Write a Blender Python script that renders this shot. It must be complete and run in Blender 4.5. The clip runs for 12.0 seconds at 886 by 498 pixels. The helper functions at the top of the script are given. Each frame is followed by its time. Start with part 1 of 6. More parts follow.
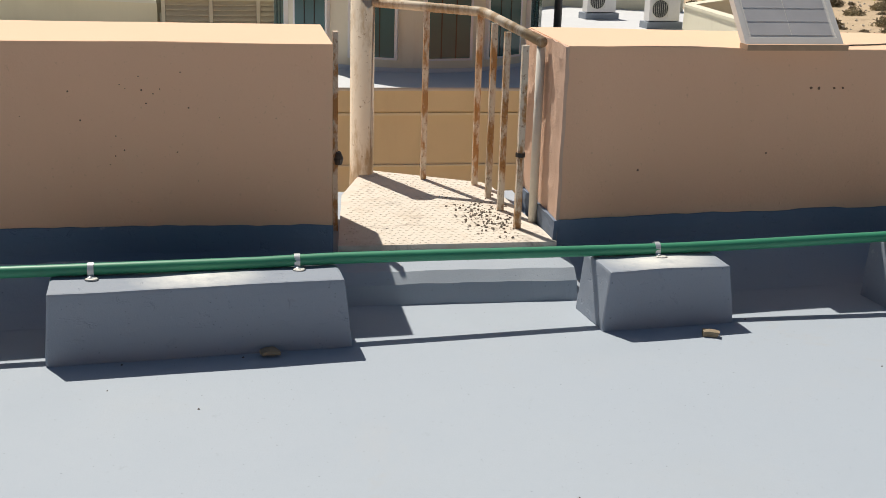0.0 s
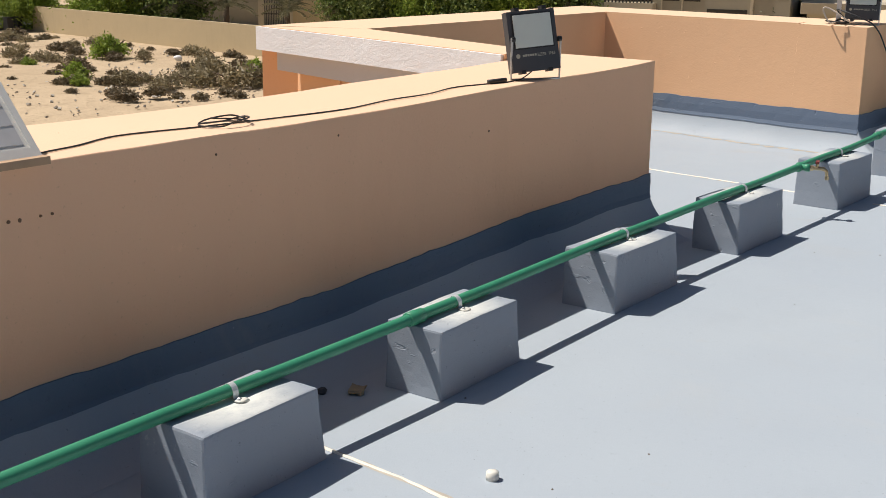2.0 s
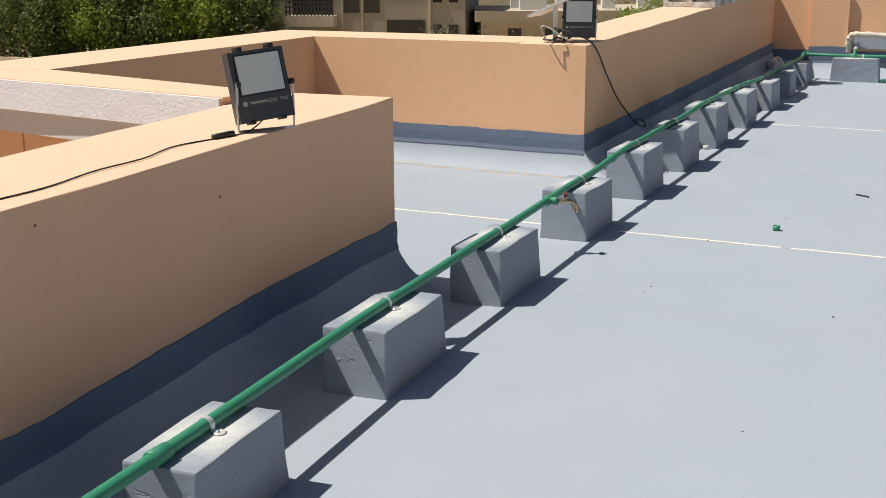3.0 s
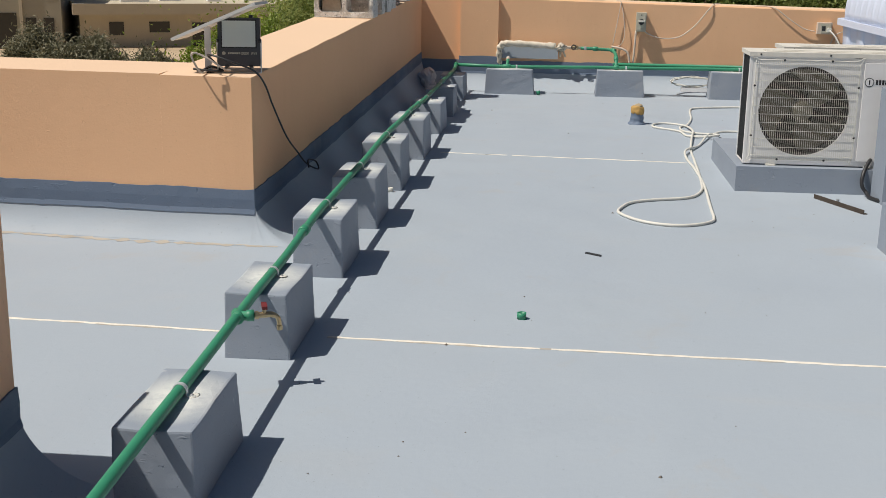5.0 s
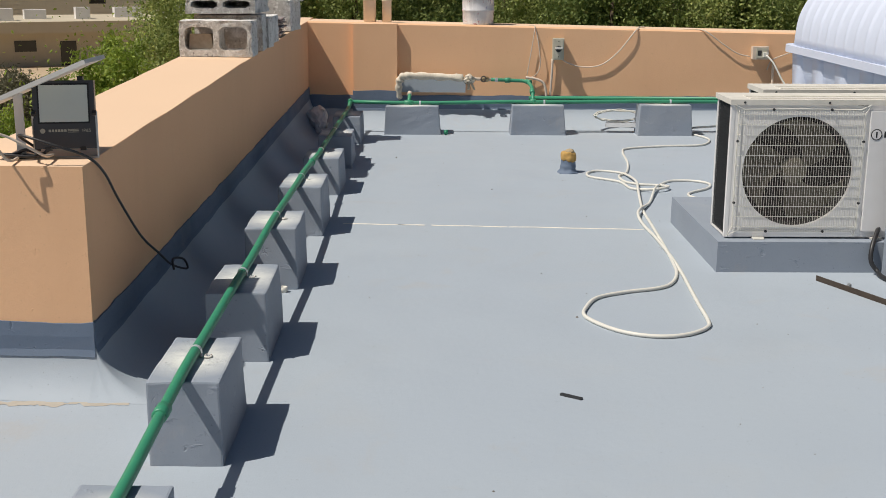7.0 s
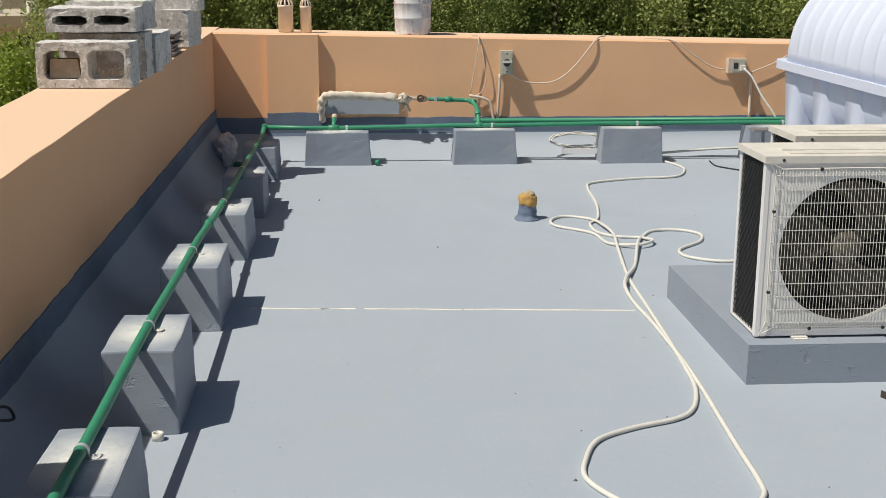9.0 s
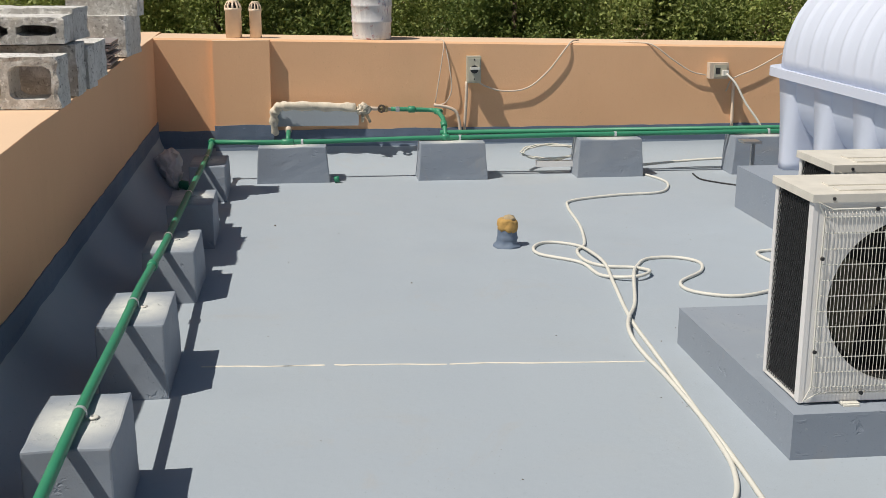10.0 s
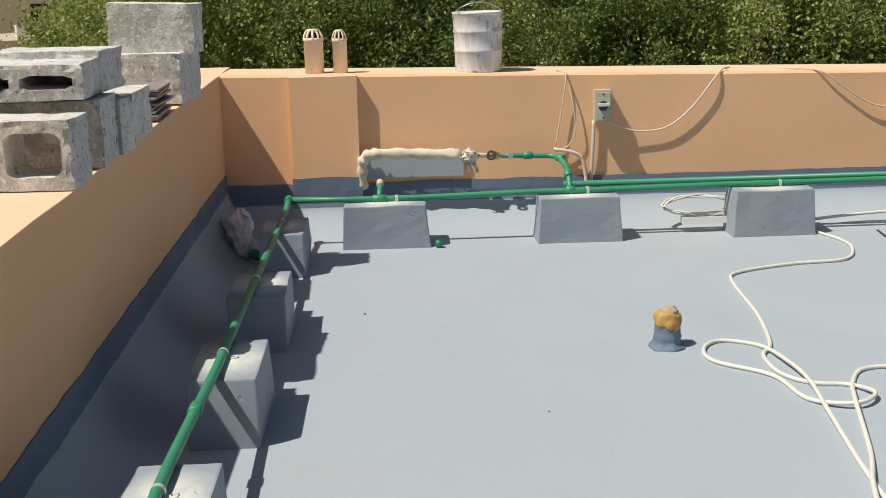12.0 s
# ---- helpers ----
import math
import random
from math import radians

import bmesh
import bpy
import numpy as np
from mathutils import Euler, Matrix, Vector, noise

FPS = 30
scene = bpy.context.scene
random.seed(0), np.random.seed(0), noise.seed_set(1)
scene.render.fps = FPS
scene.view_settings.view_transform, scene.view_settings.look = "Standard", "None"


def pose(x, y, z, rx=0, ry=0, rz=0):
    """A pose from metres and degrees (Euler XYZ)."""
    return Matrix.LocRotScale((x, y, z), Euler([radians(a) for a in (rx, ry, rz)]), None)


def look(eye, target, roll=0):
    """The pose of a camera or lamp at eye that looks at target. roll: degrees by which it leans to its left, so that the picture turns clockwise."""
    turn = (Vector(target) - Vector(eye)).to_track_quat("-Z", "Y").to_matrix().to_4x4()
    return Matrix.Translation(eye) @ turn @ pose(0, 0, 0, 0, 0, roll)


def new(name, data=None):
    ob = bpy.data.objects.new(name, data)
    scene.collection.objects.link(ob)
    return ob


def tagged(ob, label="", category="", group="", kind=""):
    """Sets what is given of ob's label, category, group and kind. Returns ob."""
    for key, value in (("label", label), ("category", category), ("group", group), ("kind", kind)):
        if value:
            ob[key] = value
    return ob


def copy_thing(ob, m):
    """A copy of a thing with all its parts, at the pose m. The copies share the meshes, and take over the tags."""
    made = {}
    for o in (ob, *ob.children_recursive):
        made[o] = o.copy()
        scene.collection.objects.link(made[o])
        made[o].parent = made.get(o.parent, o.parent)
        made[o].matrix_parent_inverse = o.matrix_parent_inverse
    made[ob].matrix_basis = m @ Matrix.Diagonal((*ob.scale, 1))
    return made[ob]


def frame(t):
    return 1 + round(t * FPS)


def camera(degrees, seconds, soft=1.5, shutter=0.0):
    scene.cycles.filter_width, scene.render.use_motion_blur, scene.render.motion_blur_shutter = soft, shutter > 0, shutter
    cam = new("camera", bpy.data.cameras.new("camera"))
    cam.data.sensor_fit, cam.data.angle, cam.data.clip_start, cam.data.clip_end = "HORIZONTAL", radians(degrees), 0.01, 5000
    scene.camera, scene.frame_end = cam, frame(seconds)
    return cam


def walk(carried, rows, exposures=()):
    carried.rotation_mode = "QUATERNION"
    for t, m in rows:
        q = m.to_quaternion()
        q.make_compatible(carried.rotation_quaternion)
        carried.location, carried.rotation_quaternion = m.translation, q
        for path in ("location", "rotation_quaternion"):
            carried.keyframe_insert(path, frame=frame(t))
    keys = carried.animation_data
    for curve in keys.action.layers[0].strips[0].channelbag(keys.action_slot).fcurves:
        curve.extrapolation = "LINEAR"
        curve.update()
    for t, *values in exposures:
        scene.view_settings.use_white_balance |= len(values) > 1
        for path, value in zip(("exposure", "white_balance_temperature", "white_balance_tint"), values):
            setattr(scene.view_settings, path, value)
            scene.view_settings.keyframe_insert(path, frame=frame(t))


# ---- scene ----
cam = camera(41.3, 12.0, 0.55)
PATH = [
    (0, (0.53, 0.143, 1.048), (0.873, 2.027, 0.471), 1.7),
    (0.5, (0.579, 0.415, 1.074), (1.25, 2.212, 0.508), 1.5),
    (1, (0.654, 0.697, 1.104), (1.65, 2.342, 0.557), 1.2),
    (1.5, (0.785, 0.909, 1.099), (2.058, 2.358, 0.571), 0.8),
    (2, (0.965, 1.185, 1.092), (2.459, 2.415, 0.589), 0.7),
    (2.5, (1.146, 1.438, 1.119), (2.8, 2.451, 0.628), 0.2),
    (3, (1.365, 1.62, 1.129), (3.132, 2.423, 0.649), -0.3),
    (3.5, (1.632, 1.812, 1.15), (3.479, 2.412, 0.672), -0.1),
    (5.3, (2.797, 2.301, 1.195), (4.731, 2.439, 0.705), 0.8),
    (5.5, (2.946, 2.324, 1.194), (4.882, 2.437, 0.705), 0.7),
    (6, (3.366, 2.367, 1.205), (5.306, 2.411, 0.723), 0.8),
    (6.5, (3.663, 2.43, 1.21), (5.606, 2.436, 0.735), 0.4),
    (7, (3.983, 2.484, 1.251), (5.927, 2.473, 0.782), 0.3),
    (8.8, (5.174, 2.53, 1.286), (7.114, 2.431, 0.811), 0.1),
    (9, (5.337, 2.5, 1.31), (7.274, 2.369, 0.828), 0.2),
    (9.5, (5.646, 2.531, 1.293), (7.575, 2.332, 0.803), 0.2),
    (10, (5.956, 2.575, 1.332), (7.882, 2.353, 0.842), 0.1),
    (10.5, (6.27, 2.534, 1.341), (8.199, 2.328, 0.858), -0.1),
    (11, (6.573, 2.56, 1.332), (8.514, 2.412, 0.874), -0.5),
    (11.5, (6.907, 2.606, 1.351), (8.853, 2.518, 0.898), -1.0),
    (12, (7.262, 2.606, 1.328), (9.206, 2.533, 0.864), -1.4),
]
EXPOSURES = [(0.0, 0.0, 6470, 10), (0.5, 0.04, 6450, 11), (1.0, 0.03, 6430, 11), (1.5, 0.02, 6430, 11), (2.0, 0.09, 6420, 11), (3.0, 0.0, 6400, 11), (3.5, -0.03, 6360, 10), (5.5, -0.26, 6380, 10), (7.0, -0.24, 6380, 10), (9.0, -0.20, 6430, 9), (10.5, -0.28, 6480, 9), (12.0, -0.09, 6570, 7)]
walk(cam, [(t, look(eye, target, roll)) for t, eye, target, roll in PATH], EXPOSURES)

# ---- world and sun ----
SUN = Vector((0.255, -0.562, -1.0)).normalized()  # the way the light travels
world = bpy.data.worlds.new("world")
scene.world = world
world.use_nodes = True
wn = world.node_tree
wn.nodes.clear()
sky = wn.nodes.new("ShaderNodeTexSky")
sky.sky_type = "NISHITA"
sky.sun_disc = False
sky.sun_elevation = math.asin(-SUN.z)
sky.sun_rotation = math.atan2(-SUN.x, -SUN.y)
sky.dust_density = 2.0
bg = wn.nodes.new("ShaderNodeBackground")
bg.inputs["Strength"].default_value = 0.045
wo = wn.nodes.new("ShaderNodeOutputWorld")
wn.links.new(sky.outputs["Color"], bg.inputs["Color"])
wn.links.new(bg.outputs["Background"], wo.inputs["Surface"])
sun = new("sun", bpy.data.lights.new("sun", "SUN"))
sun.data.energy = 5.0
sun.data.angle = radians(0.55)
sun.data.color = (1.0, 0.925, 0.82)
sun.matrix_world = look((0, 0, 30), Vector((0, 0, 30)) + SUN)


# ---- materials ----
class Mat:
    """A node material built up from a base colour with variation, wear and relief."""

    def __init__(self, name, rough=0.6, metal=0.0, spec=0.5):
        self.m = bpy.data.materials.new(name)
        self.m.use_nodes = True
        self.t = self.m.node_tree
        self.b = self.t.nodes["Principled BSDF"]
        self.b.inputs["Roughness"].default_value = rough
        self.b.inputs["Metallic"].default_value = metal
        self.b.inputs["Specular IOR Level"].default_value = spec
        self.co = self.t.nodes.new("ShaderNodeTexCoord").outputs["Object"]
        self.geo = self.t.nodes.new("ShaderNodeNewGeometry").outputs["Position"]
        self.col = None
        self.h = None

    def node(self, kind, **inputs):
        n = self.t.nodes.new(kind)
        for k, v in inputs.items():
            n.inputs[k.replace("_", " ")].default_value = v
        return n

    def noise(self, scale, detail=4.0, rough=0.55, world=True, stretch=None, dist=0.0):
        n = self.node("ShaderNodeTexNoise", Scale=scale, Detail=detail, Roughness=rough, Distortion=dist)
        src = self.geo if world else self.co
        if stretch:
            mp = self.node("ShaderNodeMapping", Scale=stretch)
            self.t.links.new(src, mp.inputs["Vector"])
            src = mp.outputs["Vector"]
        self.t.links.new(src, n.inputs["Vector"])
        return n.outputs["Fac"]

    def ramp(self, fac, lo, hi, a=0.0, b=1.0):
        n = self.node("ShaderNodeMapRange", From_Min=lo, From_Max=hi, To_Min=a, To_Max=b)
        self.t.links.new(fac, n.inputs["Value"])
        return n.outputs["Result"]

    def base(self, c):
        n = self.t.nodes.new("ShaderNodeRGB")
        n.outputs[0].default_value = (*c, 1)
        self.col = n.outputs[0]
        return self

    def mix(self, fac, c, kind="MIX"):
        n = self.t.nodes.new("ShaderNodeMix")
        n.data_type = "RGBA"
        n.blend_type = kind
        if isinstance(fac, (int, float)):
            n.inputs[0].default_value = fac
        else:
            self.t.links.new(fac, n.inputs[0])
        self.t.links.new(self.col, n.inputs[6])
        if isinstance(c, tuple):
            n.inputs[7].default_value = (*c, 1)
        else:
            self.t.links.new(c, n.inputs[7])
        self.col = n.outputs[2]
        return self

    def bump(self, fac, strength, dist=0.004):
        n = self.node("ShaderNodeBump", Strength=strength, Distance=dist)
        self.t.links.new(fac, n.inputs["Height"])
        if self.h:
            self.t.links.new(self.h, n.inputs["Normal"])
        self.h = n.outputs["Normal"]
        return self

    def rough(self, fac):
        self.t.links.new(fac, self.b.inputs["Roughness"])
        return self

    def vary(self, amount):
        """Brightness that differs from piece to piece."""
        o = self.t.nodes.new("ShaderNodeObjectInfo").outputs["Random"]
        f = self.ramp(o, 0, 1, 1 - amount, 1 + amount)
        c = self.t.nodes.new("ShaderNodeCombineColor")
        for i in range(3):
            self.t.links.new(f, c.inputs[i])
        return self.mix(1.0, c.outputs[0], "MULTIPLY")

    def island(self, amount):
        o = self.t.nodes.new("ShaderNodeNewGeometry").outputs["Random Per Island"]
        f = self.ramp(o, 0, 1, 1 - amount, 1 + amount)
        c = self.t.nodes.new("ShaderNodeCombineColor")
        for i in range(3):
            self.t.links.new(f, c.inputs[i])
        return self.mix(1.0, c.outputs[0], "MULTIPLY")

    def done(self):
        if self.col:
            self.t.links.new(self.col, self.b.inputs["Base Color"])
        if self.h:
            self.t.links.new(self.h, self.b.inputs["Normal"])
        return self.m


def plain(name, c, rough=0.5, metal=0.0, spots=0.12, scale=20.0, relief=0.1):
    """A simple surface with soft blotches and fine grain."""
    m = Mat(name, rough, metal).base(c)
    m.mix(m.ramp(m.noise(scale, 5, 0.6), 0.35, 0.75, 0, spots * 2), tuple(0.6 * v for v in c))
    m.mix(m.ramp(m.noise(scale * 8, 3), 0.4, 0.8, 0, spots), tuple(min(1, 1.25 * v) for v in c))
    m.bump(m.noise(scale * 10, 4), relief, 0.001)
    return m.done()


def stucco(name, c, relief=0.5, lit_top=0.0):
    m = Mat(name, 0.88, 0, 0.25).base(c)
    m.mix(m.ramp(m.noise(0.9, 5, 0.6), 0.4, 0.75, 0, 0.35), tuple(0.86 * v for v in c))
    m.mix(m.ramp(m.noise(2.4, 6, 0.65, stretch=(1, 1, 0.25)), 0.52, 0.8, 0, 0.3), (c[0] * 0.8, c[1] * 0.76, c[2] * 0.74))
    m.mix(m.ramp(m.noise(90, 3), 0.66, 0.74, 0, 0.35), tuple(0.62 * v for v in c))
    m.mix(m.ramp(m.noise(16, 5, 0.7), 0.68, 0.76, 0, 0.35), tuple(min(1, 1.14 * v) for v in c))
    if lit_top:
        # sunlit washout put into the colour: level tops mixed paler
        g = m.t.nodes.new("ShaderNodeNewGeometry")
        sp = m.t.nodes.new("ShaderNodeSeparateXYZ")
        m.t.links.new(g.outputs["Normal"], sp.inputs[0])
        m.mix(m.ramp(sp.outputs["Z"], 0.7, 0.95, 0, lit_top), (0.75, 0.585, 0.43))
    m.bump(m.noise(5, 5, 0.6), 0.22 * relief, 0.02)
    # trowel nibs, pits and scratches, then fine grain
    m.bump(m.ramp(m.noise(26, 4, 0.6, dist=0.6), 0.69, 0.76), 0.6 * relief, 0.005)
    m.bump(m.ramp(m.noise(34, 4, 0.6, stretch=(1, 1, 0.4)), 0.70, 0.76, 1, 0), 0.6 * relief, 0.004)
    m.bump(m.noise(80, 6, 0.7), 0.32 * relief, 0.004)
    m.bump(m.noise(420, 3), 0.35 * relief, 0.0015)
    return m.done()


def roof_paint(name, c, dusty=0.5, pits=0.0, halo=0.0):
    """Grey elastomeric roof coating: satin, dusty, trowelled."""
    m = Mat(name, 0.6, 0, 0.22).base(c)
    m.mix(m.ramp(m.noise(0.55, 5, 0.6), 0.42, 0.7, 0, 0.5 * dusty), (c[0] * 1.16, c[1] * 1.13, c[2] * 1.06))
    m.mix(m.ramp(m.noise(2.3, 6, 0.65, dist=0.6), 0.55, 0.8, 0, 0.4 * dusty), (0.42, 0.42, 0.40))
    m.mix(m.ramp(m.noise(1.1, 6, 0.6, dist=0.3), 0.6, 0.78, 0, 0.35), tuple(0.84 * v for v in c))
    m.mix(m.ramp(m.noise(1.7, 7, 0.72, dist=0.8), 0.60, 0.74, 0, 0.55 * dusty), (0.42, 0.36, 0.29))
    m.mix(m.ramp(m.noise(0.9, 6, 0.7, stretch=(1.6, 0.35, 1), dist=0.5), 0.60, 0.72, 0, 0.4 * dusty), (0.47, 0.45, 0.42))
    m.mix(m.ramp(m.noise(22, 5, 0.7), 0.64, 0.72, 0, 0.3), tuple(0.68 * v for v in c))
    m.mix(m.ramp(m.noise(120, 2), 0.70, 0.75, 0, 0.6), tuple(0.4 * v for v in c))
    m.rough(m.ramp(m.noise(3.1, 5), 0.3, 0.7, 0.55, 0.82))
    m.bump(m.noise(3.5, 4), 0.12, 0.02)
    if pits:
        m.bump(m.ramp(m.noise(21, 4, 0.6, dist=0.5), 0.64, 0.72, 1, 0), pits, 0.004)
        m.bump(m.ramp(m.noise(14, 4, 0.6, stretch=(1, 1, 3)), 0.62, 0.72), 0.7 * pits, 0.004)
        m.mix(m.ramp(m.noise(12, 6, 0.75), 0.66, 0.72, 0, 0.55), (0.52, 0.54, 0.56))
    if halo:
        # pale dust of drilling and sealant spread about the clip's place
        mp = m.node("ShaderNodeMapping", Scale=(5.8, 7.0, 0.0))
        m.t.links.new(m.co, mp.inputs["Vector"])
        ln = m.t.nodes.new("ShaderNodeVectorMath")
        ln.operation = "LENGTH"
        m.t.links.new(mp.outputs["Vector"], ln.inputs[0])
        spread = m.ramp(ln.outputs["Value"], 0.15, 1.0, 1.0, 0.0)
        grain = m.ramp(m.noise(14, 6, 0.7), 0.25, 0.55, 0.3, halo)
        mul = m.t.nodes.new("ShaderNodeMath")
        mul.operation = "MULTIPLY"
        m.t.links.new(spread, mul.inputs[0])
        m.t.links.new(grain, mul.inputs[1])
        g = m.t.nodes.new("ShaderNodeNewGeometry")
        sp = m.t.nodes.new("ShaderNodeSeparateXYZ")
        m.t.links.new(g.outputs["Normal"], sp.inputs[0])
        lay = m.t.nodes.new("ShaderNodeMath")
        lay.operation = "MULTIPLY"
        m.t.links.new(mul.outputs[0], lay.inputs[0])
        m.t.links.new(m.ramp(sp.outputs["Z"], 0.75, 0.95), lay.inputs[1])
        m.mix(lay.outputs[0], (0.76, 0.77, 0.72))
    m.bump(m.noise(38, 5, 0.6), 0.25, 0.004)
    m.bump(m.noise(300, 3), 0.25, 0.0015)
    return m.done()


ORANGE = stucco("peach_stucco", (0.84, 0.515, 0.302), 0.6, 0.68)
ORANGE_PINKISH = stucco("pinkish_peach_stucco", (0.84, 0.53, 0.345), 0.7, 0.5)
ORANGE_OLD = stucco("weathered_peach_plaster", (0.70, 0.49, 0.37), 1.8)
GREY = roof_paint("grey_roof_coating", (0.37, 0.423, 0.482))
GREY_BLOCK = roof_paint("grey_block_coating", (0.275, 0.315, 0.375), 0.45, 0.5)
GREY_SUPPORT = roof_paint("dusty_grey_block_coating", (0.275, 0.315, 0.375), 0.45, 0.5, 0.95)
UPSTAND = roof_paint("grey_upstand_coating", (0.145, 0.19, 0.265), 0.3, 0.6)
WHITE_STUCCO = stucco("white_stucco", (0.76, 0.78, 0.82), 1.6)
GREY_BAND = stucco("smooth_grey_render", (0.62, 0.62, 0.63), 0.4)
CREAM = stucco("cream_render", (0.74, 0.66, 0.46), 0.4)
CREAM_PALE = stucco("pale_cream_render", (0.76, 0.72, 0.58), 0.4)
TANWALL = stucco("tan_render", (0.55, 0.45, 0.29), 0.6)
VILLA = stucco("taupe_render", (0.36, 0.33, 0.26), 0.4)
VILLA_PALE = stucco("sand_render", (0.52, 0.46, 0.35), 0.4)
ROOFWHITE = roof_paint("pale_roof_screed", (0.60, 0.62, 0.64), 0.3)


def concrete():
    m = Mat("rough_concrete", 0.92, 0, 0.2).base((0.74, 0.73, 0.70))
    m.mix(m.ramp(m.noise(5, 7, 0.7, dist=0.5), 0.44, 0.54, 0, 0.85), (0.90, 0.89, 0.865))
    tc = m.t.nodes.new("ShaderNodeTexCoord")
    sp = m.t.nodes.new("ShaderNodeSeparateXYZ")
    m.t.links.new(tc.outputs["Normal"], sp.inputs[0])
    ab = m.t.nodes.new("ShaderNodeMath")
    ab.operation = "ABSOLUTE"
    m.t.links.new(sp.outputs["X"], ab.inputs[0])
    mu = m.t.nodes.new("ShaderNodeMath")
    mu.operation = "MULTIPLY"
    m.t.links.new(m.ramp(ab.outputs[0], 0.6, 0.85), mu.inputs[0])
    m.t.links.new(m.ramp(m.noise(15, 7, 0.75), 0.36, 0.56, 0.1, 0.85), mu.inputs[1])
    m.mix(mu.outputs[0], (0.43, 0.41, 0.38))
    m.mix(m.ramp(m.noise(3.2, 6, 0.7), 0.58, 0.68, 0, 0.6), (0.48, 0.42, 0.34))
    m.mix(m.ramp(m.noise(19, 7, 0.75), 0.55, 0.63, 0, 0.7), (0.40, 0.385, 0.36))
    m.mix(m.ramp(m.noise(62, 5, 0.75), 0.58, 0.64, 0, 0.8), (0.14, 0.13, 0.12))
    m.mix(m.ramp(m.noise(44, 5, 0.7), 0.57, 0.63, 0, 0.75), (0.90, 0.89, 0.86))
    m.bump(m.noise(24, 7, 0.75), 0.9, 0.014)
    m.bump(m.noise(120, 4, 0.7), 0.9, 0.006)
    return m.done()


def sand():
    m = Mat("desert_sand", 0.95, 0, 0.15).base((0.52, 0.405, 0.275))
    m.mix(m.ramp(m.noise(0.12, 6, 0.65), 0.42, 0.68, 0, 0.8), (0.42, 0.32, 0.21))
    m.mix(m.ramp(m.noise(0.7, 6, 0.7), 0.55, 0.72, 0, 0.65), (0.30, 0.225, 0.15))
    m.mix(m.ramp(m.noise(4.5, 5, 0.7), 0.58, 0.7, 0, 0.5), (0.24, 0.19, 0.13))
    m.bump(m.noise(0.5, 6, 0.6), 0.6, 0.6)
    m.bump(m.noise(5, 5, 0.7), 0.6, 0.08)
    return m.done()


def rusty():
    m = Mat("rusting_cream_paint", 0.7, 0.0, 0.35).base((0.66, 0.60, 0.50))
    rust = m.noise(26, 6, 0.72, stretch=(1, 1, 0.35))
    m.mix(m.ramp(rust, 0.45, 0.57, 0, 0.95), (0.37, 0.19, 0.06))
    m.mix(m.ramp(m.noise(70, 5, 0.7), 0.56, 0.68, 0, 0.85), (0.15, 0.065, 0.025))
    m.bump(rust, 0.5, 0.003)
    return m.done()


def worn_cream():
    m = Mat("worn_cream_paint", 0.75, 0, 0.3).base((0.66, 0.58, 0.46))
    m.mix(m.ramp(m.noise(9, 6, 0.72, stretch=(1, 1, 0.3)), 0.44, 0.56, 0, 0.85), (0.36, 0.24, 0.12))
    m.mix(m.ramp(m.noise(60, 5, 0.7), 0.62, 0.7, 0, 0.8), (0.20, 0.11, 0.05))
    m.bump(m.noise(40, 5, 0.7), 0.4, 0.003)
    return m.done()


def plate_metal():
    m = Mat("sun_bleached_chequer_plate", 0.85, 0, 0.25).base((0.66, 0.61, 0.53))
    m.mix(m.ramp(m.noise(11, 6, 0.7), 0.5, 0.68, 0, 0.6), (0.54, 0.46, 0.36))
    m.mix(m.ramp(m.noise(5, 6, 0.75, dist=0.4), 0.56, 0.66, 0, 0.7), (0.28, 0.24, 0.20))
    m.bump(m.noise(90, 4), 0.5, 0.003)
    return m.done()


def paint_pail():
    m = Mat("paint_splashed_tin", 0.5, 0.0, 0.5).base((0.66, 0.65, 0.66))
    m.mix(m.ramp(m.noise(13, 6, 0.7, stretch=(1, 1, 0.45)), 0.55, 0.60, 0, 0.85), (0.20, 0.21, 0.34))
    m.mix(m.ramp(m.noise(11, 6, 0.75, stretch=(1, 1, 1.8), dist=0.5), 0.57, 0.61, 0, 0.85), (0.46, 0.14, 0.15))
    m.mix(m.ramp(m.noise(7, 5, 0.6), 0.5, 0.7, 0, 0.6), (0.40, 0.38, 0.37))
    m.mix(m.ramp(m.noise(16, 6, 0.75, stretch=(1, 1, 0.22)), 0.52, 0.56, 0, 0.9), (0.74, 0.73, 0.72))
    m.bump(m.noise(40, 4), 0.4, 0.003)
    return m.done()


def leaf_mat(name, a, b, trans=0.15):
    m = Mat(name, 0.55, 0, 0.35).base(a)
    o = m.t.nodes.new("ShaderNodeNewGeometry").outputs["Random Per Island"]
    m.mix(m.ramp(o, 0.15, 0.95, 0, 1), b)
    m.mix(m.ramp(m.noise(0.8, 4), 0.4, 0.7, 0, 0.45), tuple(0.55 * v for v in a))
    m.b.inputs["Transmission Weight"].default_value = 0.0
    mat = m.done()
    tr = m.t.nodes.new("ShaderNodeBsdfTranslucent")
    m.t.links.new(m.col, tr.inputs["Color"])
    mx = m.t.nodes.new("ShaderNodeMixShader")
    mx.inputs[0].default_value = trans
    m.t.links.new(m.b.outputs[0], mx.inputs[1])
    m.t.links.new(tr.outputs[0], mx.inputs[2])
    m.t.links.new(mx.outputs[0], m.t.nodes["Material Output"].inputs["Surface"])
    return mat


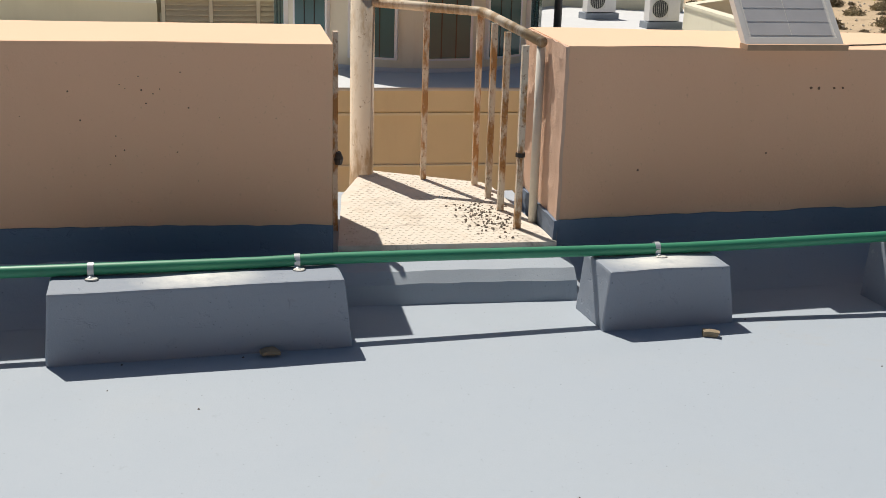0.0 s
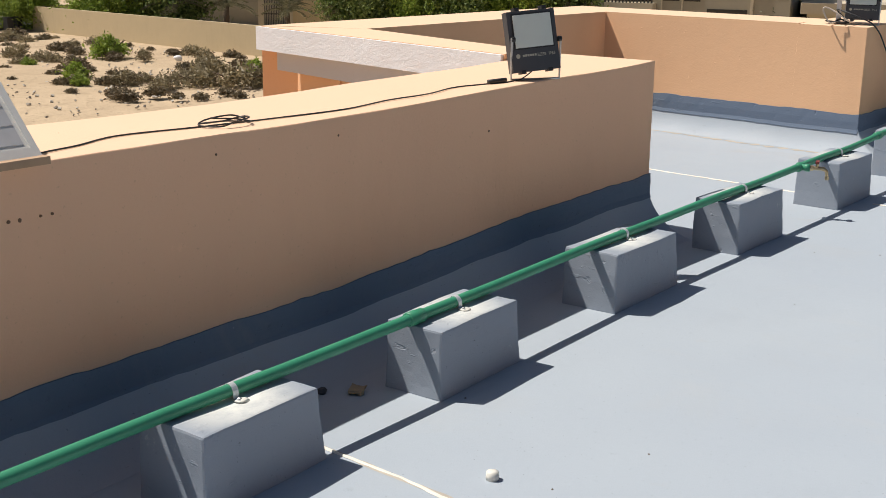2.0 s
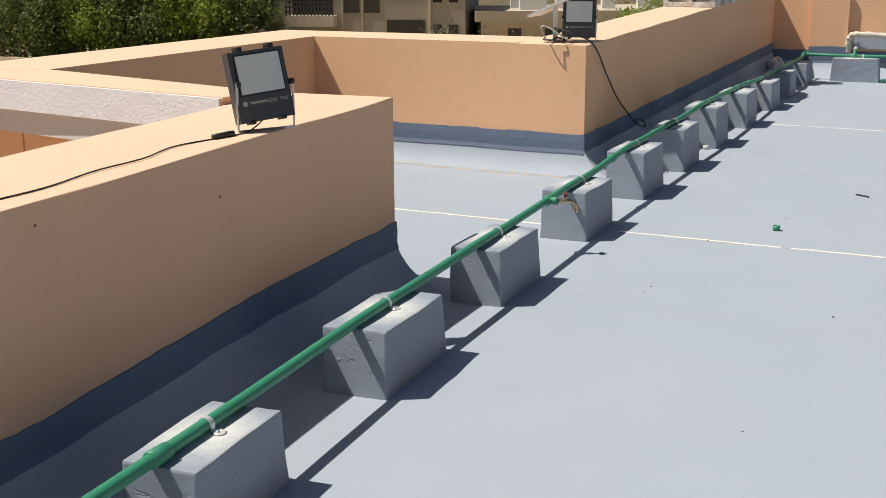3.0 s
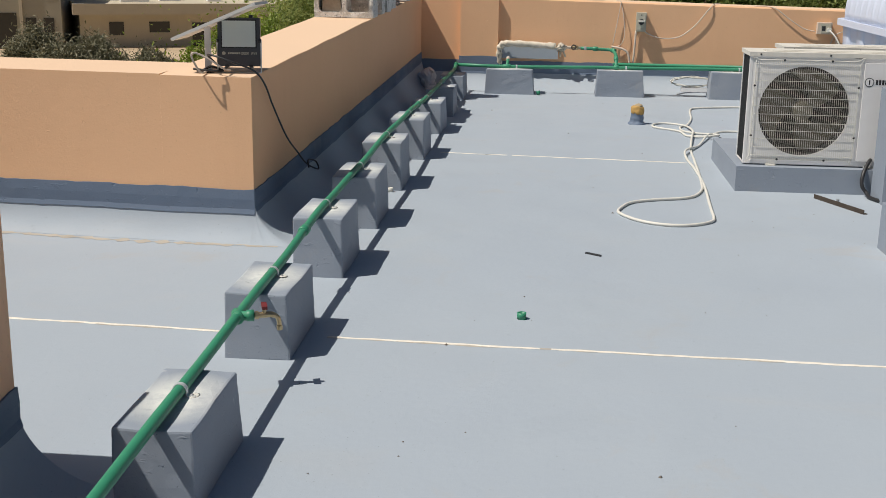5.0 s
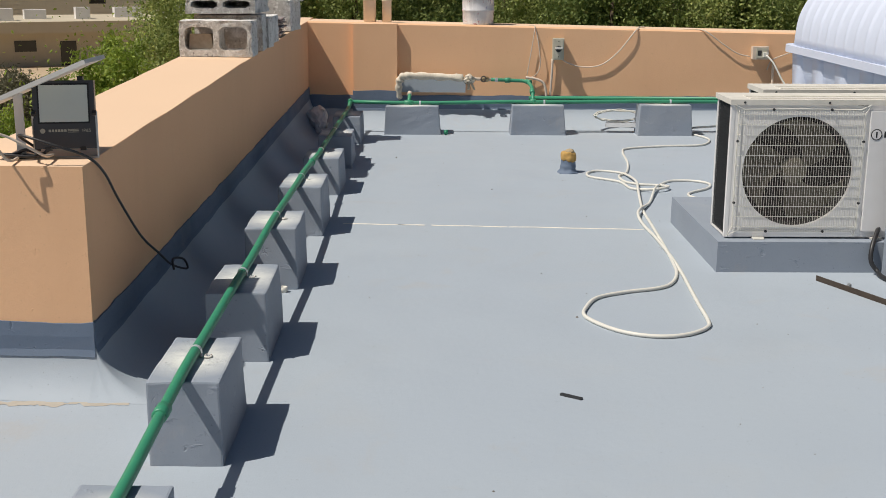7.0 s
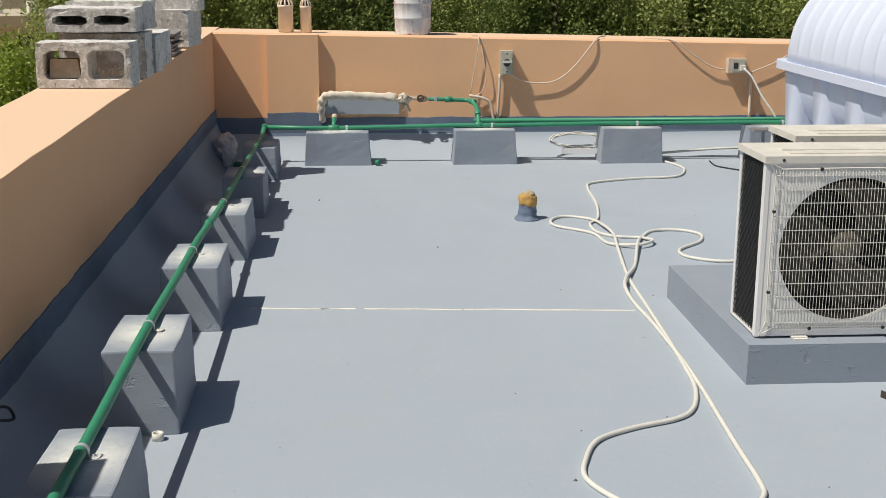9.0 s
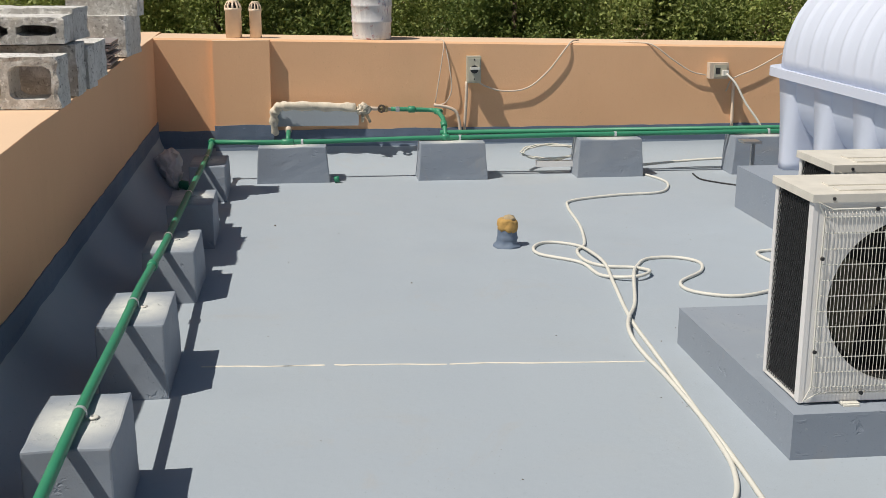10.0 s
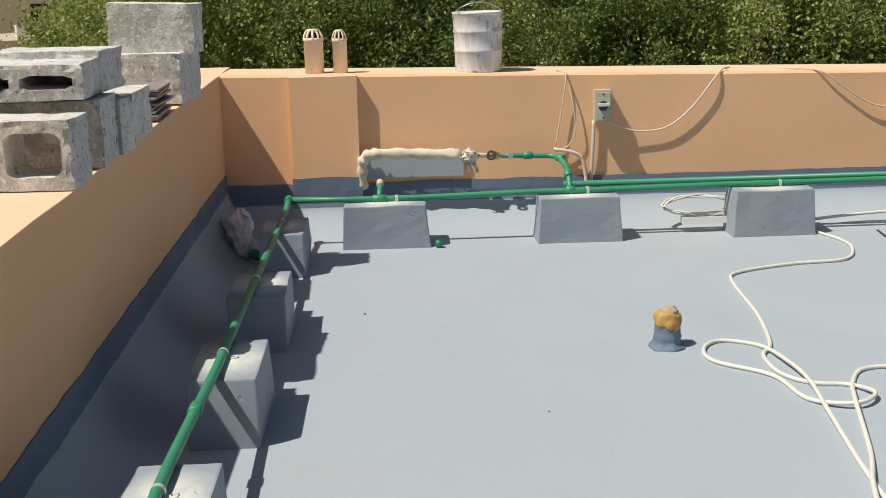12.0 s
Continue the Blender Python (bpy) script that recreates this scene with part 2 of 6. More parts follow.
CONCRETE = concrete()
SAND = sand()
RUSTY = rusty()
WORN = worn_cream()
PLATE = plate_metal()
PAIL = paint_pail()
GREEN = plain("green_plastic_pipe", (0.042, 0.265, 0.15), 0.45, 0, 0.18, 14)
GREEN_DARK = plain("dark_green_fitting", (0.022, 0.22, 0.12), 0.4, 0, 0.15, 14)
WHITE = plain("white_painted_steel", (0.80, 0.79, 0.78), 0.42, 0, 0.06, 9)
WHITE_DUSTY = plain("dusty_white_lid", (0.72, 0.69, 0.62), 0.6, 0, 0.22, 14)
OFFWHITE = plain("off_white_rubber", (0.70, 0.69, 0.63), 0.55, 0, 0.1, 30)
CLIPWHITE = plain("clear_clip", (0.62, 0.66, 0.68), 0.3, 0.3, 0.1, 30)
STEEL = plain("galvanised_steel", (0.55, 0.56, 0.56), 0.35, 0.8, 0.15, 30)
BRASS = plain("brass_tap", (0.52, 0.42, 0.25), 0.3, 0.9, 0.2, 40)
REDHANDLE = plain("maroon_handle", (0.18, 0.022, 0.022), 0.45, 0, 0.15, 40)
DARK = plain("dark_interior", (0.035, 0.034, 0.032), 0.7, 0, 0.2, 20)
BLACK = plain("black_plastic", (0.022, 0.022, 0.024), 0.45, 0, 0.1, 30)
CHARCOAL = plain("charcoal_casting", (0.05, 0.052, 0.055), 0.5, 0.3, 0.15, 25)
FAN = plain("dusty_fan_plastic", (0.17, 0.15, 0.105), 0.65, 0, 0.2, 15)
LENS = plain("frosted_lens", (0.70, 0.74, 0.68), 0.25, 0, 0.08, 8)
TANK = plain("pale_blue_polyethylene", (0.68, 0.735, 0.87), 0.42, 0, 0.05, 4, 0.05)
SEAL = plain("cream_sealant", (0.80, 0.76, 0.67), 0.7, 0, 0.25, 25, 0.4)
STAIN = plain("tan_stain", (0.46, 0.42, 0.36), 0.75, 0, 0.3, 9, 0.2)
CARD = plain("brown_card", (0.33, 0.26, 0.17), 0.8, 0, 0.3, 30, 0.4)
PEACHPIPE = plain("peach_plastic_vent", (0.84, 0.68, 0.52), 0.5, 0, 0.1, 20)
CONDUIT = plain("painted_conduit", (0.66, 0.56, 0.46), 0.6, 0, 0.2, 25)
WRAP = plain("dirty_cloth_wrap", (0.76, 0.69, 0.57), 0.9, 0, 0.48, 22, 0.8)
FOAM = plain("orange_foam", (0.52, 0.32, 0.10), 0.85, 0, 0.4, 40, 0.8)
DUSTY_FOAM = plain("dusty_foam", (0.46, 0.36, 0.22), 0.9, 0, 0.4, 40, 0.8)
BOXGREY = plain("grey_isolator", (0.50, 0.48, 0.39), 0.55, 0, 0.15, 40)
SOLARCELL = plain("dusty_solar_cell", (0.50, 0.50, 0.51), 0.5, 0, 0.2, 10)
SOLARFRAME = plain("dusty_aluminium", (0.68, 0.67, 0.64), 0.55, 0.1, 0.1, 20)
WOOD = plain("pale_timber", (0.45, 0.30, 0.19), 0.8, 0, 0.25, 20, 0.4)
TEAL = plain("teal_window_glass", (0.025, 0.10, 0.11), 0.1, 0, 0.2, 2, 0.0)
GLASSDARK = plain("dark_window_glass", (0.02, 0.02, 0.018), 0.12, 0, 0.2, 2, 0.0)
LOUVRE = plain("cream_louvre", (0.60, 0.52, 0.37), 0.6, 0, 0.1, 6)
ASPHALT = plain("asphalt", (0.075, 0.075, 0.075), 0.9, 0, 0.3, 3, 0.4)
PLASTIC_BAG = plain("grey_plastic_bag", (0.74, 0.75, 0.76), 0.4, 0, 0.2, 30, 0.5)
TILE = plain("grey_ceramic_tile", (0.30, 0.26, 0.26), 0.5, 0, 0.2, 30)
RUBBLE = plain("grit", (0.16, 0.14, 0.12), 0.95, 0, 0.4, 30, 0.5)
PIT = plain("plaster_pit", (0.20, 0.12, 0.075), 0.9, 0, 0.3, 60, 0.5)
MORTAR = plain("crumbled_mortar", (0.36, 0.30, 0.23), 0.95, 0, 0.45, 25, 0.9)
DIRT = plain("settled_dirt", (0.25, 0.215, 0.175), 0.95, 0, 0.5, 35, 0.6)
IRON = plain("weathered_dark_iron", (0.075, 0.058, 0.045), 0.8, 0.2, 0.4, 30, 0.5)
BARK = plain("bark", (0.13, 0.095, 0.065), 0.95, 0, 0.4, 6, 0.8)
LEAF_DARK = leaf_mat("dark_hedge_leaf", (0.185, 0.25, 0.065), (0.57, 0.63, 0.22), 0.42)
LEAF_LIGHT = leaf_mat("yellow_green_leaf", (0.19, 0.28, 0.04), (0.40, 0.49, 0.085), 0.4)
LEAF_MID = leaf_mat("green_leaf", (0.10, 0.155, 0.04), (0.28, 0.34, 0.10), 0.35)
LEAF_GREY = leaf_mat("grey_green_leaf", (0.15, 0.15, 0.085), (0.30, 0.28, 0.18), 0.2)
FLOOD = plain("grey_black_casting", (0.085, 0.085, 0.09), 0.32, 0.2, 0.12, 25)
LEAF_SCRUB = leaf_mat("brown_grey_scrub", (0.24, 0.195, 0.11), (0.42, 0.36, 0.22), 0.25)
LEAF_DRY = leaf_mat("dry_scrub", (0.15, 0.12, 0.07), (0.28, 0.22, 0.13), 0.1)


# ---- building blocks ----
def part(name, bm, material, parent=None, label="", smooth=False):
    me = bpy.data.meshes.new(name)
    bm.to_mesh(me)
    bm.free()
    me.materials.append(material)
    if smooth:
        me.polygons.foreach_set("use_smooth", [True] * len(me.polygons))
    ob = new(name, me)
    if parent:
        ob.parent = parent
    if label:
        tagged(ob, label)
    return ob


def thing(name, label, category, group="", kind="", at=(0, 0, 0), turn=0.0):
    ob = new(name)
    ob.empty_display_size = 0.05
    ob.matrix_basis = pose(*at, 0, 0, turn)
    return tagged(ob, label, category, group, kind)


def structure(ob, label, category):
    return tagged(ob, label, category, "", "structure")


def soft(bm, w, seg=2):
    if w > 0:
        es = [e for e in bm.edges if len(e.link_faces) == 2 and e.calc_face_angle(0) > 0.5]
        bmesh.ops.bevel(bm, geom=es, offset=w, segments=seg, profile=0.6, affect="EDGES", clamp_overlap=True)
    return bm


def add_box(bm, a, b, m=None):
    vs = [bm.verts.new((x, y, z)) for x in (a[0], b[0]) for y in (a[1], b[1]) for z in (a[2], b[2])]
    for q in ((0, 1, 3, 2), (4, 6, 7, 5), (0, 4, 5, 1), (2, 3, 7, 6), (0, 2, 6, 4), (1, 5, 7, 3)):
        bm.faces.new([vs[i] for i in q])
    if m is not None:
        bmesh.ops.transform(bm, matrix=m, verts=vs)
    return vs


def box(a, b, bevel=0.004, seg=2):
    bm = bmesh.new()
    add_box(bm, a, b)
    return soft(bm, bevel, seg)


def prism(outline, z0, z1, bevel=0.0, seg=2):
    """An upright prism over a plan outline (anticlockwise)."""
    bm = bmesh.new()
    lo = [bm.verts.new((x, y, z0)) for x, y in outline]
    hi = [bm.verts.new((x, y, z1)) for x, y in outline]
    n = len(outline)
    bm.faces.new(lo[::-1])
    bm.faces.new(hi)
    for i in range(n):
        bm.faces.new((lo[i], lo[(i + 1) % n], hi[(i + 1) % n], hi[i]))
    return soft(bm, bevel, seg)


def lathe(profile, seg=24, bm=None, m=None, cap=True):
    """A body of revolution about z from (radius, height) pairs."""
    bm = bm or bmesh.new()
    rings = []
    for r, z in profile:
        rings.append([bm.verts.new((r * math.cos(2 * math.pi * i / seg), r * math.sin(2 * math.pi * i / seg), z)) for i in range(seg)])
    for a, b in zip(rings, rings[1:]):
        for i in range(seg):
            bm.faces.new((a[i], a[(i + 1) % seg], b[(i + 1) % seg], b[i]))
    if cap:
        bm.faces.new(rings[0][::-1])
        bm.faces.new(rings[-1])
    if m is not None:
        bmesh.ops.transform(bm, matrix=m, verts=[v for r in rings for v in r])
    return bm


def smooth_line(pts, step=4):
    """Points along a Catmull-Rom curve through pts."""
    p = [Vector(q) for q in pts]
    p = [2 * p[0] - p[1]] + p + [2 * p[-1] - p[-2]]
    out = []
    for i in range(1, len(p) - 2):
        for k in range(step):
            t = k / step
            a, b, c, d = p[i - 1], p[i], p[i + 1], p[i + 2]
            out.append(0.5 * (2 * b + (c - a) * t + (2 * a - 5 * b + 4 * c - d) * t * t + (3 * b - a - 3 * c + d) * t ** 3))
    out.append(p[-2])
    return out


def sweep(pts, r, seg=8, bm=None):
    """A round tube along points."""
    bm = bm or bmesh.new()
    pts = [Vector(p) for p in pts]
    up = Vector((0.123, 0.2, 1)).normalized()
    rings = []
    for i, p in enumerate(pts):
        d = (pts[min(i + 1, len(pts) - 1)] - pts[max(i - 1, 0)]).normalized()
        s = d.cross(up)
        if s.length < 0.05:
            s = d.cross(Vector((1, 0.1, 0)))
        s.normalize()
        u = s.cross(d).normalized()
        up = u
        rr = r(i / max(1, len(pts) - 1)) if callable(r) else r
        rings.append([bm.verts.new(p + rr * (math.cos(a) * s + math.sin(a) * u)) for a in (2 * math.pi * k / seg for k in range(seg))])
    for a, b in zip(rings, rings[1:]):
        for k in range(seg):
            bm.faces.new((a[k], b[k], b[(k + 1) % seg], a[(k + 1) % seg]))
    bm.faces.new(rings[0])
    bm.faces.new(rings[-1][::-1])
    return bm


def axis_pose(p, d):
    """A pose at p whose z runs along d."""
    return Matrix.Translation(p) @ Vector(d).to_track_quat("Z", "Y").to_matrix().to_4x4()


def rough_up(bm, amount, scale, seed=0.0):
    for v in bm.verts:
        v.co += amount * noise.noise_vector(v.co * scale + Vector((seed, 2 * seed, 0)))
    return bm


# ---- the roof's structure ----
TOP = 0.65


def top_z(x):
    """The parapet's crown above the falling roof."""
    return float(np.interp(x, (-4.2, 0.0, 0.8, 1.43, 2.3, 3.2, 4.06, 4.96), (0.70, 0.680, 0.670, 0.665, 0.651, 0.640, 0.651, 0.668))) if x < 7.0 else 0.684 + 0.0228 * (x - 7.33)


def band_z(x):
    return float(np.interp(x, (-0.1, 0.8, 1.43, 2.3, 3.2, 4.14, 4.95), (0.208, 0.182, 0.174, 0.176, 0.172, 0.214, 0.232))) if x < 7.0 else 0.212 + 0.016 * (x - 7.33)


def face_y(x):
    """The parapet's inner face; the stretch by the stair runs slightly askew."""
    return float(np.interp(x, (-4.2, 0.0, 0.8, 1.43, 1.9, 2.8, 3.84, 4.96), (2.80, 3.165, 3.22, 3.262, 3.30, 3.36, 3.42, 3.437))) if x < 6 else 3.503


def parapet_run(name, x0, x1, wide, mat, label, skew=0.0):
    """A plastered parapet along x with slightly uneven edges."""
    n = max(2, int((x1 - x0) / 0.12))
    bm = bmesh.new()
    rings = []
    for i in range(n + 1):
        x = x0 + (x1 - x0) * i / n
        z = top_z(x)
        y0 = face_y(x)
        y1 = y0 + wide
        w = [0.0035 * noise.noise(Vector((x * 3.1, k * 7.7, 1.3))) for k in range(6)]
        e = 0.002
        prof = [(y0, -0.2), (y0 + w[0], z - e), (y0 + e + w[0], z + w[1]), (y1 - e + w[2], z + w[3]), (y1 + w[2], z - e), (y1, -0.2)]
        rings.append([bm.verts.new((x + (skew * (y - y0) if i == 0 else 0), y, q)) for y, q in prof])
    for a, b in zip(rings, rings[1:]):
        for k in range(6):
            bm.faces.new((a[k], b[k], b[(k + 1) % 6], a[(k + 1) % 6]))
    bm.faces.new(rings[0])
    bm.faces.new(rings[-1][::-1])
    bmesh.ops.recalc_face_normals(bm, faces=bm.faces)
    return structure(part(name, bm, mat), label, "parapet wall")


def upstand_run(name, pts, side, wide, high, tall, label, fall=None):
    """Coating turned up a wall: a dark band with an uneven paint edge, and a cove at its foot. pts: the wall's foot line; side: the way to the floor."""
    a, b = Vector(pts[0]), Vector(pts[1])
    n = max(3, int((b - a).length / 0.04))
    s = Vector((*side, 0))
    bands, coves = [], []
    bb, cb = bmesh.new(), bmesh.new()
    for i in range(n + 1):
        p = a.lerp(b, i / n).to_3d()
        if fall:
            p.y = face_y(p.x)
        t = fall(p.x) if fall else tall
        hi = t - 0.07 if fall else high
        j = 0.006 * noise.noise(Vector((p.x * 6, p.y * 6, 0.2))) + 0.004 * noise.noise(Vector((p.x * 31, p.y * 31, 4)))
        k = 0.008 * noise.noise(Vector((p.x * 4, p.y * 4, 9))) + 0.004 * noise.noise(Vector((p.x * 23, p.y * 23, 2)))
        u = 0.003 * noise.noise(Vector((p.x * 15, p.y * 15, 7)))
        bands.append([bb.verts.new(p + s * o + Vector((0, 0, z))) for o, z in ((-0.02, t + j), (0.005, t + j), (0.007 + u, (t + hi) / 2), (0.006, hi + k), (0.012, hi - 0.02 + k), (-0.02, hi - 0.03))])
        coves.append([cb.verts.new(p + s * o + Vector((0, 0, z))) for o, z in [(0.004 + (wide + 0.006 + k) * (f / 9) ** 1.5, (hi + 0.5 * k) * (1 - f / 9) ** 1.55 + 0.0006) for f in range(10)]])
    for bm, rings in ((bb, bands), (cb, coves)):
        for q, r in zip(rings, rings[1:]):
            m = len(q)
            for k in range(m if bm is bb else m - 1):
                bm.faces.new((q[k], r[k], r[(k + 1) % m], q[(k + 1) % m]))
        if bm is bb:
            bm.faces.new(rings[0])
            bm.faces.new(rings[-1][::-1])
        else:
            for e in (rings[0], rings[-1]):
                bm.faces.new([bm.verts.new(v.co) for v in e] + [bm.verts.new((e[0].co.x, e[0].co.y, -0.01))])
        bmesh.ops.recalc_face_normals(bm, faces=bm.faces)
        if bm is cb and sum(f.normal.z for f in bm.faces) < 0:
            bmesh.ops.reverse_faces(bm, faces=bm.faces)
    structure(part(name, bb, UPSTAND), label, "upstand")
    structure(part(name + "_cove", cb, GREY, None, "", True), label.replace("upstand coating", "coated cove"), "cove")


# floor slab with the bay's floor
fb = bmesh.new()
add_box(fb, (-4.2, -4.2, -0.3), (13.5, 3.6, 0))
add_box(fb, (4.7, 3.6, -0.3), (7.6, 5.3, 0))
floor = structure(part("floor", fb, GREY), "grey coated concrete roof floor with dusty patches", "roof floor")

wall_one = parapet_run("wall_north_1", -4.2, 0.783, 0.448, ORANGE_PINKISH, "peach stuccoed parapet wall beside the stair opening")
wall_two = parapet_run("wall_north_2", 1.43, 4.957, 0.448, ORANGE_PINKISH, "peach stuccoed parapet wall carrying a solar panel")
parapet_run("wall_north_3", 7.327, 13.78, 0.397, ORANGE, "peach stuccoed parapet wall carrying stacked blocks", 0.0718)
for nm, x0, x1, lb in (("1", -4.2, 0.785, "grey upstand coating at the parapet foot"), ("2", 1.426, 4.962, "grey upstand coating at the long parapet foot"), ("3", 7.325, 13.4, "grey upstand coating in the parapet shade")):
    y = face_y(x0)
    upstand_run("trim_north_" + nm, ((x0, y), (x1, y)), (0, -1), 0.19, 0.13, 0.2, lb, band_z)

# rough plastered end of the parapet at the stair opening
eb = box((1.422, 3.259, 0.10), (1.432, 3.708, 0.662), 0.003)
bmesh.ops.subdivide_edges(eb, edges=eb.edges, cuts=14, use_grid_fill=True)
rough_up(eb, 0.003, 30)
rough_up(eb, 0.003, 90)
structure(part("trim_jamb", eb, ORANGE_OLD), "rough chipped peach plaster on the parapet end", "wall end")
jc = box((1.413, 3.253, 0.0), (1.424, 3.700, 0.172), 0.003)
bmesh.ops.subdivide_edges(jc, edges=jc.edges, cuts=12, use_grid_fill=True)
structure(part("trim_jamb_coating", rough_up(jc, 0.004, 45), UPSTAND), "grey coating lapped round the parapet end", "upstand")

# bay parapet: skewed outer wing, back wall, return wall
BT = 0.687
wing = prism([(4.83, 3.885), (5.19, 5.16), (4.94, 5.65), (4.60, 3.885)], 0.575, BT, 0.006)
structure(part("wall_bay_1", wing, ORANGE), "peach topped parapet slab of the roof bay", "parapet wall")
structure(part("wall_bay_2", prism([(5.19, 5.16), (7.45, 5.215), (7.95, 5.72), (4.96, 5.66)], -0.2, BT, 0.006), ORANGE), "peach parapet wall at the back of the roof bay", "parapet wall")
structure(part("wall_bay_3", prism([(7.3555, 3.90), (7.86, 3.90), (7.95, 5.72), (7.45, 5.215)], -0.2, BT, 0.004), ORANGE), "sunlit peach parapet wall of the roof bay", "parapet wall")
structure(part("wall_bay_4", prism([(4.84, 3.885), (5.20, 5.16), (5.14, 5.5), (4.73, 3.885)], -0.2, 0.572, 0.004), ORANGE), "peach inner face of the bay parapet", "parapet wall")
structure(part("trim_fascia", prism([(4.60, 3.89), (4.94, 5.655), (4.922, 5.66), (4.582, 3.89)], 0.572, BT - 0.003, 0.003), WHITE_STUCCO), "rough white stucco fascia along the bay slab", "fascia")
structure(part("trim_soffit", prism([(4.64, 3.89), (5.00, 5.52), (4.95, 5.54), (4.59, 3.89)], 0.478, 0.571, 0.004), GREY_BAND), "grey white stucco band below the fascia", "fascia")
for k in range(4):
    f0, f1 = k / 4, (k + 0.97) / 4
    pa, pb = Vector((4.64, 3.89)).lerp(Vector((5.04, 5.5)), f0), Vector((4.64, 3.89)).lerp(Vector((5.04, 5.5)), f1)
    structure(part("wall_cladding", prism([tuple(pa), tuple(pa + Vector((0.06, -0.02))), tuple(pb + Vector((0.06, -0.02))), tuple(pb)], -2.5, 0.476, 0.003), ORANGE), "peach cladding panel below the bay slab", "wall panel")
upstand_run("trim_bay_1", ((7.3268, 3.5), (7.4495, 5.22)), (-1, 0), 0.09, 0.13, 0.215, "grey upstand coating along the sunlit bay wall")
upstand_run("trim_bay_2", ((5.2, 5.16), (7.45, 5.215)), (0, -1), 0.08, 0.12, 0.21, "grey upstand coating along the bay back wall")

# the cove turns round the corner from the long parapet to the bay
cc = bmesh.new()
prev = None
for i in range(13):
    a = radians(-90 - 90 * i / 12)
    w_ = min(0.2 / max(0.01, -math.sin(a)), 0.104 / max(0.01, -math.cos(a))) + 0.012 * noise.noise(Vector((i * 0.7, 3, 1)))
    hi = 0.142 + (0.13 - 0.142) * i / 12
    ring = [cc.verts.new((7.327 + (0.004 + w_ * (f / 9) ** 1.5) * math.cos(a), 3.503 + (0.004 + w_ * (f / 9) ** 1.5) * math.sin(a), hi * (1 - f / 9) ** 1.55 + 0.0006)) for f in range(10)]
    if prev:
        for k in range(9):
            cc.faces.new((prev[k], ring[k], ring[k + 1], prev[k + 1]))
    prev = ring
bmesh.ops.recalc_face_normals(cc, faces=cc.faces)
if sum(f.normal.z for f in cc.faces) < 0:
    bmesh.ops.reverse_faces(cc, faces=cc.faces)
structure(part("trim_corner_cove", cc, GREY, None, "", True), "grey coated cove round the parapet corner", "cove")

# far parapet with a shallow pier
FX = 13.36
fw = bmesh.new()
n = 60
rg = []
for i in range(n + 1):
    y = -4.2 + (3.503 + 4.2) * i / n
    z = 0.822 - 0.019 * (3.5 - y)
    w = [0.003 * noise.noise(Vector((y * 3.3, k * 5.1, 8))) for k in range(4)]
    rg.append([fw.verts.new(p) for p in ((FX, y, -0.2), (FX + w[0], y, z - 0.012), (FX + 0.012 + w[0], y, z + w[1]), (FX + 0.42, y, z), (FX + 0.42, y, -0.2))])
for a, b in zip(rg, rg[1:]):
    for k in range(5):
        fw.faces.new((a[k], b[k], b[(k + 1) % 5], a[(k + 1) % 5]))
fw.faces.new(rg[0])
fw.faces.new(rg[-1])
bmesh.ops.recalc_face_normals(fw, faces=fw.faces)
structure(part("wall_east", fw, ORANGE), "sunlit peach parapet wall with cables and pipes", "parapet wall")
structure(part("wall_pier", box((FX - 0.05, 2.80, -0.1), (FX + 0.1, 3.145, 0.806), 0.006), ORANGE), "shallow peach pier on the parapet", "pier")
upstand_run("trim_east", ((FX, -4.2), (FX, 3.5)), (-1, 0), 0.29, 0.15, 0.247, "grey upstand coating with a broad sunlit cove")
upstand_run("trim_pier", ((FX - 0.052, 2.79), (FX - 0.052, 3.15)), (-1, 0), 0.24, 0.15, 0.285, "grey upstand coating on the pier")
# plain walls that close the roof behind
structure(part("wall_south", box((-4.2, -4.5, -0.2), (13.78, -4.2, TOP), 0.006), ORANGE), "plain peach parapet wall", "parapet wall")
structure(part("wall_west", box((-4.5, -4.5, -0.2), (-4.2, 3.95, TOP), 0.006), ORANGE), "plain peach parapet wall", "parapet wall")
body = bmesh.new()
add_box(body, (-4.5, -4.5, -7.0), (13.78, 3.90, -0.31))
add_box(body, (5.25, 3.90, -7.0), (7.8, 5.45, -0.31))
structure(part("wall_building", body, ORANGE), "peach rendered storeys below the roof", "building wall")

# threshold of the stair opening
tb = bmesh.new()
prof = [(3.06, -0.01), (3.085, 0.05), (3.115, 0.078), (3.25, 0.098), (3.88, 0.106), (3.88, -0.1)]
rg = []
for i in range(41):
    x = 0.775 + 0.665 * i / 40
    rg.append([tb.verts.new((x, y + 0.006 * noise.noise(Vector((x * 9, z * 30, 3))), z + 0.004 * noise.noise(Vector((x * 11, y * 19, 6))))) for y, z in prof])
for a, b in zip(rg, rg[1:]):
    for k in range(6):
        tb.faces.new((a[k], b[k], b[(k + 1) % 6], a[(k + 1) % 6]))
tb.faces.new(rg[0])
tb.faces.new(rg[-1])
bmesh.ops.recalc_face_normals(tb, faces=tb.faces)
structure(part("step", tb, GREY, None, "", False), "grey coated threshold step at the stair opening", "threshold")


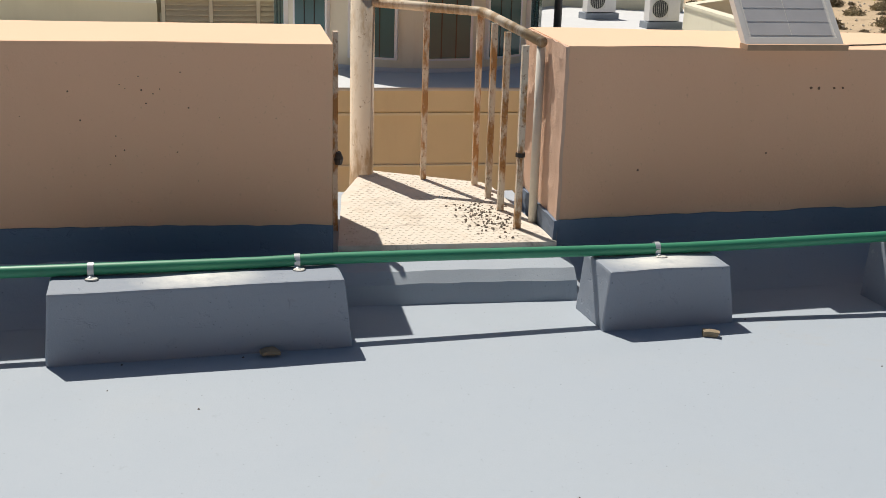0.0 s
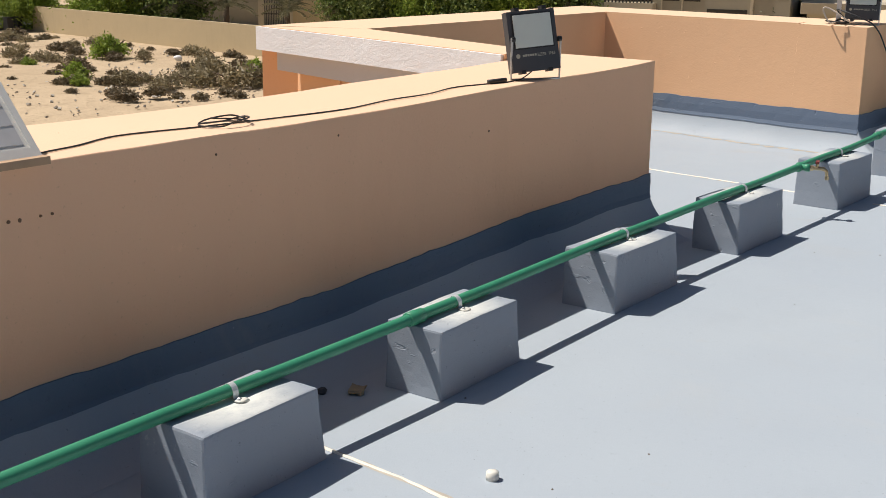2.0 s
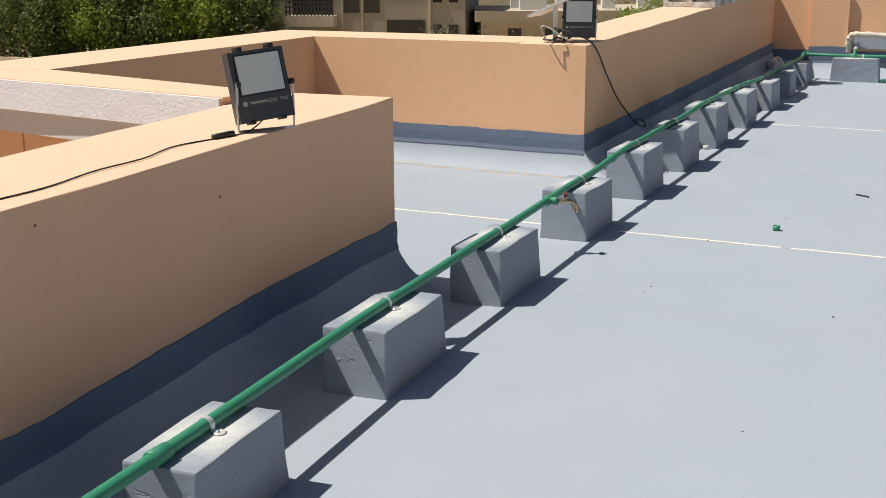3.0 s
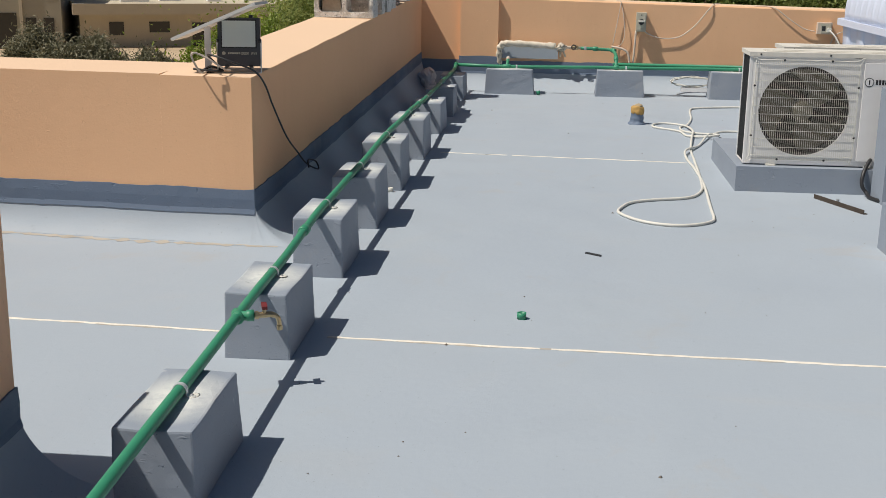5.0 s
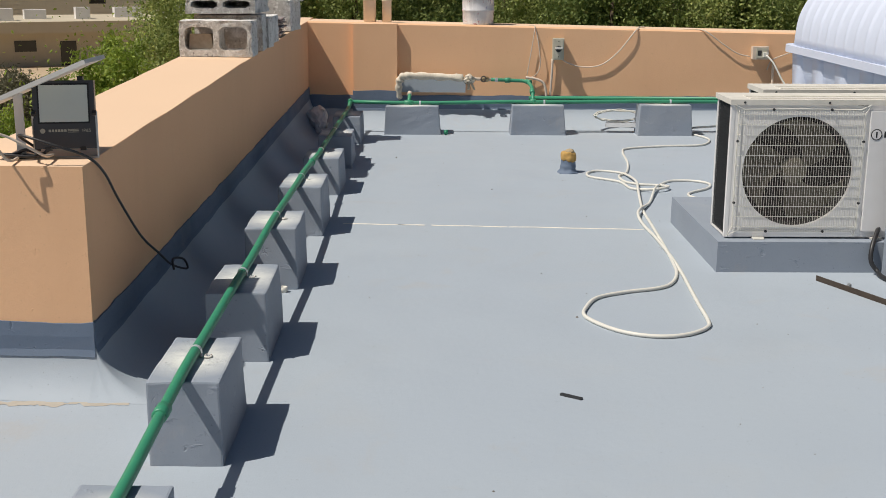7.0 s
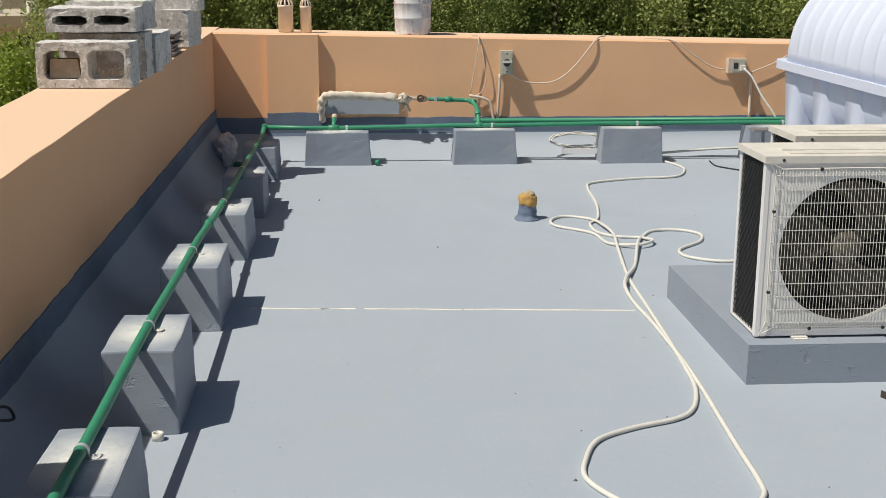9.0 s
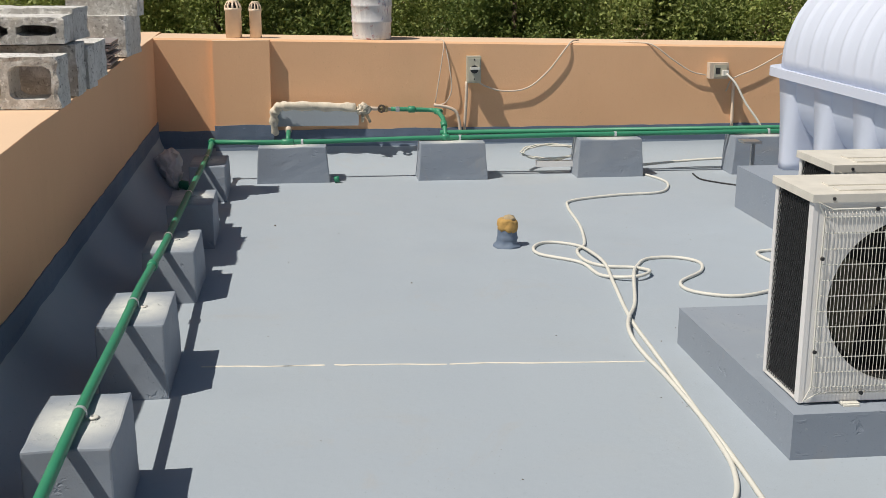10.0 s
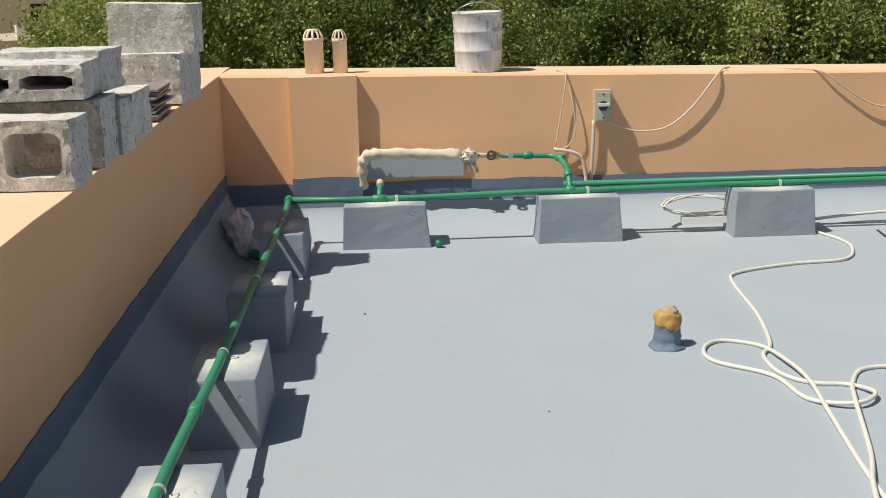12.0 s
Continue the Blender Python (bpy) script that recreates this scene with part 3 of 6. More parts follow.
# sealed joints across the floor, crooked and interrupted
def joint(x0, x1, y0, y1, breaks, seed):
    for (a, b) in breaks:
        m = max(4, int(abs(b - a) * abs(y1 - y0) / 0.03))
        bm = bmesh.new()
        prev = None
        for i in range(m + 1):
            f = a + (b - a) * i / m
            x = x0 + (x1 - x0) * f + 0.010 * noise.noise(Vector((f * 9, seed, 0))) + 0.004 * noise.noise(Vector((f * 60, seed, 5)))
            y = y0 + (y1 - y0) * f
            w = (0.0046 if seed < 4 else 0.0026) + 0.003 * noise.noise(Vector((f * 50, seed, 2))) + 0.004 * noise.noise(Vector((f * 13, seed, 7)))
            if i in (0, m):
                w = 0.0015
            ring = [bm.verts.new((x - w, y, 0.0005)), bm.verts.new((x - 0.4 * w, y, 0.004)), bm.verts.new((x + 0.4 * w, y, 0.004)), bm.verts.new((x + w, y, 0.0005))]
            if prev:
                for k in range(3):
                    bm.faces.new((prev[k], prev[k + 1], ring[k + 1], ring[k]))
            prev = ring
        bmesh.ops.recalc_face_normals(bm, faces=bm.faces)
        part("joint_seal", bm, SEAL, floor, "cream sealant line in the floor joint", True)


joint(2.69, 2.60, 3.24, 1.3, ((0.0, 0.53), (0.54, 1.0)), 1)
joint(6.19, 6.10, 5.05, 3.25, ((0.0, 0.98),), 2)
joint(6.09, 6.00, 2.95, -0.6, ((0.0, 0.19), (0.2, 0.55), (0.555, 1.0)), 3)
joint(9.695, 9.575, 2.98, 1.36, ((0.02, 0.27), (0.29, 0.52), (0.525, 0.93)), 4)


# dirt washed against the coves, settled in crooked tan lines and patches
def dirt_line(pts, wide, seed):
    bm = bmesh.new()
    prev = None
    line = smooth_line(pts, 30)
    for i, p in enumerate(line):
        w = max(0.0012, wide * (0.7 + 1.5 * noise.noise(Vector((i * 0.31, seed, 1))) + 0.6 * noise.noise(Vector((i * 0.9, seed, 3)))))
        q = p + Vector((0.012 * noise.noise(Vector((i * 0.17, seed, 5))), 0.012 * noise.noise(Vector((i * 0.19, seed, 8))), 0))
        d = (line[min(i + 1, len(line) - 1)] - line[max(i - 1, 0)]).normalized()
        nn = Vector((-d.y, d.x, 0))
        ring = [bm.verts.new(q - nn * w), bm.verts.new(q + Vector((0, 0, 0.001))), bm.verts.new(q + nn * w)]
        if prev:
            for k in range(2):
                bm.faces.new((prev[k], prev[k + 1], ring[k + 1], ring[k]))
        prev = ring
    bmesh.ops.recalc_face_normals(bm, faces=bm.faces)
    if sum(f.normal.z for f in bm.faces) < 0:
        bmesh.ops.reverse_faces(bm, faces=bm.faces)
    part("dirt_line", bm, STAIN, floor, "tan dirt line settled on the floor", True)


dirt_line([(7.225, 3.38, 0.001), (7.222, 3.7, 0.001), (7.235, 4.1, 0.001), (7.29, 4.6, 0.001), (7.33, 5.06, 0.001)], 0.022, 2.0)
dirt_line([(5.35, 5.06, 0.001), (6.2, 5.08, 0.001), (7.25, 5.10, 0.001)], 0.020, 5.0)
dirt_line([(6.187, 5.05, 0.0004), (6.145, 4.15, 0.0004), (6.10, 3.25, 0.0004)], 0.010, 21.0)
dirt_line([(6.088, 2.95, 0.0004), (6.05, 1.3, 0.0004), (6.0, -0.5, 0.0004)], 0.011, 23.0)
dirt_line([(2.688, 3.24, 0.0004), (2.65, 2.3, 0.0004), (2.605, 1.4, 0.0004)], 0.010, 25.0)
dirt_line([(13.09, -0.8, 0.001), (13.085, 0.6, 0.001), (13.09, 2.4, 0.001)], 0.007, 17.0)


# small chips and drill holes in the long parapet
for x, z, r in ((2.182, 0.540, 0.0042), (2.208, 0.539, 0.0042), (2.258, 0.539, 0.003), (2.286, 0.539, 0.003), (3.188, 0.593, 0.0035), (2.75, 0.60, 0.003), (1.66, 0.31, 0.003), (2.06, 0.35, 0.0025), (3.9, 0.52, 0.004)):
    part("chip", rough_up(lathe([(r, -0.006), (r, 0), (r * 0.6, 0.0012), (r * 0.2, 0.0014)], 9, None, axis_pose((x, face_y(x) - 0.0015, z), (0, -1, 0))), 0.0008, 300, x), PIT, wall_two, "dark chipped hole in the plaster")

cr_ = random.Random(3)
for k in range(26):
    x, z, r = cr_.gauss(0.36, 0.22), cr_.uniform(0.27, 0.60), cr_.uniform(0.0010, 0.0024)
    if x < 0.75:
        part("chip", rough_up(lathe([(r, -0.006), (r, 0), (r * 0.6, 0.001), (r * 0.2, 0.0012)], 7, None, axis_pose((x, face_y(x) - 0.0015, z), (0, -1, 0))), 0.0008, 300, x), PIT, wall_one)

# ---- pipe supports ----
def support_block(x0, x1, y, deep, h, taper, seed, turn=0.0):
    """A plastered block, a little wider at its foot."""
    t = thing("pipe_support", "grey coated concrete block under the green pipe", "pipe support", "pipe supports", at=((x0 + x1) / 2, y + deep / 2, 0), turn=turn)
    w, d = (x1 - x0) / 2, deep / 2
    bm = bmesh.new()
    vs = add_box(bm, (-w, -d, -0.005), (w, d, h))
    for v in vs:
        if v.co.z < 0.1:
            v.co.x *= 1 + (taper if v.co.x < 0 else 0.02) / w
            v.co.y -= 0.006 if v.co.y < 0 else 0
    bmesh.ops.subdivide_edges(bm, edges=bm.edges, cuts=5, use_grid_fill=True)
    rough_up(bm, 0.005, 6, seed)
    rough_up(bm, 0.0015, 40, seed)
    soft(bm, 0.006, 2)
    part("block", bm, GREY_SUPPORT, t)
    return t


# x of both ends, height, y of the front's near end, its drift to the far end, depth
SUPPORTS = ((0.10, 0.77, 0.171, 2.726, 0.055, 0.185), (1.435, 1.772, 0.158, 2.822, 0.033, 0.18), (2.277, 2.612, 0.172, 2.858, 0.028, 0.178),
            (3.056, 3.396, 0.178, 2.910, 0.024, 0.172), (3.955, 4.350, 0.182, 2.961, 0.022, 0.186), (4.867, 5.242, 0.190, 3.002, 0.006, 0.180),
            (5.871, 6.240, 0.201, 3.026, 0.002, 0.193), (6.795, 7.170, 0.224, 3.032, 0.004, 0.188), (7.610, 7.979, 0.230, 3.030, 0.004, 0.195),
            (8.489, 8.843, 0.243, 3.036, 0.004, 0.204), (9.431, 9.801, 0.233, 3.028, 0.002, 0.203), (10.451, 10.813, 0.207, 3.028, 0.0, 0.200),
            (11.324, 11.693, 0.204, 3.024, 0.006, 0.207), (12.377, 12.75, 0.196, 3.034, 0.002, 0.195))
ROW = [u[:3] for u in SUPPORTS]


def pipe_y(x):
    return float(np.interp(x, (-4.0, 0.1, 0.77, 1.6, 2.3, 3.1, 4.15, 5.1, 5.65, 6.6, 7.1, 9.0, 10.0, 13.0), (2.62, 2.852, 2.896, 2.962, 2.973, 3.003, 3.068, 3.093, 3.108, 3.126, 3.132, 3.14, 3.146, 3.146)))


for i, (a, b, h, y, drift, deep) in enumerate(SUPPORTS):
    support_block(a, b, y + drift / 2, deep, h, 0.012 if i < 9 else 0.018, i * 3.7, math.degrees(math.atan2(drift, b - a)))
EROW = ((2.475, 2.872, 0.213), (1.525, 1.914, 0.224), (0.56, 0.945, 0.231), (-0.42, -0.03, 0.233), (-1.38, -0.99, 0.234))
for i, (a, b, h) in enumerate(EROW):
    t = support_block(-(b - a) / 2, (b - a) / 2, 0, 0.19, h, 0.015, 50 + i * 2.3)
    t.matrix_basis = pose(12.965, (a + b) / 2, 0, 0, 0, -90)

# ---- the green water pipe ----
PR = 0.0145
pipe = thing("water_pipe", "green plastic water pipe clipped along the grey supports", "pipe")


def pipe_top(x):
    for a, b, h in ROW:
        if a - 0.4 <= x <= b + 0.5:
            return h
    return 0.2


line = [(-4.1, pipe_y(-4.1), 0.20 + PR)]
for a, b, h in ROW:
    for x in (a, b):
        line.append((x, pipe_y(x), h + PR + 0.002))
line.append((12.98, pipe_y(12.98), 0.222 + PR))
part("pipe_run", sweep(smooth_line(line, 3), PR, 12), GREEN, pipe, "", True)
corner = Vector((12.98, pipe_y(12.98), 0.222 + PR))
part("pipe_run", sweep([corner] + [(12.98, y, h + 0.002 + PR) for a, b, h in EROW for y in (b, a)] + [(12.98, -4.0, 0.237 + PR)], PR, 12), GREEN, pipe, "", True)
part("pipe_run", sweep([(13.02, 1.78, 0.2345 + 2.2 * PR), (13.02, -4.0, 0.2345 + 2.2 * PR)], PR, 12), GREEN, pipe, "second green pipe laid beside the first", True)
part("elbow", lathe([(0.019, -0.03), (0.021, -0.028), (0.021, 0.028), (0.019, 0.03)], 14, None, Matrix.Translation(corner) @ Matrix.Rotation(radians(90), 4, "Y")), GREEN_DARK, pipe, "", True)
for x in (-1.2, 3.065, 6.57, 10.14):
    z = 0.0
    for (p, q) in zip(line, line[1:]):
        if p[0] <= x <= q[0]:
            f = (x - p[0]) / (q[0] - p[0])
            z = p[2] + f * (q[2] - p[2])
    c = lathe([(PR + 0.001, -0.028), (PR + 0.0042, -0.026), (PR + 0.0042, -0.004), (PR + 0.0052, 0), (PR + 0.0042, 0.004), (PR + 0.0042, 0.026), (PR + 0.001, 0.028)], 14, None, axis_pose((x, pipe_y(x), z), (1, 0, 0)))
    part("coupling", c, GREEN, pipe, "", True)


# saddle clips with a screw and a washer of pale sealant
def clip(p, along):
    t = thing("pipe_clip", "translucent saddle clip screwed over the green pipe", "pipe clip", "pipe clips", at=p, turn=0 if along == "x" else 90)
    bm = bmesh.new()
    prev = None
    w = 0.007
    for k in range(13):
        a = math.pi * k / 12
        ring = []
        for r in (PR + 0.0006, PR + 0.0026):
            for s in (-w, w):
                ring.append(bm.verts.new((s, r * math.cos(a), max(r * math.sin(a), 0) + PR)))
        if prev:
            for i, j in ((0, 1), (1, 3), (3, 2), (2, 0)):
                bm.faces.new((prev[i], prev[j], ring[j], ring[i]))
        prev = ring
    for s in (-1, 1):
        add_box(bm, (-w, s * PR - (0.0026 if s < 0 else -0.0006), 0.001), (w, s * PR + (0.0026 if s > 0 else -0.0006), PR))
    add_box(bm, (-w, -PR - 0.022, 0.0005), (w, -PR - 0.001, 0.003))
    bmesh.ops.recalc_face_normals(bm, faces=bm.faces)
    part("strap", bm, CLIPWHITE, t, "", False)
    part("screw", lathe([(0.0045, 0.002), (0.0048, 0.005), (0.002, 0.0065)], 8, None, Matrix.Translation((0, -PR - 0.013, 0))), STEEL, t, "steel screw head")
    pad = lathe([(0.017, 0.0), (0.012, 0.0025), (0.004, 0.003)], 10, None, Matrix.Translation((0.003, -PR - 0.015, 0)))
    part("washer", rough_up(pad, 0.003, 60, p[0]), OFFWHITE, t, "blob of pale sealant", True)


CLIPS = [0.19, 0.67] + [(a + b) / 2 + 0.01 for a, b, h in ROW[1:]]
for x in CLIPS:
    h = pipe_top(x)
    for a, b, hh in ROW:
        if a <= x <= b:
            h = hh
    clip((x, pipe_y(x), h + 0.001), "x")
for a, b, h in EROW[:4]:
    clip((12.98, a + 0.14, h + 0.002), "y")

# garden tap on a tee
tap = thing("tap", "brass tap with a maroon handle on a green tee", "tap", at=(5.615, pipe_y(5.615), 0.197 + PR))
part("tee", lathe([(PR + 0.001, -0.035), (PR + 0.006, -0.032), (PR + 0.006, 0.032), (PR + 0.001, 0.035)], 14, None, axis_pose((0, 0, 0), (1, 0, 0))), GREEN, tap, "", True)
part("socket", lathe([(0.016, 0), (0.017, 0.03), (0.02, 0.032), (0.02, 0.055)], 12, None, axis_pose((0, 0, 0), (0, -1, 0))), GREEN, tap, "", True)
part("body", sweep(smooth_line([(0, -0.055, 0), (0, -0.085, 0), (0, -0.115, 0.0), (0, -0.135, -0.012), (0, -0.14, -0.04)], 4), lambda f: 0.0105 if f < 0.6 else 0.0085, 10), BRASS, tap, "", True)
part("collar", lathe([(0.014, 0), (0.0145, 0.012), (0.011, 0.014)], 6, None, axis_pose((0, -0.058, 0), (0, -1, 0))), BRASS, tap)
part("stem", lathe([(0.007, 0), (0.007, 0.028)], 8, None, Matrix.Translation((0, -0.09, 0))), BRASS, tap)
part("handle", soft(box((-0.028, -0.099, 0.026), (0.028, -0.081, 0.037), 0.004), 0), REDHANDLE, tap, "maroon tap handle")
part("spout", lathe([(0.0095, 0), (0.0105, 0.004), (0.0105, 0.016)], 10, None, Matrix.Translation((0, -0.14, -0.055))), BRASS, tap)


tap.matrix_basis = tap.matrix_basis @ Matrix.Rotation(radians(18), 4, "Z") @ Matrix.Scale(0.82, 4)


# ---- outdoor air-conditioning units on the coated plinth ----
structure(part("plinth_1", rough_up(box((8.77, -1.6, 0), (9.76, 1.306, 0.131), 0.006), 0.003, 4), GREY_BLOCK), "grey coated concrete plinth under the cooling units", "plinth")


def ac_unit(at, logo=True):
    """An outdoor unit facing -x; its corner at +y, foot at z 0. Width 0.87, depth 0.26, height 0.582."""
    t = thing("air_conditioner", "white outdoor air conditioner with a dusty wire fan grille", "air conditioner", "cooling units", at=at)
    W, D, H = 0.87, 0.26, 0.582
    fy, fz, fr = -0.29, 0.28, 0.232
    shell = bmesh.new()
    # front sheet with a round opening
    seg = 48
    z0, z1, y0, y1 = 0.0, H - 0.018, -W, 0.0
    inner = [shell.verts.new((0.0, fy + fr * math.cos(2 * math.pi * i / seg), fz + fr * math.sin(2 * math.pi * i / seg))) for i in range(seg)]
    lip = [shell.verts.new((0.02, v.co.y, v.co.z)) for v in inner]
    mid = []
    for i in range(seg):
        c, s = math.cos(2 * math.pi * i / seg), math.sin(2 * math.pi * i / seg)
        k = min(((0.285 if c > 0 else 0.275) / abs(c)) if abs(c) > 1e-6 else 9, ((z1 - fz - 0.004) if s > 0 else (fz - 0.004)) / abs(s) if abs(s) > 1e-6 else 9)
        mid.append(shell.verts.new((0.0, fy + k * c, fz + k * s)))
    for i in range(seg):
        j = (i + 1) % seg
        shell.faces.new((inner[i], inner[j], mid[j], mid[i]))
        shell.faces.new((lip[i], lip[j], inner[j], inner[i]))
    bmesh.ops.recalc_face_normals(shell, faces=shell.faces)
    part("front_panel", shell, WHITE, t)
    for nm, lo, hi in (("front_panel", (-0.0005, y0, z0), (0.012, fy - 0.275, z1)), ("front_edge", (0.0, -0.006, z0), (0.03, 0.0, z1)), ("base_pan", (0.0, y0, 0.0), (D, y1, 0.004)),
                       ("side_panel", (0.0, y0, 0.005), (D, y0 + 0.004, z1)), ("back_panel", (D - 0.004, y0 + 0.005, 0.005), (D, y1 - 0.3, z1))):
        part(nm, box(lo, hi, 0), WHITE, t)
    part("corner_post", box((-0.002, -0.012, 0.0), (0.022, 0.002, z1), 0.006), WHITE, t)
    part("rear_post", box((D - 0.02, -0.02, 0.0), (D, 0.0, z1), 0.004), WHITE, t)
    lid = box((-0.008, -W - 0.006, H - 0.022), (D + 0.008, 0.008, H), 0.010, 3)
    add_box(lid, (0.03, -W + 0.05, H - 0.002), (0.07, -0.08, H + 0.004))
    add_box(lid, (0.10, -W + 0.05, H - 0.002), (0.14, -0.08, H + 0.004))
    lid_ob = part("lid", lid, WHITE_DUSTY, t, "dusty white lid with pressed ribs")
    for y in (-0.05, -0.4, -0.8):
        part("screw", lathe([(0.005, 0), (0.005, 0.002)], 8, None, axis_pose((-0.008, y, H - 0.012), (-1, 0, 0))), CHARCOAL, lid_ob)
    # coil and its diamond guard at the +y side and the back
    coil = bmesh.new()
    for k in range(30):
        add_box(coil, (0.032 + k * 0.0069, -0.02, 0.012), (0.034 + k * 0.0069, -0.008, z1 - 0.006))
    add_box(coil, (0.03, -0.03, 0.008), (D - 0.02, -0.022, z1 - 0.004))
    tagged(part("coil", coil, CHARCOAL, t, "dark finned coil"), kind="stuff")
    guard = bmesh.new()
    for s in (-1, 1):
        for k in range(-14, 40):
            za = 0.01 + k * 0.0208
            zb = za + s * 0.2 * 1.4
            pts = []
            for f in (0.0, 1.0):
                pts.append(Vector((0.025 + 0.215 * f, -0.003, za + (zb - za) * f)))
            a, b = pts
            for lo, hi in ((0.01, z1 - 0.01),):
                if max(a.z, b.z) < lo or min(a.z, b.z) > hi:
                    a = None
                    break
                d = b - a
                f0 = max(0.0, min((lo - a.z) / d.z, (hi - a.z) / d.z))
                f1 = min(1.0, max((lo - a.z) / d.z, (hi - a.z) / d.z))
                a, b = a + d * f0, a + d * f1
            if a is not None and (b - a).length > 0.01:
                sweep([a, b], 0.0011, 4, guard)
    tagged(part("coil_guard", guard, CHARCOAL, t, "black diamond mesh guard"), kind="stuff")
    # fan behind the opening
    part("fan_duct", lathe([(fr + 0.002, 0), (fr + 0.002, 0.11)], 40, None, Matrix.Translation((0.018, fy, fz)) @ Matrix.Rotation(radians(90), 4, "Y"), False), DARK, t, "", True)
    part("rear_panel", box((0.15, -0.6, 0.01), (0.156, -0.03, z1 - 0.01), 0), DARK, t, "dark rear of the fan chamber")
    fan = part("fan", lathe([(0.055, 0), (0.055, 0.03), (0.045, 0.045)], 20, None, Matrix.Translation((0.075, fy, fz)) @ Matrix.Rotation(radians(-90), 4, "Y")), FAN, t, "dusty fan at rest", True)
    for k in range(3):
        bl = bmesh.new()
        rows = []
        for i in range(7):
            r = 0.05 + 0.165 * i / 6
            row = []
            for j in range(7):
                a = radians(120 * k + 25 + (j / 6 - 0.5) * (58 + 26 * i / 6) - 6 * i)
                row.append(bl.verts.new((0.055 + 0.05 * (j / 6 - 0.5), fy + r * math.cos(a), fz + r * math.sin(a))))
            rows.append(row)
        for p, q in zip(rows, rows[1:]):
            for j in range(6):
                bl.faces.new((p[j], p[j + 1], q[j + 1], q[j]))
        bmesh.ops.solidify(bl, geom=bl.faces[:], thickness=0.003)
        part("blade", bl, FAN, fan, "", True)
    # wire grille: fine upright wires over thicker level ones, with a rounded rim
    gy0, gy1, gz0, gz1 = fy - 0.262, fy + 0.262, fz - 0.252, fz + 0.262
    wires = bmesh.new()
    nv = 50
    for k in range(nv + 1):
        y = gy0 + (gy1 - gy0) * k / nv
        pts = [(-0.001, y, gz0), (-0.016, y, gz0 + 0.012), (-0.016, y, gz1 - 0.012), (-0.001, y, gz1)]
        sweep(pts, 0.00095, 4, wires)
    for k in range(12):
        z = gz0 + 0.02 + (gz1 - gz0 - 0.04) * k / 11
        sweep([(-0.001, gy0, z), (-0.014, gy0 + 0.012, z), (-0.014, gy1 - 0.012, z), (-0.001, gy1, z)], 0.0014, 5, wires)
    grille = tagged(part("grille", wires, OFFWHITE, t, "cream coated wire fan grille"), kind="stuff")
    rim = smooth_line([(-0.009, gy0 + 0.02, gz0), (-0.009, gy1 - 0.02, gz0), (-0.009, gy1, gz0 + 0.02), (-0.009, gy1, gz1 - 0.02), (-0.009, gy1 - 0.02, gz1), (-0.009, gy0 + 0.02, gz1), (-0.009, gy0, gz1 - 0.02), (-0.009, gy0, gz0 + 0.02), (-0.009, gy0 + 0.02, gz0)], 2)
    part("rim", sweep(rim, 0.0025, 5), OFFWHITE, grille)
    for y, z in ((fy - 0.12, gz1), (fy + 0.12, gz1), (fy - 0.12, gz0), (fy + 0.12, gz0), (gy0, fz + 0.13), (gy1, fz + 0.13), (gy0, fz - 0.13), (gy1, fz - 0.13)):
        part("screw", lathe([(0.006, 0), (0.006, 0.004), (0.003, 0.005)], 8, None, axis_pose((-0.012, y, z), (-1, 0, 0))), BLACK, grille)
    # raised service panel with plain badge shapes
    panel = part("service_panel", box((-0.016, -W + 0.008, 0.03), (0.004, -0.575, H - 0.045), 0.012, 3), WHITE, t, "white moulded service panel")
    if logo:
        part("badge", lathe([(0.0235, 0), (0.0235, 0.001)], 24, None, axis_pose((-0.0165, -0.602, 0.44), (-1, 0, 0))), BLACK, panel, "dark round badge")
        part("badge", lathe([(0.0195, 0), (0.0195, 0.0016)], 24, None, axis_pose((-0.0165, -0.602, 0.44), (-1, 0, 0))), WHITE, panel)
        part("badge", box((-0.0186, -0.605, 0.427), (-0.018, -0.599, 0.452), 0), BLACK, panel)
        for k in range(7):
            y = -0.634 - k * 0.0156
            part("badge", box((-0.0168, y - 0.0108, 0.4285), (-0.016, y, 0.4535), 0), BLACK, panel, "dark bar of a nameplate")
    for y in (-0.14, -0.64):
        foot = part("foot", box((-0.022, y - 0.025, -0.004), (D + 0.02, y + 0.025, 0.002), 0.001), OFFWHITE, t)
        part("pad", box((-0.03, y - 0.022, -0.0065), (0.02, y + 0.022, -0.001), 0.004), OFFWHITE, foot, "cream rubber pad")
    return t


ac = ac_unit((8.838, 1.264, 0.138))
ac2 = copy_thing(ac, pose(9.25, 1.02, 0.138))
tagged(ac2, "white outdoor air conditioner behind the first unit")
part_cable = part("cable", sweep(smooth_line([(8.90, 0.58, 0.19), (8.82, 0.62, 0.175), (8.76, 0.66, 0.12), (8.735, 0.67, 0.06), (8.72, 0.645, 0.02), (8.66, 0.645, 0.011), (8.58, 0.62, 0.011), (8.50, 0.56, 0.011), (8.49, 0.42, 0.01), (8.5, 0.2, 0.01)], 5), 0.010, 8), BLACK, None, "", True)
tagged(part_cable, "black drain and power cable by the plinth", "cable")

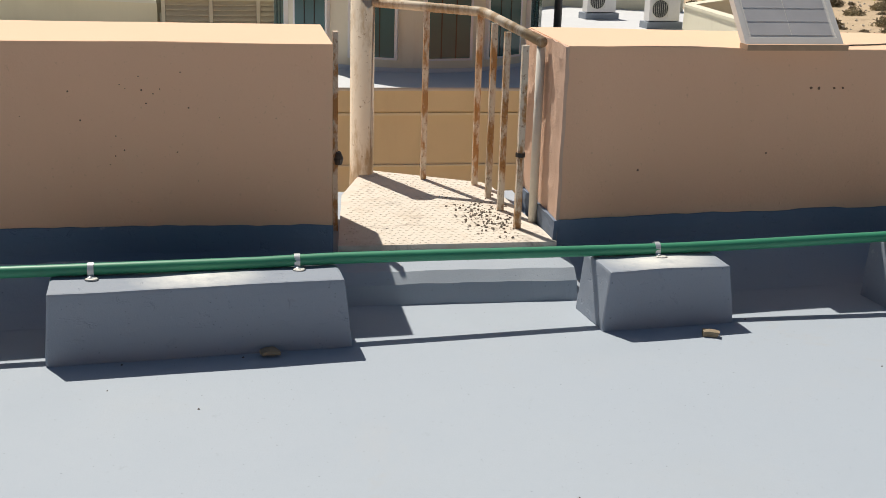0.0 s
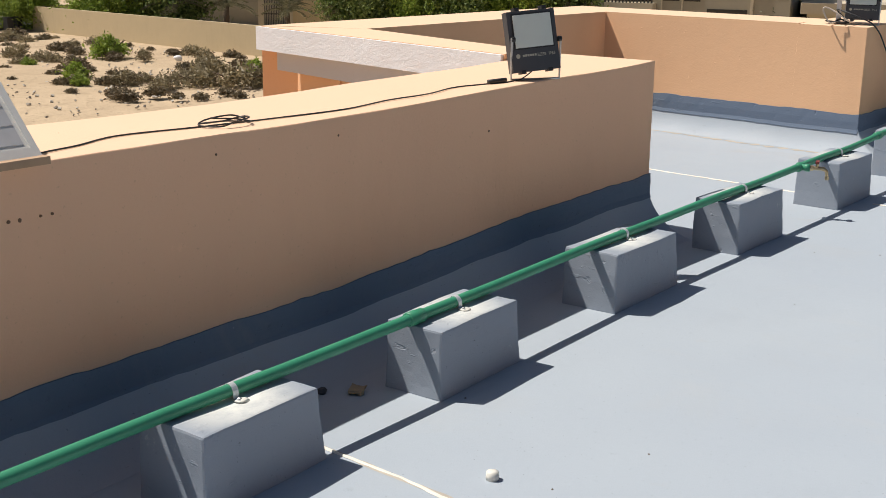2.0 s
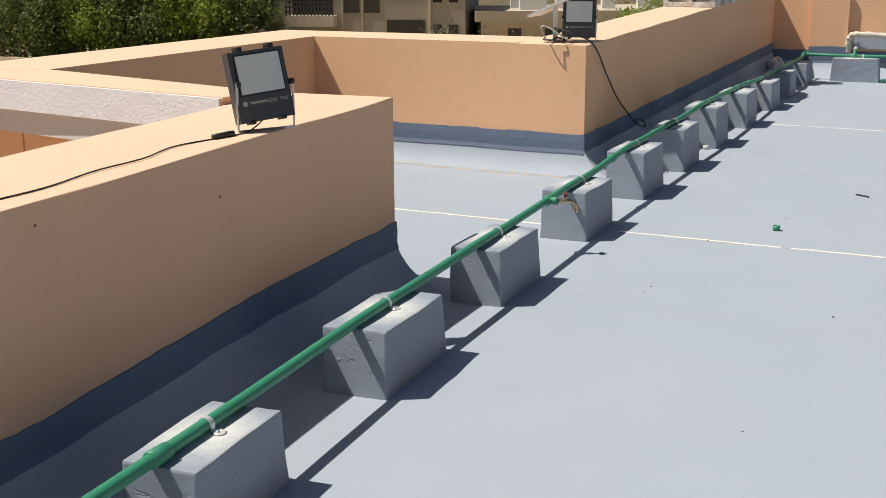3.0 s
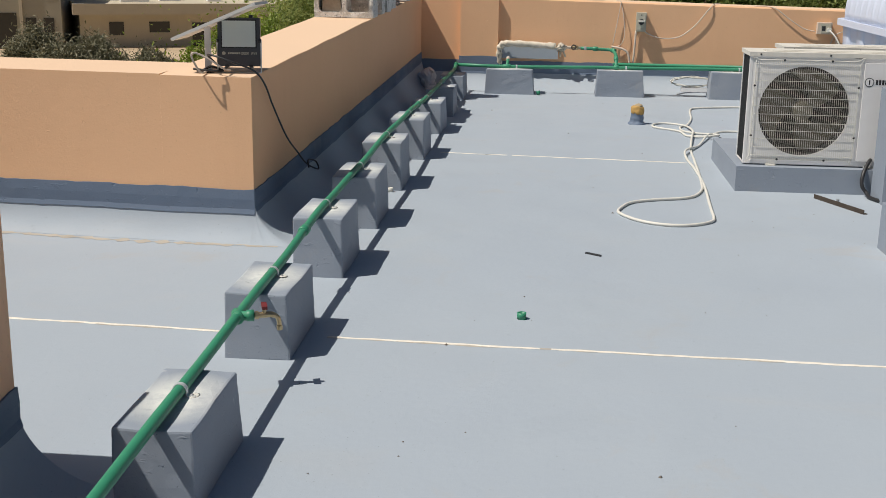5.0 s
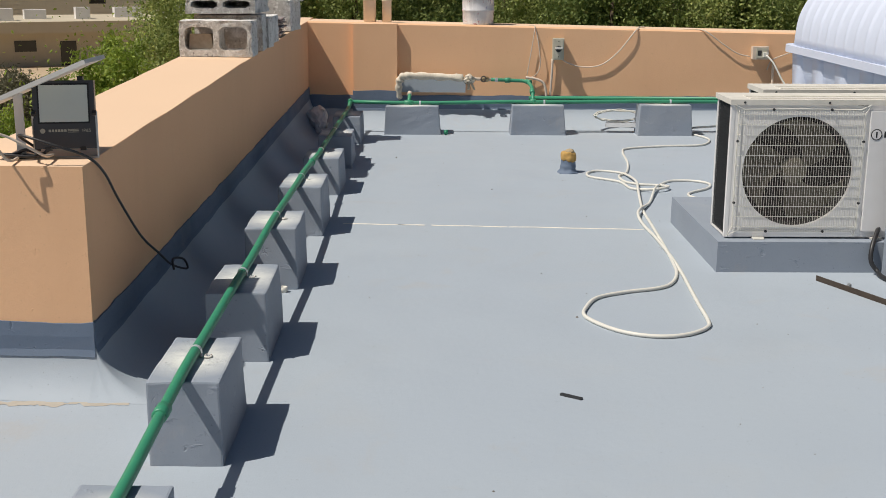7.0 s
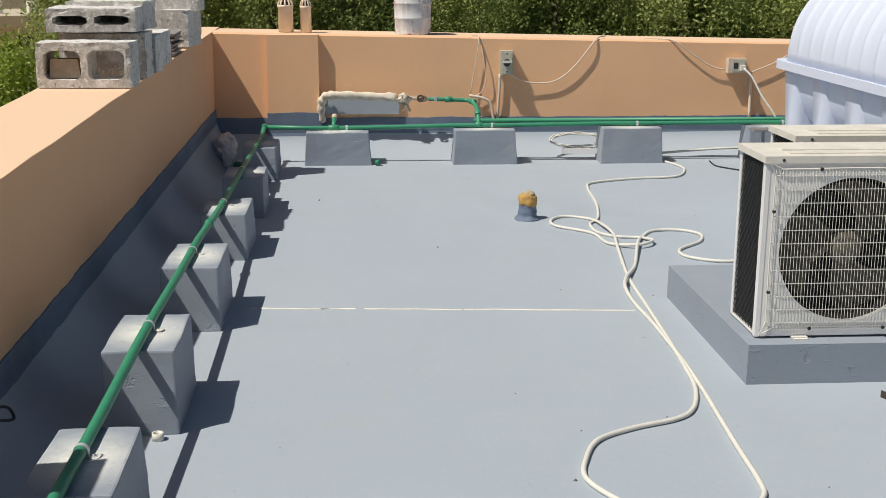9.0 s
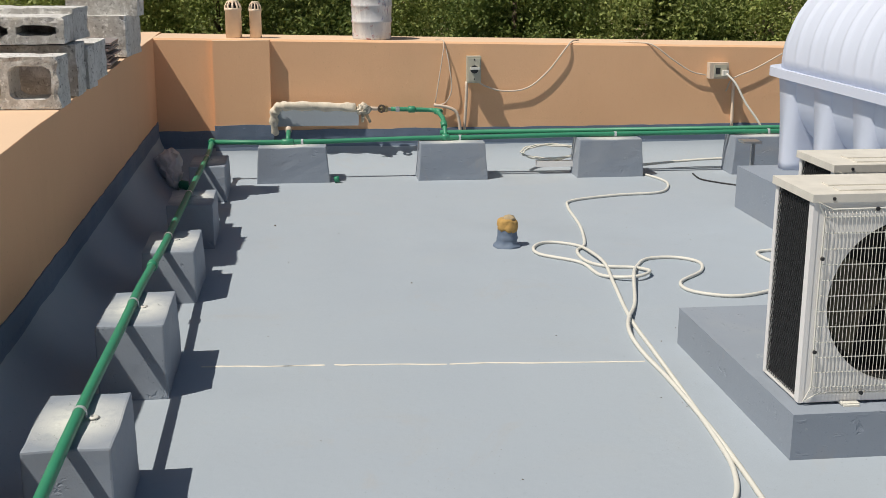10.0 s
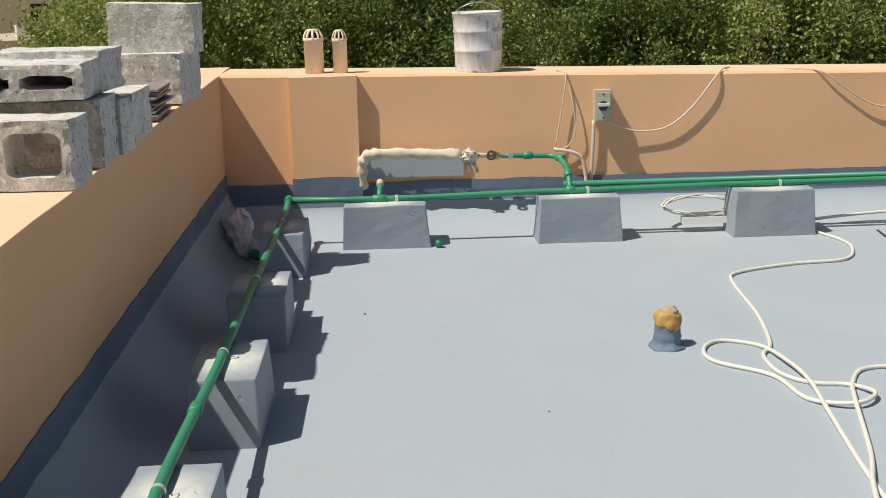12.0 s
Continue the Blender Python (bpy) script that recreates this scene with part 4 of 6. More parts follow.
# plastered posts near the units
p = rough_up(soft(prism([(8.52, 0.36), (8.74, 0.36), (8.74, 0.62), (8.52, 0.62)], 0, 0.565), 0.006), 0.003, 6)
tagged(part("post", p, GREY_BLOCK), "grey coated masonry post beside the plinth", "post")
p = rough_up(soft(prism([(7.06, 0.39), (7.62, 0.39), (7.60, 0.87), (7.08, 0.86)], 0, 0.20), 0.008), 0.003, 6)
tagged(part("low_block", p, GREY_BLOCK), "low grey coated concrete block on the roof", "block")

# ---- water tank ----
structure(part("plinth_2", rough_up(box((9.9, -1.9, 0), (11.95, 0.298, 0.225), 0.008), 0.003, 4), GREY_BLOCK), "grey coated concrete plinth under the water tank", "plinth")
tank = thing("water_tank", "pale blue plastic water tank with a ribbed dome on fins", "water tank", at=(0, 0, 0))
TX0, TX1, TYC, TH, TZ, TR = 9.95, 12.12, -0.47, 0.62, 0.725, 0.60


def loaf(x0, x1, ry, rz, yc, zc, ribs, up=True, nx=150, na=40, end=0.42):
    bm = bmesh.new()
    rings = []
    for i in range(nx + 1):
        f = i / nx
        x = x0 + (x1 - x0) * f
        e = min(x - x0, x1 - x) / end
        k = 1.0 if e >= 1 else math.sqrt(max(0.0, 1 - (1 - e) ** 2.4)) * 0.88 + 0.12
        ring = []
        for j in range(na + 1):
            a = math.pi * j / na
            g = 1.0
            if ribs:
                ph = ((x - x0) / ribs) % 1.0
                g += 0.022 * max(0.0, 1 - abs(ph - 0.5) / 0.17) * min(1.0, 3.5 * math.sin(a))
            kk = k if up else 1.0 - (1 - k) * 0.5
            c, s = math.cos(a), math.sin(a)
            y = yc + ry * (0.55 + 0.45 * k) * g * math.copysign(abs(c) ** 0.9, c)
            z = zc + (1 if up else -1) * rz * kk * g * s ** 0.9
            ring.append(bm.verts.new((x, y, z)))
        rings.append(ring)
    for p, q in zip(rings, rings[1:]):
        for j in range(na):
            bm.faces.new((p[j], p[j + 1], q[j + 1], q[j]))
    bm.faces.new(rings[0])
    bm.faces.new(rings[-1][::-1])
    for p, q in zip(rings, rings[1:]):
        bm.faces.new((p[0], q[0], q[-1], p[-1]))
    bmesh.ops.recalc_face_normals(bm, faces=bm.faces)
    return bm


def round_rect(x0, x1, y0, y1, r, n=8):
    out = []
    for cx, cy, a0 in ((x1 - r, y1 - r, 0), (x0 + r, y1 - r, 90), (x0 + r, y0 + r, 180), (x1 - r, y0 + r, 270)):
        out += [(cx + r * math.cos(radians(a0 + 90 * k / n)), cy + r * math.sin(radians(a0 + 90 * k / n))) for k in range(n + 1)]
    return out


part("dome", loaf(TX0, TX1, TR, 0.56, TYC, TZ + 0.02, 0.165), TANK, tank, "", True)
part("shell", loaf(TX0 + 0.03, TX1 - 0.03, TR - 0.03, 0.47, TYC, TZ - 0.01, 0, False), TANK, tank, "", True)
part("rim", prism(round_rect(TX0 - 0.02, TX1 + 0.02, TYC - TH, TYC + TH, 0.22), TZ - 0.022, TZ + 0.024, 0.010, 3), TANK, tank)
for i in range(5):
    xc = 11.83 - i * 0.43
    bm = bmesh.new()
    rows = []
    for k in range(13):
        f = k / 12
        z = 0.225 + (TZ - 0.02 - 0.225) * (1 - f)
        hw = 0.045 + 0.075 * (1 - f) ** 2.0
        rows.append([bm.verts.new((xc - hw * 1.2, TYC + TH - 0.09 - 0.02 * f, z)), bm.verts.new((xc - hw * 0.9, TYC + TH - 0.045, z)), bm.verts.new((xc + hw * 0.9, TYC + TH - 0.045, z)), bm.verts.new((xc + hw * 1.2, TYC + TH - 0.09 - 0.02 * f, z)), bm.verts.new((xc + hw, TYC, z)), bm.verts.new((xc - hw, TYC, z))])
    for p, q in zip(rows, rows[1:]):
        for j in range(6):
            bm.faces.new((p[j], p[(j + 1) % 6], q[(j + 1) % 6], q[j]))
    bm.faces.new(rows[0])
    bm.faces.new(rows[-1])
    bmesh.ops.recalc_face_normals(bm, faces=bm.faces)
    part("fin", bm, TANK, tank, "", True)
part("manhole", lathe([(0.22, 0), (0.22, 0.06), (0.19, 0.075)], 30, None, Matrix.Translation((11.0, TYC, TZ + 0.56))), TANK, tank, "", True)
ow = thing("pipe_stand", "small metal bracket behind the tank", "bracket", at=(12.25, 0.12, 0))
part("plate", box((-0.05, -0.05, 0.30), (0.05, 0.05, 0.312), 0.002), STEEL, ow)
part("leg", box((-0.01, -0.03, 0.0), (0.01, -0.01, 0.30), 0.002), STEEL, ow)

# ---- far wall fittings ----
WX = FX
vent = thing("vent_pipe", "peach plastic vent pipe with a slotted cap", "vent pipe", "vent pipes", at=(13.47, 3.02, 0.815))


def vent_parts(t, r, h):
    part("pipe", lathe([(r, 0), (r, h * 0.72), (r * 1.08, h * 0.73), (r * 1.08, h * 0.8)], 20), PEACHPIPE, t, "", True)
    cap = part("cap", lathe([(r * 0.62, h * 0.94), (r * 0.66, h * 0.99), (r * 0.5, h), (0.002, h * 1.0)], 20), PEACHPIPE, t, "", True)
    part("core", lathe([(r * 0.8, h * 0.78), (r * 0.5, h * 0.95)], 14), DARK, t)
    for k in range(10):
        a = 2 * math.pi * k / 10
        d = Vector((math.cos(a), math.sin(a), 0))
        part("slat", sweep([d * r * 1.0 + Vector((0, 0, h * 0.78)), d * r * 0.92 + Vector((0, 0, h * 0.86)), d * r * 0.64 + Vector((0, 0, h * 0.96))], r * 0.13, 5), PEACHPIPE, cap)


vent_parts(vent, 0.05, 0.225)
v2 = thing("vent_pipe", "narrower peach plastic vent pipe with a slotted cap", "vent pipe", "vent pipes", at=(13.47, 2.885, 0.813))
vent_parts(v2, 0.037, 0.22)

pail = thing("paint_pail", "paint splashed metal pail standing on the parapet", "pail", at=(13.52, 2.16, 0.797))
part("drum", lathe([(0.118, 0.0), (0.122, 0.004), (0.122, 0.012), (0.124, 0.10), (0.128, 0.105), (0.128, 0.115), (0.125, 0.12), (0.127, 0.20), (0.131, 0.205), (0.131, 0.214), (0.128, 0.22), (0.131, 0.295), (0.136, 0.300), (0.136, 0.308), (0.128, 0.309), (0.124, 0.25), (0.0, 0.25)], 40), PAIL, pail, "", True)

part("handle", sweep(smooth_line([(-0.02, 0.134, 0.285), (-0.08, 0.10, 0.33), (-0.09, 0.0, 0.36), (-0.08, -0.10, 0.33), (-0.02, -0.134, 0.285)], 5), 0.0028, 6), STEEL, pail, "bent steel wire handle", True)
for sd in (-1, 1):
    part("ear", lathe([(0.014, 0), (0.010, 0.006)], 10, None, axis_pose((-0.02, sd * 0.128, 0.285), (0, sd, 0))), STEEL, pail)

# cloth-wrapped pipe, valve and riser
ris = thing("riser_pipe", "cloth wrapped pipe with a valve and green riser", "pipe", at=(0, 0, 0))
wrap = sweep(smooth_line([(13.33, 2.79, 0.22), (13.31, 2.787, 0.33), (13.29, 2.765, 0.395), (13.27, 2.70, 0.408), (13.27, 2.5, 0.402), (13.27, 2.28, 0.392)], 8), lambda f: 0.027 + 0.004 * math.sin(f * 47), 14)
part("wrapping", rough_up(rough_up(wrap, 0.006, 30), 0.005, 75), WRAP, ris, "dirty cream cloth wrapping", True)
part("backing_board", rough_up(box((13.335, 2.26, 0.272), (13.358, 2.77, 0.39), 0.004), 0.002, 12), GREY, ris, "grey plaster patch behind the pipe")
kn = lathe([(0.006, -0.045), (0.026, -0.03), (0.036, 0.0), (0.028, 0.028), (0.008, 0.042)], 22, None, axis_pose((13.255, 2.235, 0.384), (0, 1, 0)))
bmesh.ops.subdivide_edges(kn, edges=kn.edges, cuts=1, use_grid_fill=True)
part("knot", rough_up(rough_up(kn, 0.022, 38), 0.012, 90), WRAP, ris, "crumpled knot of cloth", True)
for a, ln in ((-2.2, 0.075), (-1.5, 0.06), (0.9, 0.05), (2.3, 0.055)):
    st_ = bmesh.new()
    rows = []
    for q in range(6):
        f = q / 5
        c = Vector((13.235 - 0.012 * math.sin(f * 5 + a), 2.235 + ln * f * math.cos(a), 0.384 + ln * f * math.sin(a) - 0.02 * f * f))
        wv = Vector((0.004 * math.sin(7 * f + a), -math.sin(a), math.cos(a))) * (0.013 - 0.005 * f)
        rows.append([st_.verts.new(c - wv), st_.verts.new(c + wv)])
    for u, v in zip(rows, rows[1:]):
        st_.faces.new((u[0], u[1], v[1], v[0]))
    bmesh.ops.solidify(st_, geom=st_.faces[:], thickness=0.002)
    part("cloth_strip", st_, WRAP, ris, "", True)
part("pipe", sweep([(13.27, 2.3, 0.39), (13.27, 2.06, 0.381)], 0.013, 10), CONDUIT, ris, "", True)
valve = part("valve", lathe([(0.017, -0.03), (0.021, -0.02), (0.021, 0.02), (0.017, 0.03)], 12, None, axis_pose((13.27, 2.11, 0.383), (0, 1, 0))), BRASS, ris, "old brass valve", True)
part("wheel", lathe([(0.013, 0), (0.024, 0.0), (0.026, 0.004), (0.024, 0.008), (0.013, 0.008), (0.013, 0)], 16, None, axis_pose((13.238, 2.12, 0.388), (-1, 0.3, 0.2)), False), IRON, valve, "rusty valve wheel")
part("union", lathe([(0.018, -0.012), (0.018, 0.012)], 6, None, axis_pose((13.27, 2.02, 0.38), (0, 1, 0))), STEEL, ris)
part("pipe", sweep(smooth_line([(13.27, 2.06, 0.381), (13.27, 1.86, 0.374), (13.255, 1.80, 0.372), (13.20, 1.765, 0.368)], 4), PR, 10), GREEN, ris, "", True)
part("pipe", sweep(smooth_line([(13.21, 1.775, 0.37), (13.12, 1.755, 0.345), (13.06, 1.75, 0.31), (12.99, 1.75, 0.246)], 4), PR, 10), GREEN, ris, "", True)
for p, d in (((13.205, 1.77, 0.369), (0.6, 0.6, 0.1)), ((12.985, 1.75, 0.243), (0, 1, 0)), ((13.06, 1.752, 0.31), (1, 0, 0.6)), ((13.27, 1.93, 0.377), (0, 1, 0))):
    part("fitting", lathe([(0.017, -0.022), (0.0205, -0.02), (0.0205, 0.02), (0.017, 0.022)], 12, None, axis_pose(p, d)), GREEN, ris, "", True)
stub = thing("pipe_stub", "capped green pipe stub on a tee", "pipe stub", at=(12.98, 2.70, 0.2145 + PR))
part("tee", lathe([(0.017, -0.034), (0.0205, -0.032), (0.0205, 0.032), (0.017, 0.034)], 12, None, axis_pose((0, 0, 0), (0, 1, 0))), GREEN, stub, "", True)
part("pipe", sweep([(0, 0, 0), (0.10, -0.005, 0.055)], PR, 10), GREEN, stub, "", True)
part("cap", lathe([(0.018, 0), (0.018, 0.03), (0.012, 0.034)], 12, None, axis_pose((0.09, -0.0045, 0.05), (1, -0.03, 0.55))), CONDUIT, stub, "tan end cap", True)

# switch boxes, conduits and loose cables on the far wall
iso = thing("isolator_switch", "grey weathered isolator switch box on the peach wall", "switch box", "switch boxes", at=(13.29, 1.535, 0.535))
part("box", box((0.0, -0.043, 0), (0.068, 0.043, 0.165), 0.006), BOXGREY, iso)
part("cover", box((-0.007, -0.036, 0.012), (0.002, 0.036, 0.153), 0.004), BOXGREY, iso, "scuffed cover plate")
part("knob", soft(box((-0.03, -0.03, 0.085), (-0.006, 0.026, 0.10), 0.004), 0), OFFWHITE, iso, "pale rotary handle")
part("dial", lathe([(0.026, 0), (0.024, 0.008)], 16, None, axis_pose((-0.006, 0, 0.085), (-1, 0, 0))), CHARCOAL, iso)
for z in (0.025, 0.145):
    part("screw", lathe([(0.005, 0), (0.005, 0.002)], 8, None, axis_pose((-0.007, 0, z), (-1, 0, 0))), BLACK, iso)
sk = thing("socket_box", "shallow weathered socket box on the peach wall", "switch box", "switch boxes", at=(13.30, -0.055, 0.545))
part("box", box((0.0, -0.062, 0), (0.058, 0.062, 0.10), 0.005), CONDUIT, sk)
part("cover", box((-0.005, -0.05, 0.012), (0.002, 0.035, 0.088), 0.003), BOXGREY, sk, "grey cover")
part("plug", box((-0.04, -0.05, 0.02), (-0.004, -0.015, 0.055), 0.006), OFFWHITE, sk, "pale plug")
part("socket_hole", box((-0.0062, -0.005, 0.03), (-0.0045, 0.025, 0.07), 0.002), CHARCOAL, sk)


def cable(name, label, pts, r, mat, step=6, category="cable"):
    ob = part(name, sweep(smooth_line(pts, step), r, 8), mat, None, "", True)
    return tagged(ob, label, category)


cable("conduit", "painted conduit dropping from the isolator switch", [(13.335, 1.575, 0.54), (13.335, 1.58, 0.4), (13.335, 1.59, 0.20), (13.25, 1.60, 0.12)], 0.010, CONDUIT, 5, "conduit")
cable("conduit", "bent painted conduit over the cove", [(13.335, 1.785, 0.395), (13.325, 1.69, 0.378), (13.32, 1.635, 0.335), (13.31, 1.615, 0.2), (13.25, 1.612, 0.12)], 0.010, CONDUIT, 5, "conduit")
cable("conduit", "brown painted conduit below the socket box", [(13.345, -0.17, 0.52), (13.345, -0.175, 0.22)], 0.011, PEACHPIPE, 5, "conduit")
cable("wire", "loose cream cable drooping from the isolator to the crown", [(13.325, 1.50, 0.535), (13.325, 1.45, 0.508), (13.334, 1.34, 0.478), (13.336, 1.19, 0.495), (13.335, 1.06, 0.595), (13.338, 0.95, 0.735), (13.37, 0.90, 0.783), (13.45, 0.84, 0.785)], 0.005, CONDUIT)
cable("wire", "thin cream cable hanging down the peach wall", [(13.45, 1.76, 0.795), (13.36, 1.72, 0.79), (13.335, 1.73, 0.70), (13.335, 1.745, 0.6), (13.335, 1.775, 0.41)], 0.0035, CONDUIT)
cable("wire", "thin cream cable looping on the peach wall", [(13.36, 1.715, 0.785), (13.335, 1.69, 0.66), (13.33, 1.672, 0.5), (13.335, 1.70, 0.42), (13.335, 1.74, 0.395)], 0.0035, CONDUIT)
cable("wire", "loose cream cable drooping to the socket box", [(13.5, 0.56, 0.768), (13.40, 0.45, 0.772), (13.345, 0.37, 0.755), (13.336, 0.25, 0.67), (13.334, 0.12, 0.59), (13.335, 0.02, 0.566)], 0.0045, CONDUIT)
cable("wire", "white flex running from the plug down to the floor", [(13.26, -0.09, 0.58), (13.22, -0.14, 0.52), (13.18, -0.2, 0.4), (13.12, -0.29, 0.25), (13.1, -0.33, 0.07)], 0.0075, OFFWHITE)
cable("wire", "cream cable rising behind the tank", [(13.335, -0.12, 0.46), (13.335, -0.16, 0.54), (13.335, -0.30, 0.60), (13.335, -0.43, 0.67), (13.345, -0.55, 0.735), (13.45, -0.62, 0.745)], 0.0045, CONDUIT)

# extension lead with its coil
lead = thing("extension_lead", "white extension socket with coiled cable on the cove", "extension lead", at=(13.02, 1.08, 0.03), turn=0)
part("socket_bar", box((-0.02, -0.13, 0.015), (0.03, 0.10, 0.05), 0.008), WHITE, lead, "white socket bar")
for y in (-0.09, -0.03, 0.03):
    part("outlet", lathe([(0.014, 0), (0.014, 0.002)], 12, None, Matrix.Translation((0.005, y, 0.049))), BOXGREY, lead)
cl = []
for k in range(34):
    a = k * 0.62
    cl.append((0.05 + (0.06 + 0.012 * math.sin(k)) * math.sin(a) + 0.02, 0.0 + (0.17 + 0.02 * math.cos(k * 1.3)) * math.cos(a), 0.06 + 0.008 * math.sin(k * 2.1) + 0.07 * (0.5 + 0.5 * math.sin(a))))
part("coil", sweep(smooth_line(cl, 3), 0.0045, 6), OFFWHITE, lead, "", True)

# long white cable lying on the floor
CR = 0.0076
CABLE_A = [(12.99, 0.56), (12.72, 0.475), (12.53, 0.49), (12.34, 0.60), (12.29, 0.86), (12.17, 1.14), (12.0, 1.205), (11.55, 1.242), (11.19, 1.305), (11.06, 1.37), (10.88, 1.37), (10.78, 1.3), (10.75, 1.19), (10.64, 1.15), (10.56, 1.24), (10.64, 1.36), (10.86, 1.4), (11.02, 1.55), (11.16, 1.55), (11.24, 1.47), (11.17, 1.35), (10.98, 1.32), (10.78, 1.31), (10.48, 1.35), (10.04, 1.4), (9.66, 1.42), (9.25, 1.44), (8.92, 1.46), (8.73, 1.48), (8.57, 1.53), (8.49, 1.6)]
CABLE_B = [(8.43, 1.74), (8.35, 1.86), (8.22, 1.92), (8.1, 1.94), (7.97, 1.88), (7.89, 1.8), (7.86, 1.7), (7.89, 1.6), (7.97, 1.52), (8.06, 1.5), (8.25, 1.49), (8.49, 1.475), (8.72, 1.46), (8.99, 1.45), (9.39, 1.45), (9.66, 1.46), (9.83, 1.46), (9.99, 1.42), (10.23, 1.33), (10.57, 1.24), (10.77, 1.17), (10.89, 1.09), (10.90, 0.96), (10.81, 0.88), (10.66, 0.92), (10.50, 1.06), (10.36, 1.05), (10.28, 0.89), (10.39, 0.67), (10.6, 0.5)]
pts = [(x, y, CR + (0.012 if 20 < i < 24 or i in (13, 14) else 0)) for i, (x, y) in enumerate(CABLE_A)] + [(x, y, CR + (0.016 if i in (16, 17, 19) else 0)) for i, (x, y) in enumerate(CABLE_B)]
cable("power_cable", "long dirty white cable looped loosely on the grey floor", pts, CR, OFFWHITE, 6)
cable("power_cable", "white cable loop beside the tank plinth", [(10.6, 0.34, CR), (10.73, 0.52, CR), (10.88, 0.57, CR), (10.97, 0.53, CR), (10.98, 0.34, CR)], CR, OFFWHITE, 8)
cable("wire", "dark wire trailing along the floor to the plinth", [(12.9, 0.22, 0.005), (12.72, 0.23, 0.005), (12.6, 0.16, 0.005), (12.45, 0.05, 0.005), (12.1, -0.02, 0.005)], 0.005, BLACK)
cable("power_cable", "cream cable along the cove foot", [(13.05, 0.55, 0.035), (13.08, 0.4, 0.04), (13.1, 0.22, 0.05), (13.1, 0.0, 0.06), (13.1, -0.3, 0.06)], 0.008, OFFWHITE)

# stub outlet with orange foam
so = thing("floor_outlet", "short grey coated pipe stub topped with orange foam", "floor outlet", at=(11.22, 1.668, 0))
part("collar", rough_up(rough_up(lathe([(0.080, -0.004), (0.074, 0.006), (0.063, 0.012), (0.058, 0.022), (0.056, 0.034), (0.058, 0.04), (0.053, 0.05), (0.051, 0.066), (0.052, 0.08), (0.049, 0.098), (0.047, 0.105)], 28), 0.007, 26), 0.004, 75, 3.0), UPSTAND, so, "", True)
part("foam", rough_up(rough_up(lathe([(0.046, 0.076), (0.053, 0.084), (0.055, 0.1), (0.053, 0.116), (0.05, 0.128), (0.038, 0.137), (0.02, 0.139), (0.006, 0.137)], 28), 0.016, 24), 0.007, 70, 5.0), FOAM, so, "lumpy orange foam", True)
part("foam_tip", rough_up(lathe([(0.034, 0.13), (0.037, 0.137), (0.03, 0.147), (0.004, 0.152)], 18, None, Matrix.Translation((0.0, -0.008, 0))), 0.01, 45, 2.0), DUSTY_FOAM, so, "dusty sun bleached foam tip", True)
so.scale = (0.87, 0.87, 0.95)

# ---- small litter ----
rg = tagged(part("pipe_ring", lathe([(0.011, 0), (0.0155, 0), (0.0155, 0.022), (0.011, 0.022), (0.011, 0)], 20, None, Matrix.Translation((6.376, 2.343, 0)), False), GREEN, None, "", True), "offcut green pipe ring on the grey floor", "pipe ring")
st = tagged(part("iron_bar", box((-0.036, -0.006, 0), (0.036, 0.006, 0.006), 0.002), CHARCOAL), "short dark metal strip on the grey floor", "metal strip")
st.matrix_basis = pose(7.287, 2.08, 0.0, 0, 0, 55)
bar = thing("angle_iron", "rusty length of angle iron near the plinth", "metal bar", at=(8.463, 0.835, 0.0), turn=23.4)
part("flange", box((-0.2, -0.012, 0), (0.2, 0.012, 0.004), 0.001), IRON, bar)
part("web", box((-0.2, 0.008, 0.003), (0.2, 0.012, 0.022), 0.001), IRON, bar)
part("bolt", lathe([(0.008, 0), (0.008, 0.03)], 8, None, Matrix.Translation((0.02, 0, 0.0))), STEEL, bar)
cup = tagged(part("plastic_cup", lathe([(0.014, 0), (0.0145, 0.008), (0.013, 0.018), (0.006, 0.020)], 16, None, Matrix.Translation((2.792, 2.547, 0))), OFFWHITE, None, "", True), "white plastic cap on the grey floor", "cap")
for (x, y, s, a, lb, mt) in ((0.598, 2.738, 0.019, 12, "weathered brown scrap of wood", CARD), (1.70, 2.76, 0.017, -20, "crumpled brown scrap of paper", CARD), (2.96, 3.10, 0.024, 30, "brown paper scrap in the shade", CARD)):
    b = box((-s, -0.7 * s, 0), (s, 0.7 * s, 0.012), 0.003)
    bmesh.ops.subdivide_edges(b, edges=b.edges, cuts=2, use_grid_fill=True)
    rough_up(b, 0.008, 40, x)
    o = tagged(part("scrap", b, mt), lb, "litter")
    o.matrix_basis = pose(x, y, 0.003, 0, 0, a)
o = tagged(part("scrap", rough_up(lathe([(0.012, 0), (0.014, 0.008), (0.008, 0.014)], 9), 0.003, 60), CHARCOAL), "small dark stone in the shade", "litter")
o.matrix_basis = pose(2.90, 3.165, 0)
o = tagged(part("pvc_offcut", lathe([(0.012, 0), (0.0165, 0), (0.0165, 0.022), (0.012, 0.022), (0.012, 0)], 16, None, None, False), OFFWHITE, None, "", True), "short white plastic pipe offcut", "pipe offcut")
o.matrix_basis = pose(8.437, 3.085, 0.0)
clamp = tagged(part("pipe_fitting", lathe([(0.012, 0), (0.018, 0), (0.018, 0.03), (0.012, 0.03), (0.012, 0)], 16, None, Matrix.Rotation(radians(80), 4, "X"), False), GREEN_DARK, None, "", True), "green pipe fitting lying by a support", "pipe fitting")
clamp.matrix_basis = pose(12.86, 2.43, 0.018)
gr = bmesh.new()
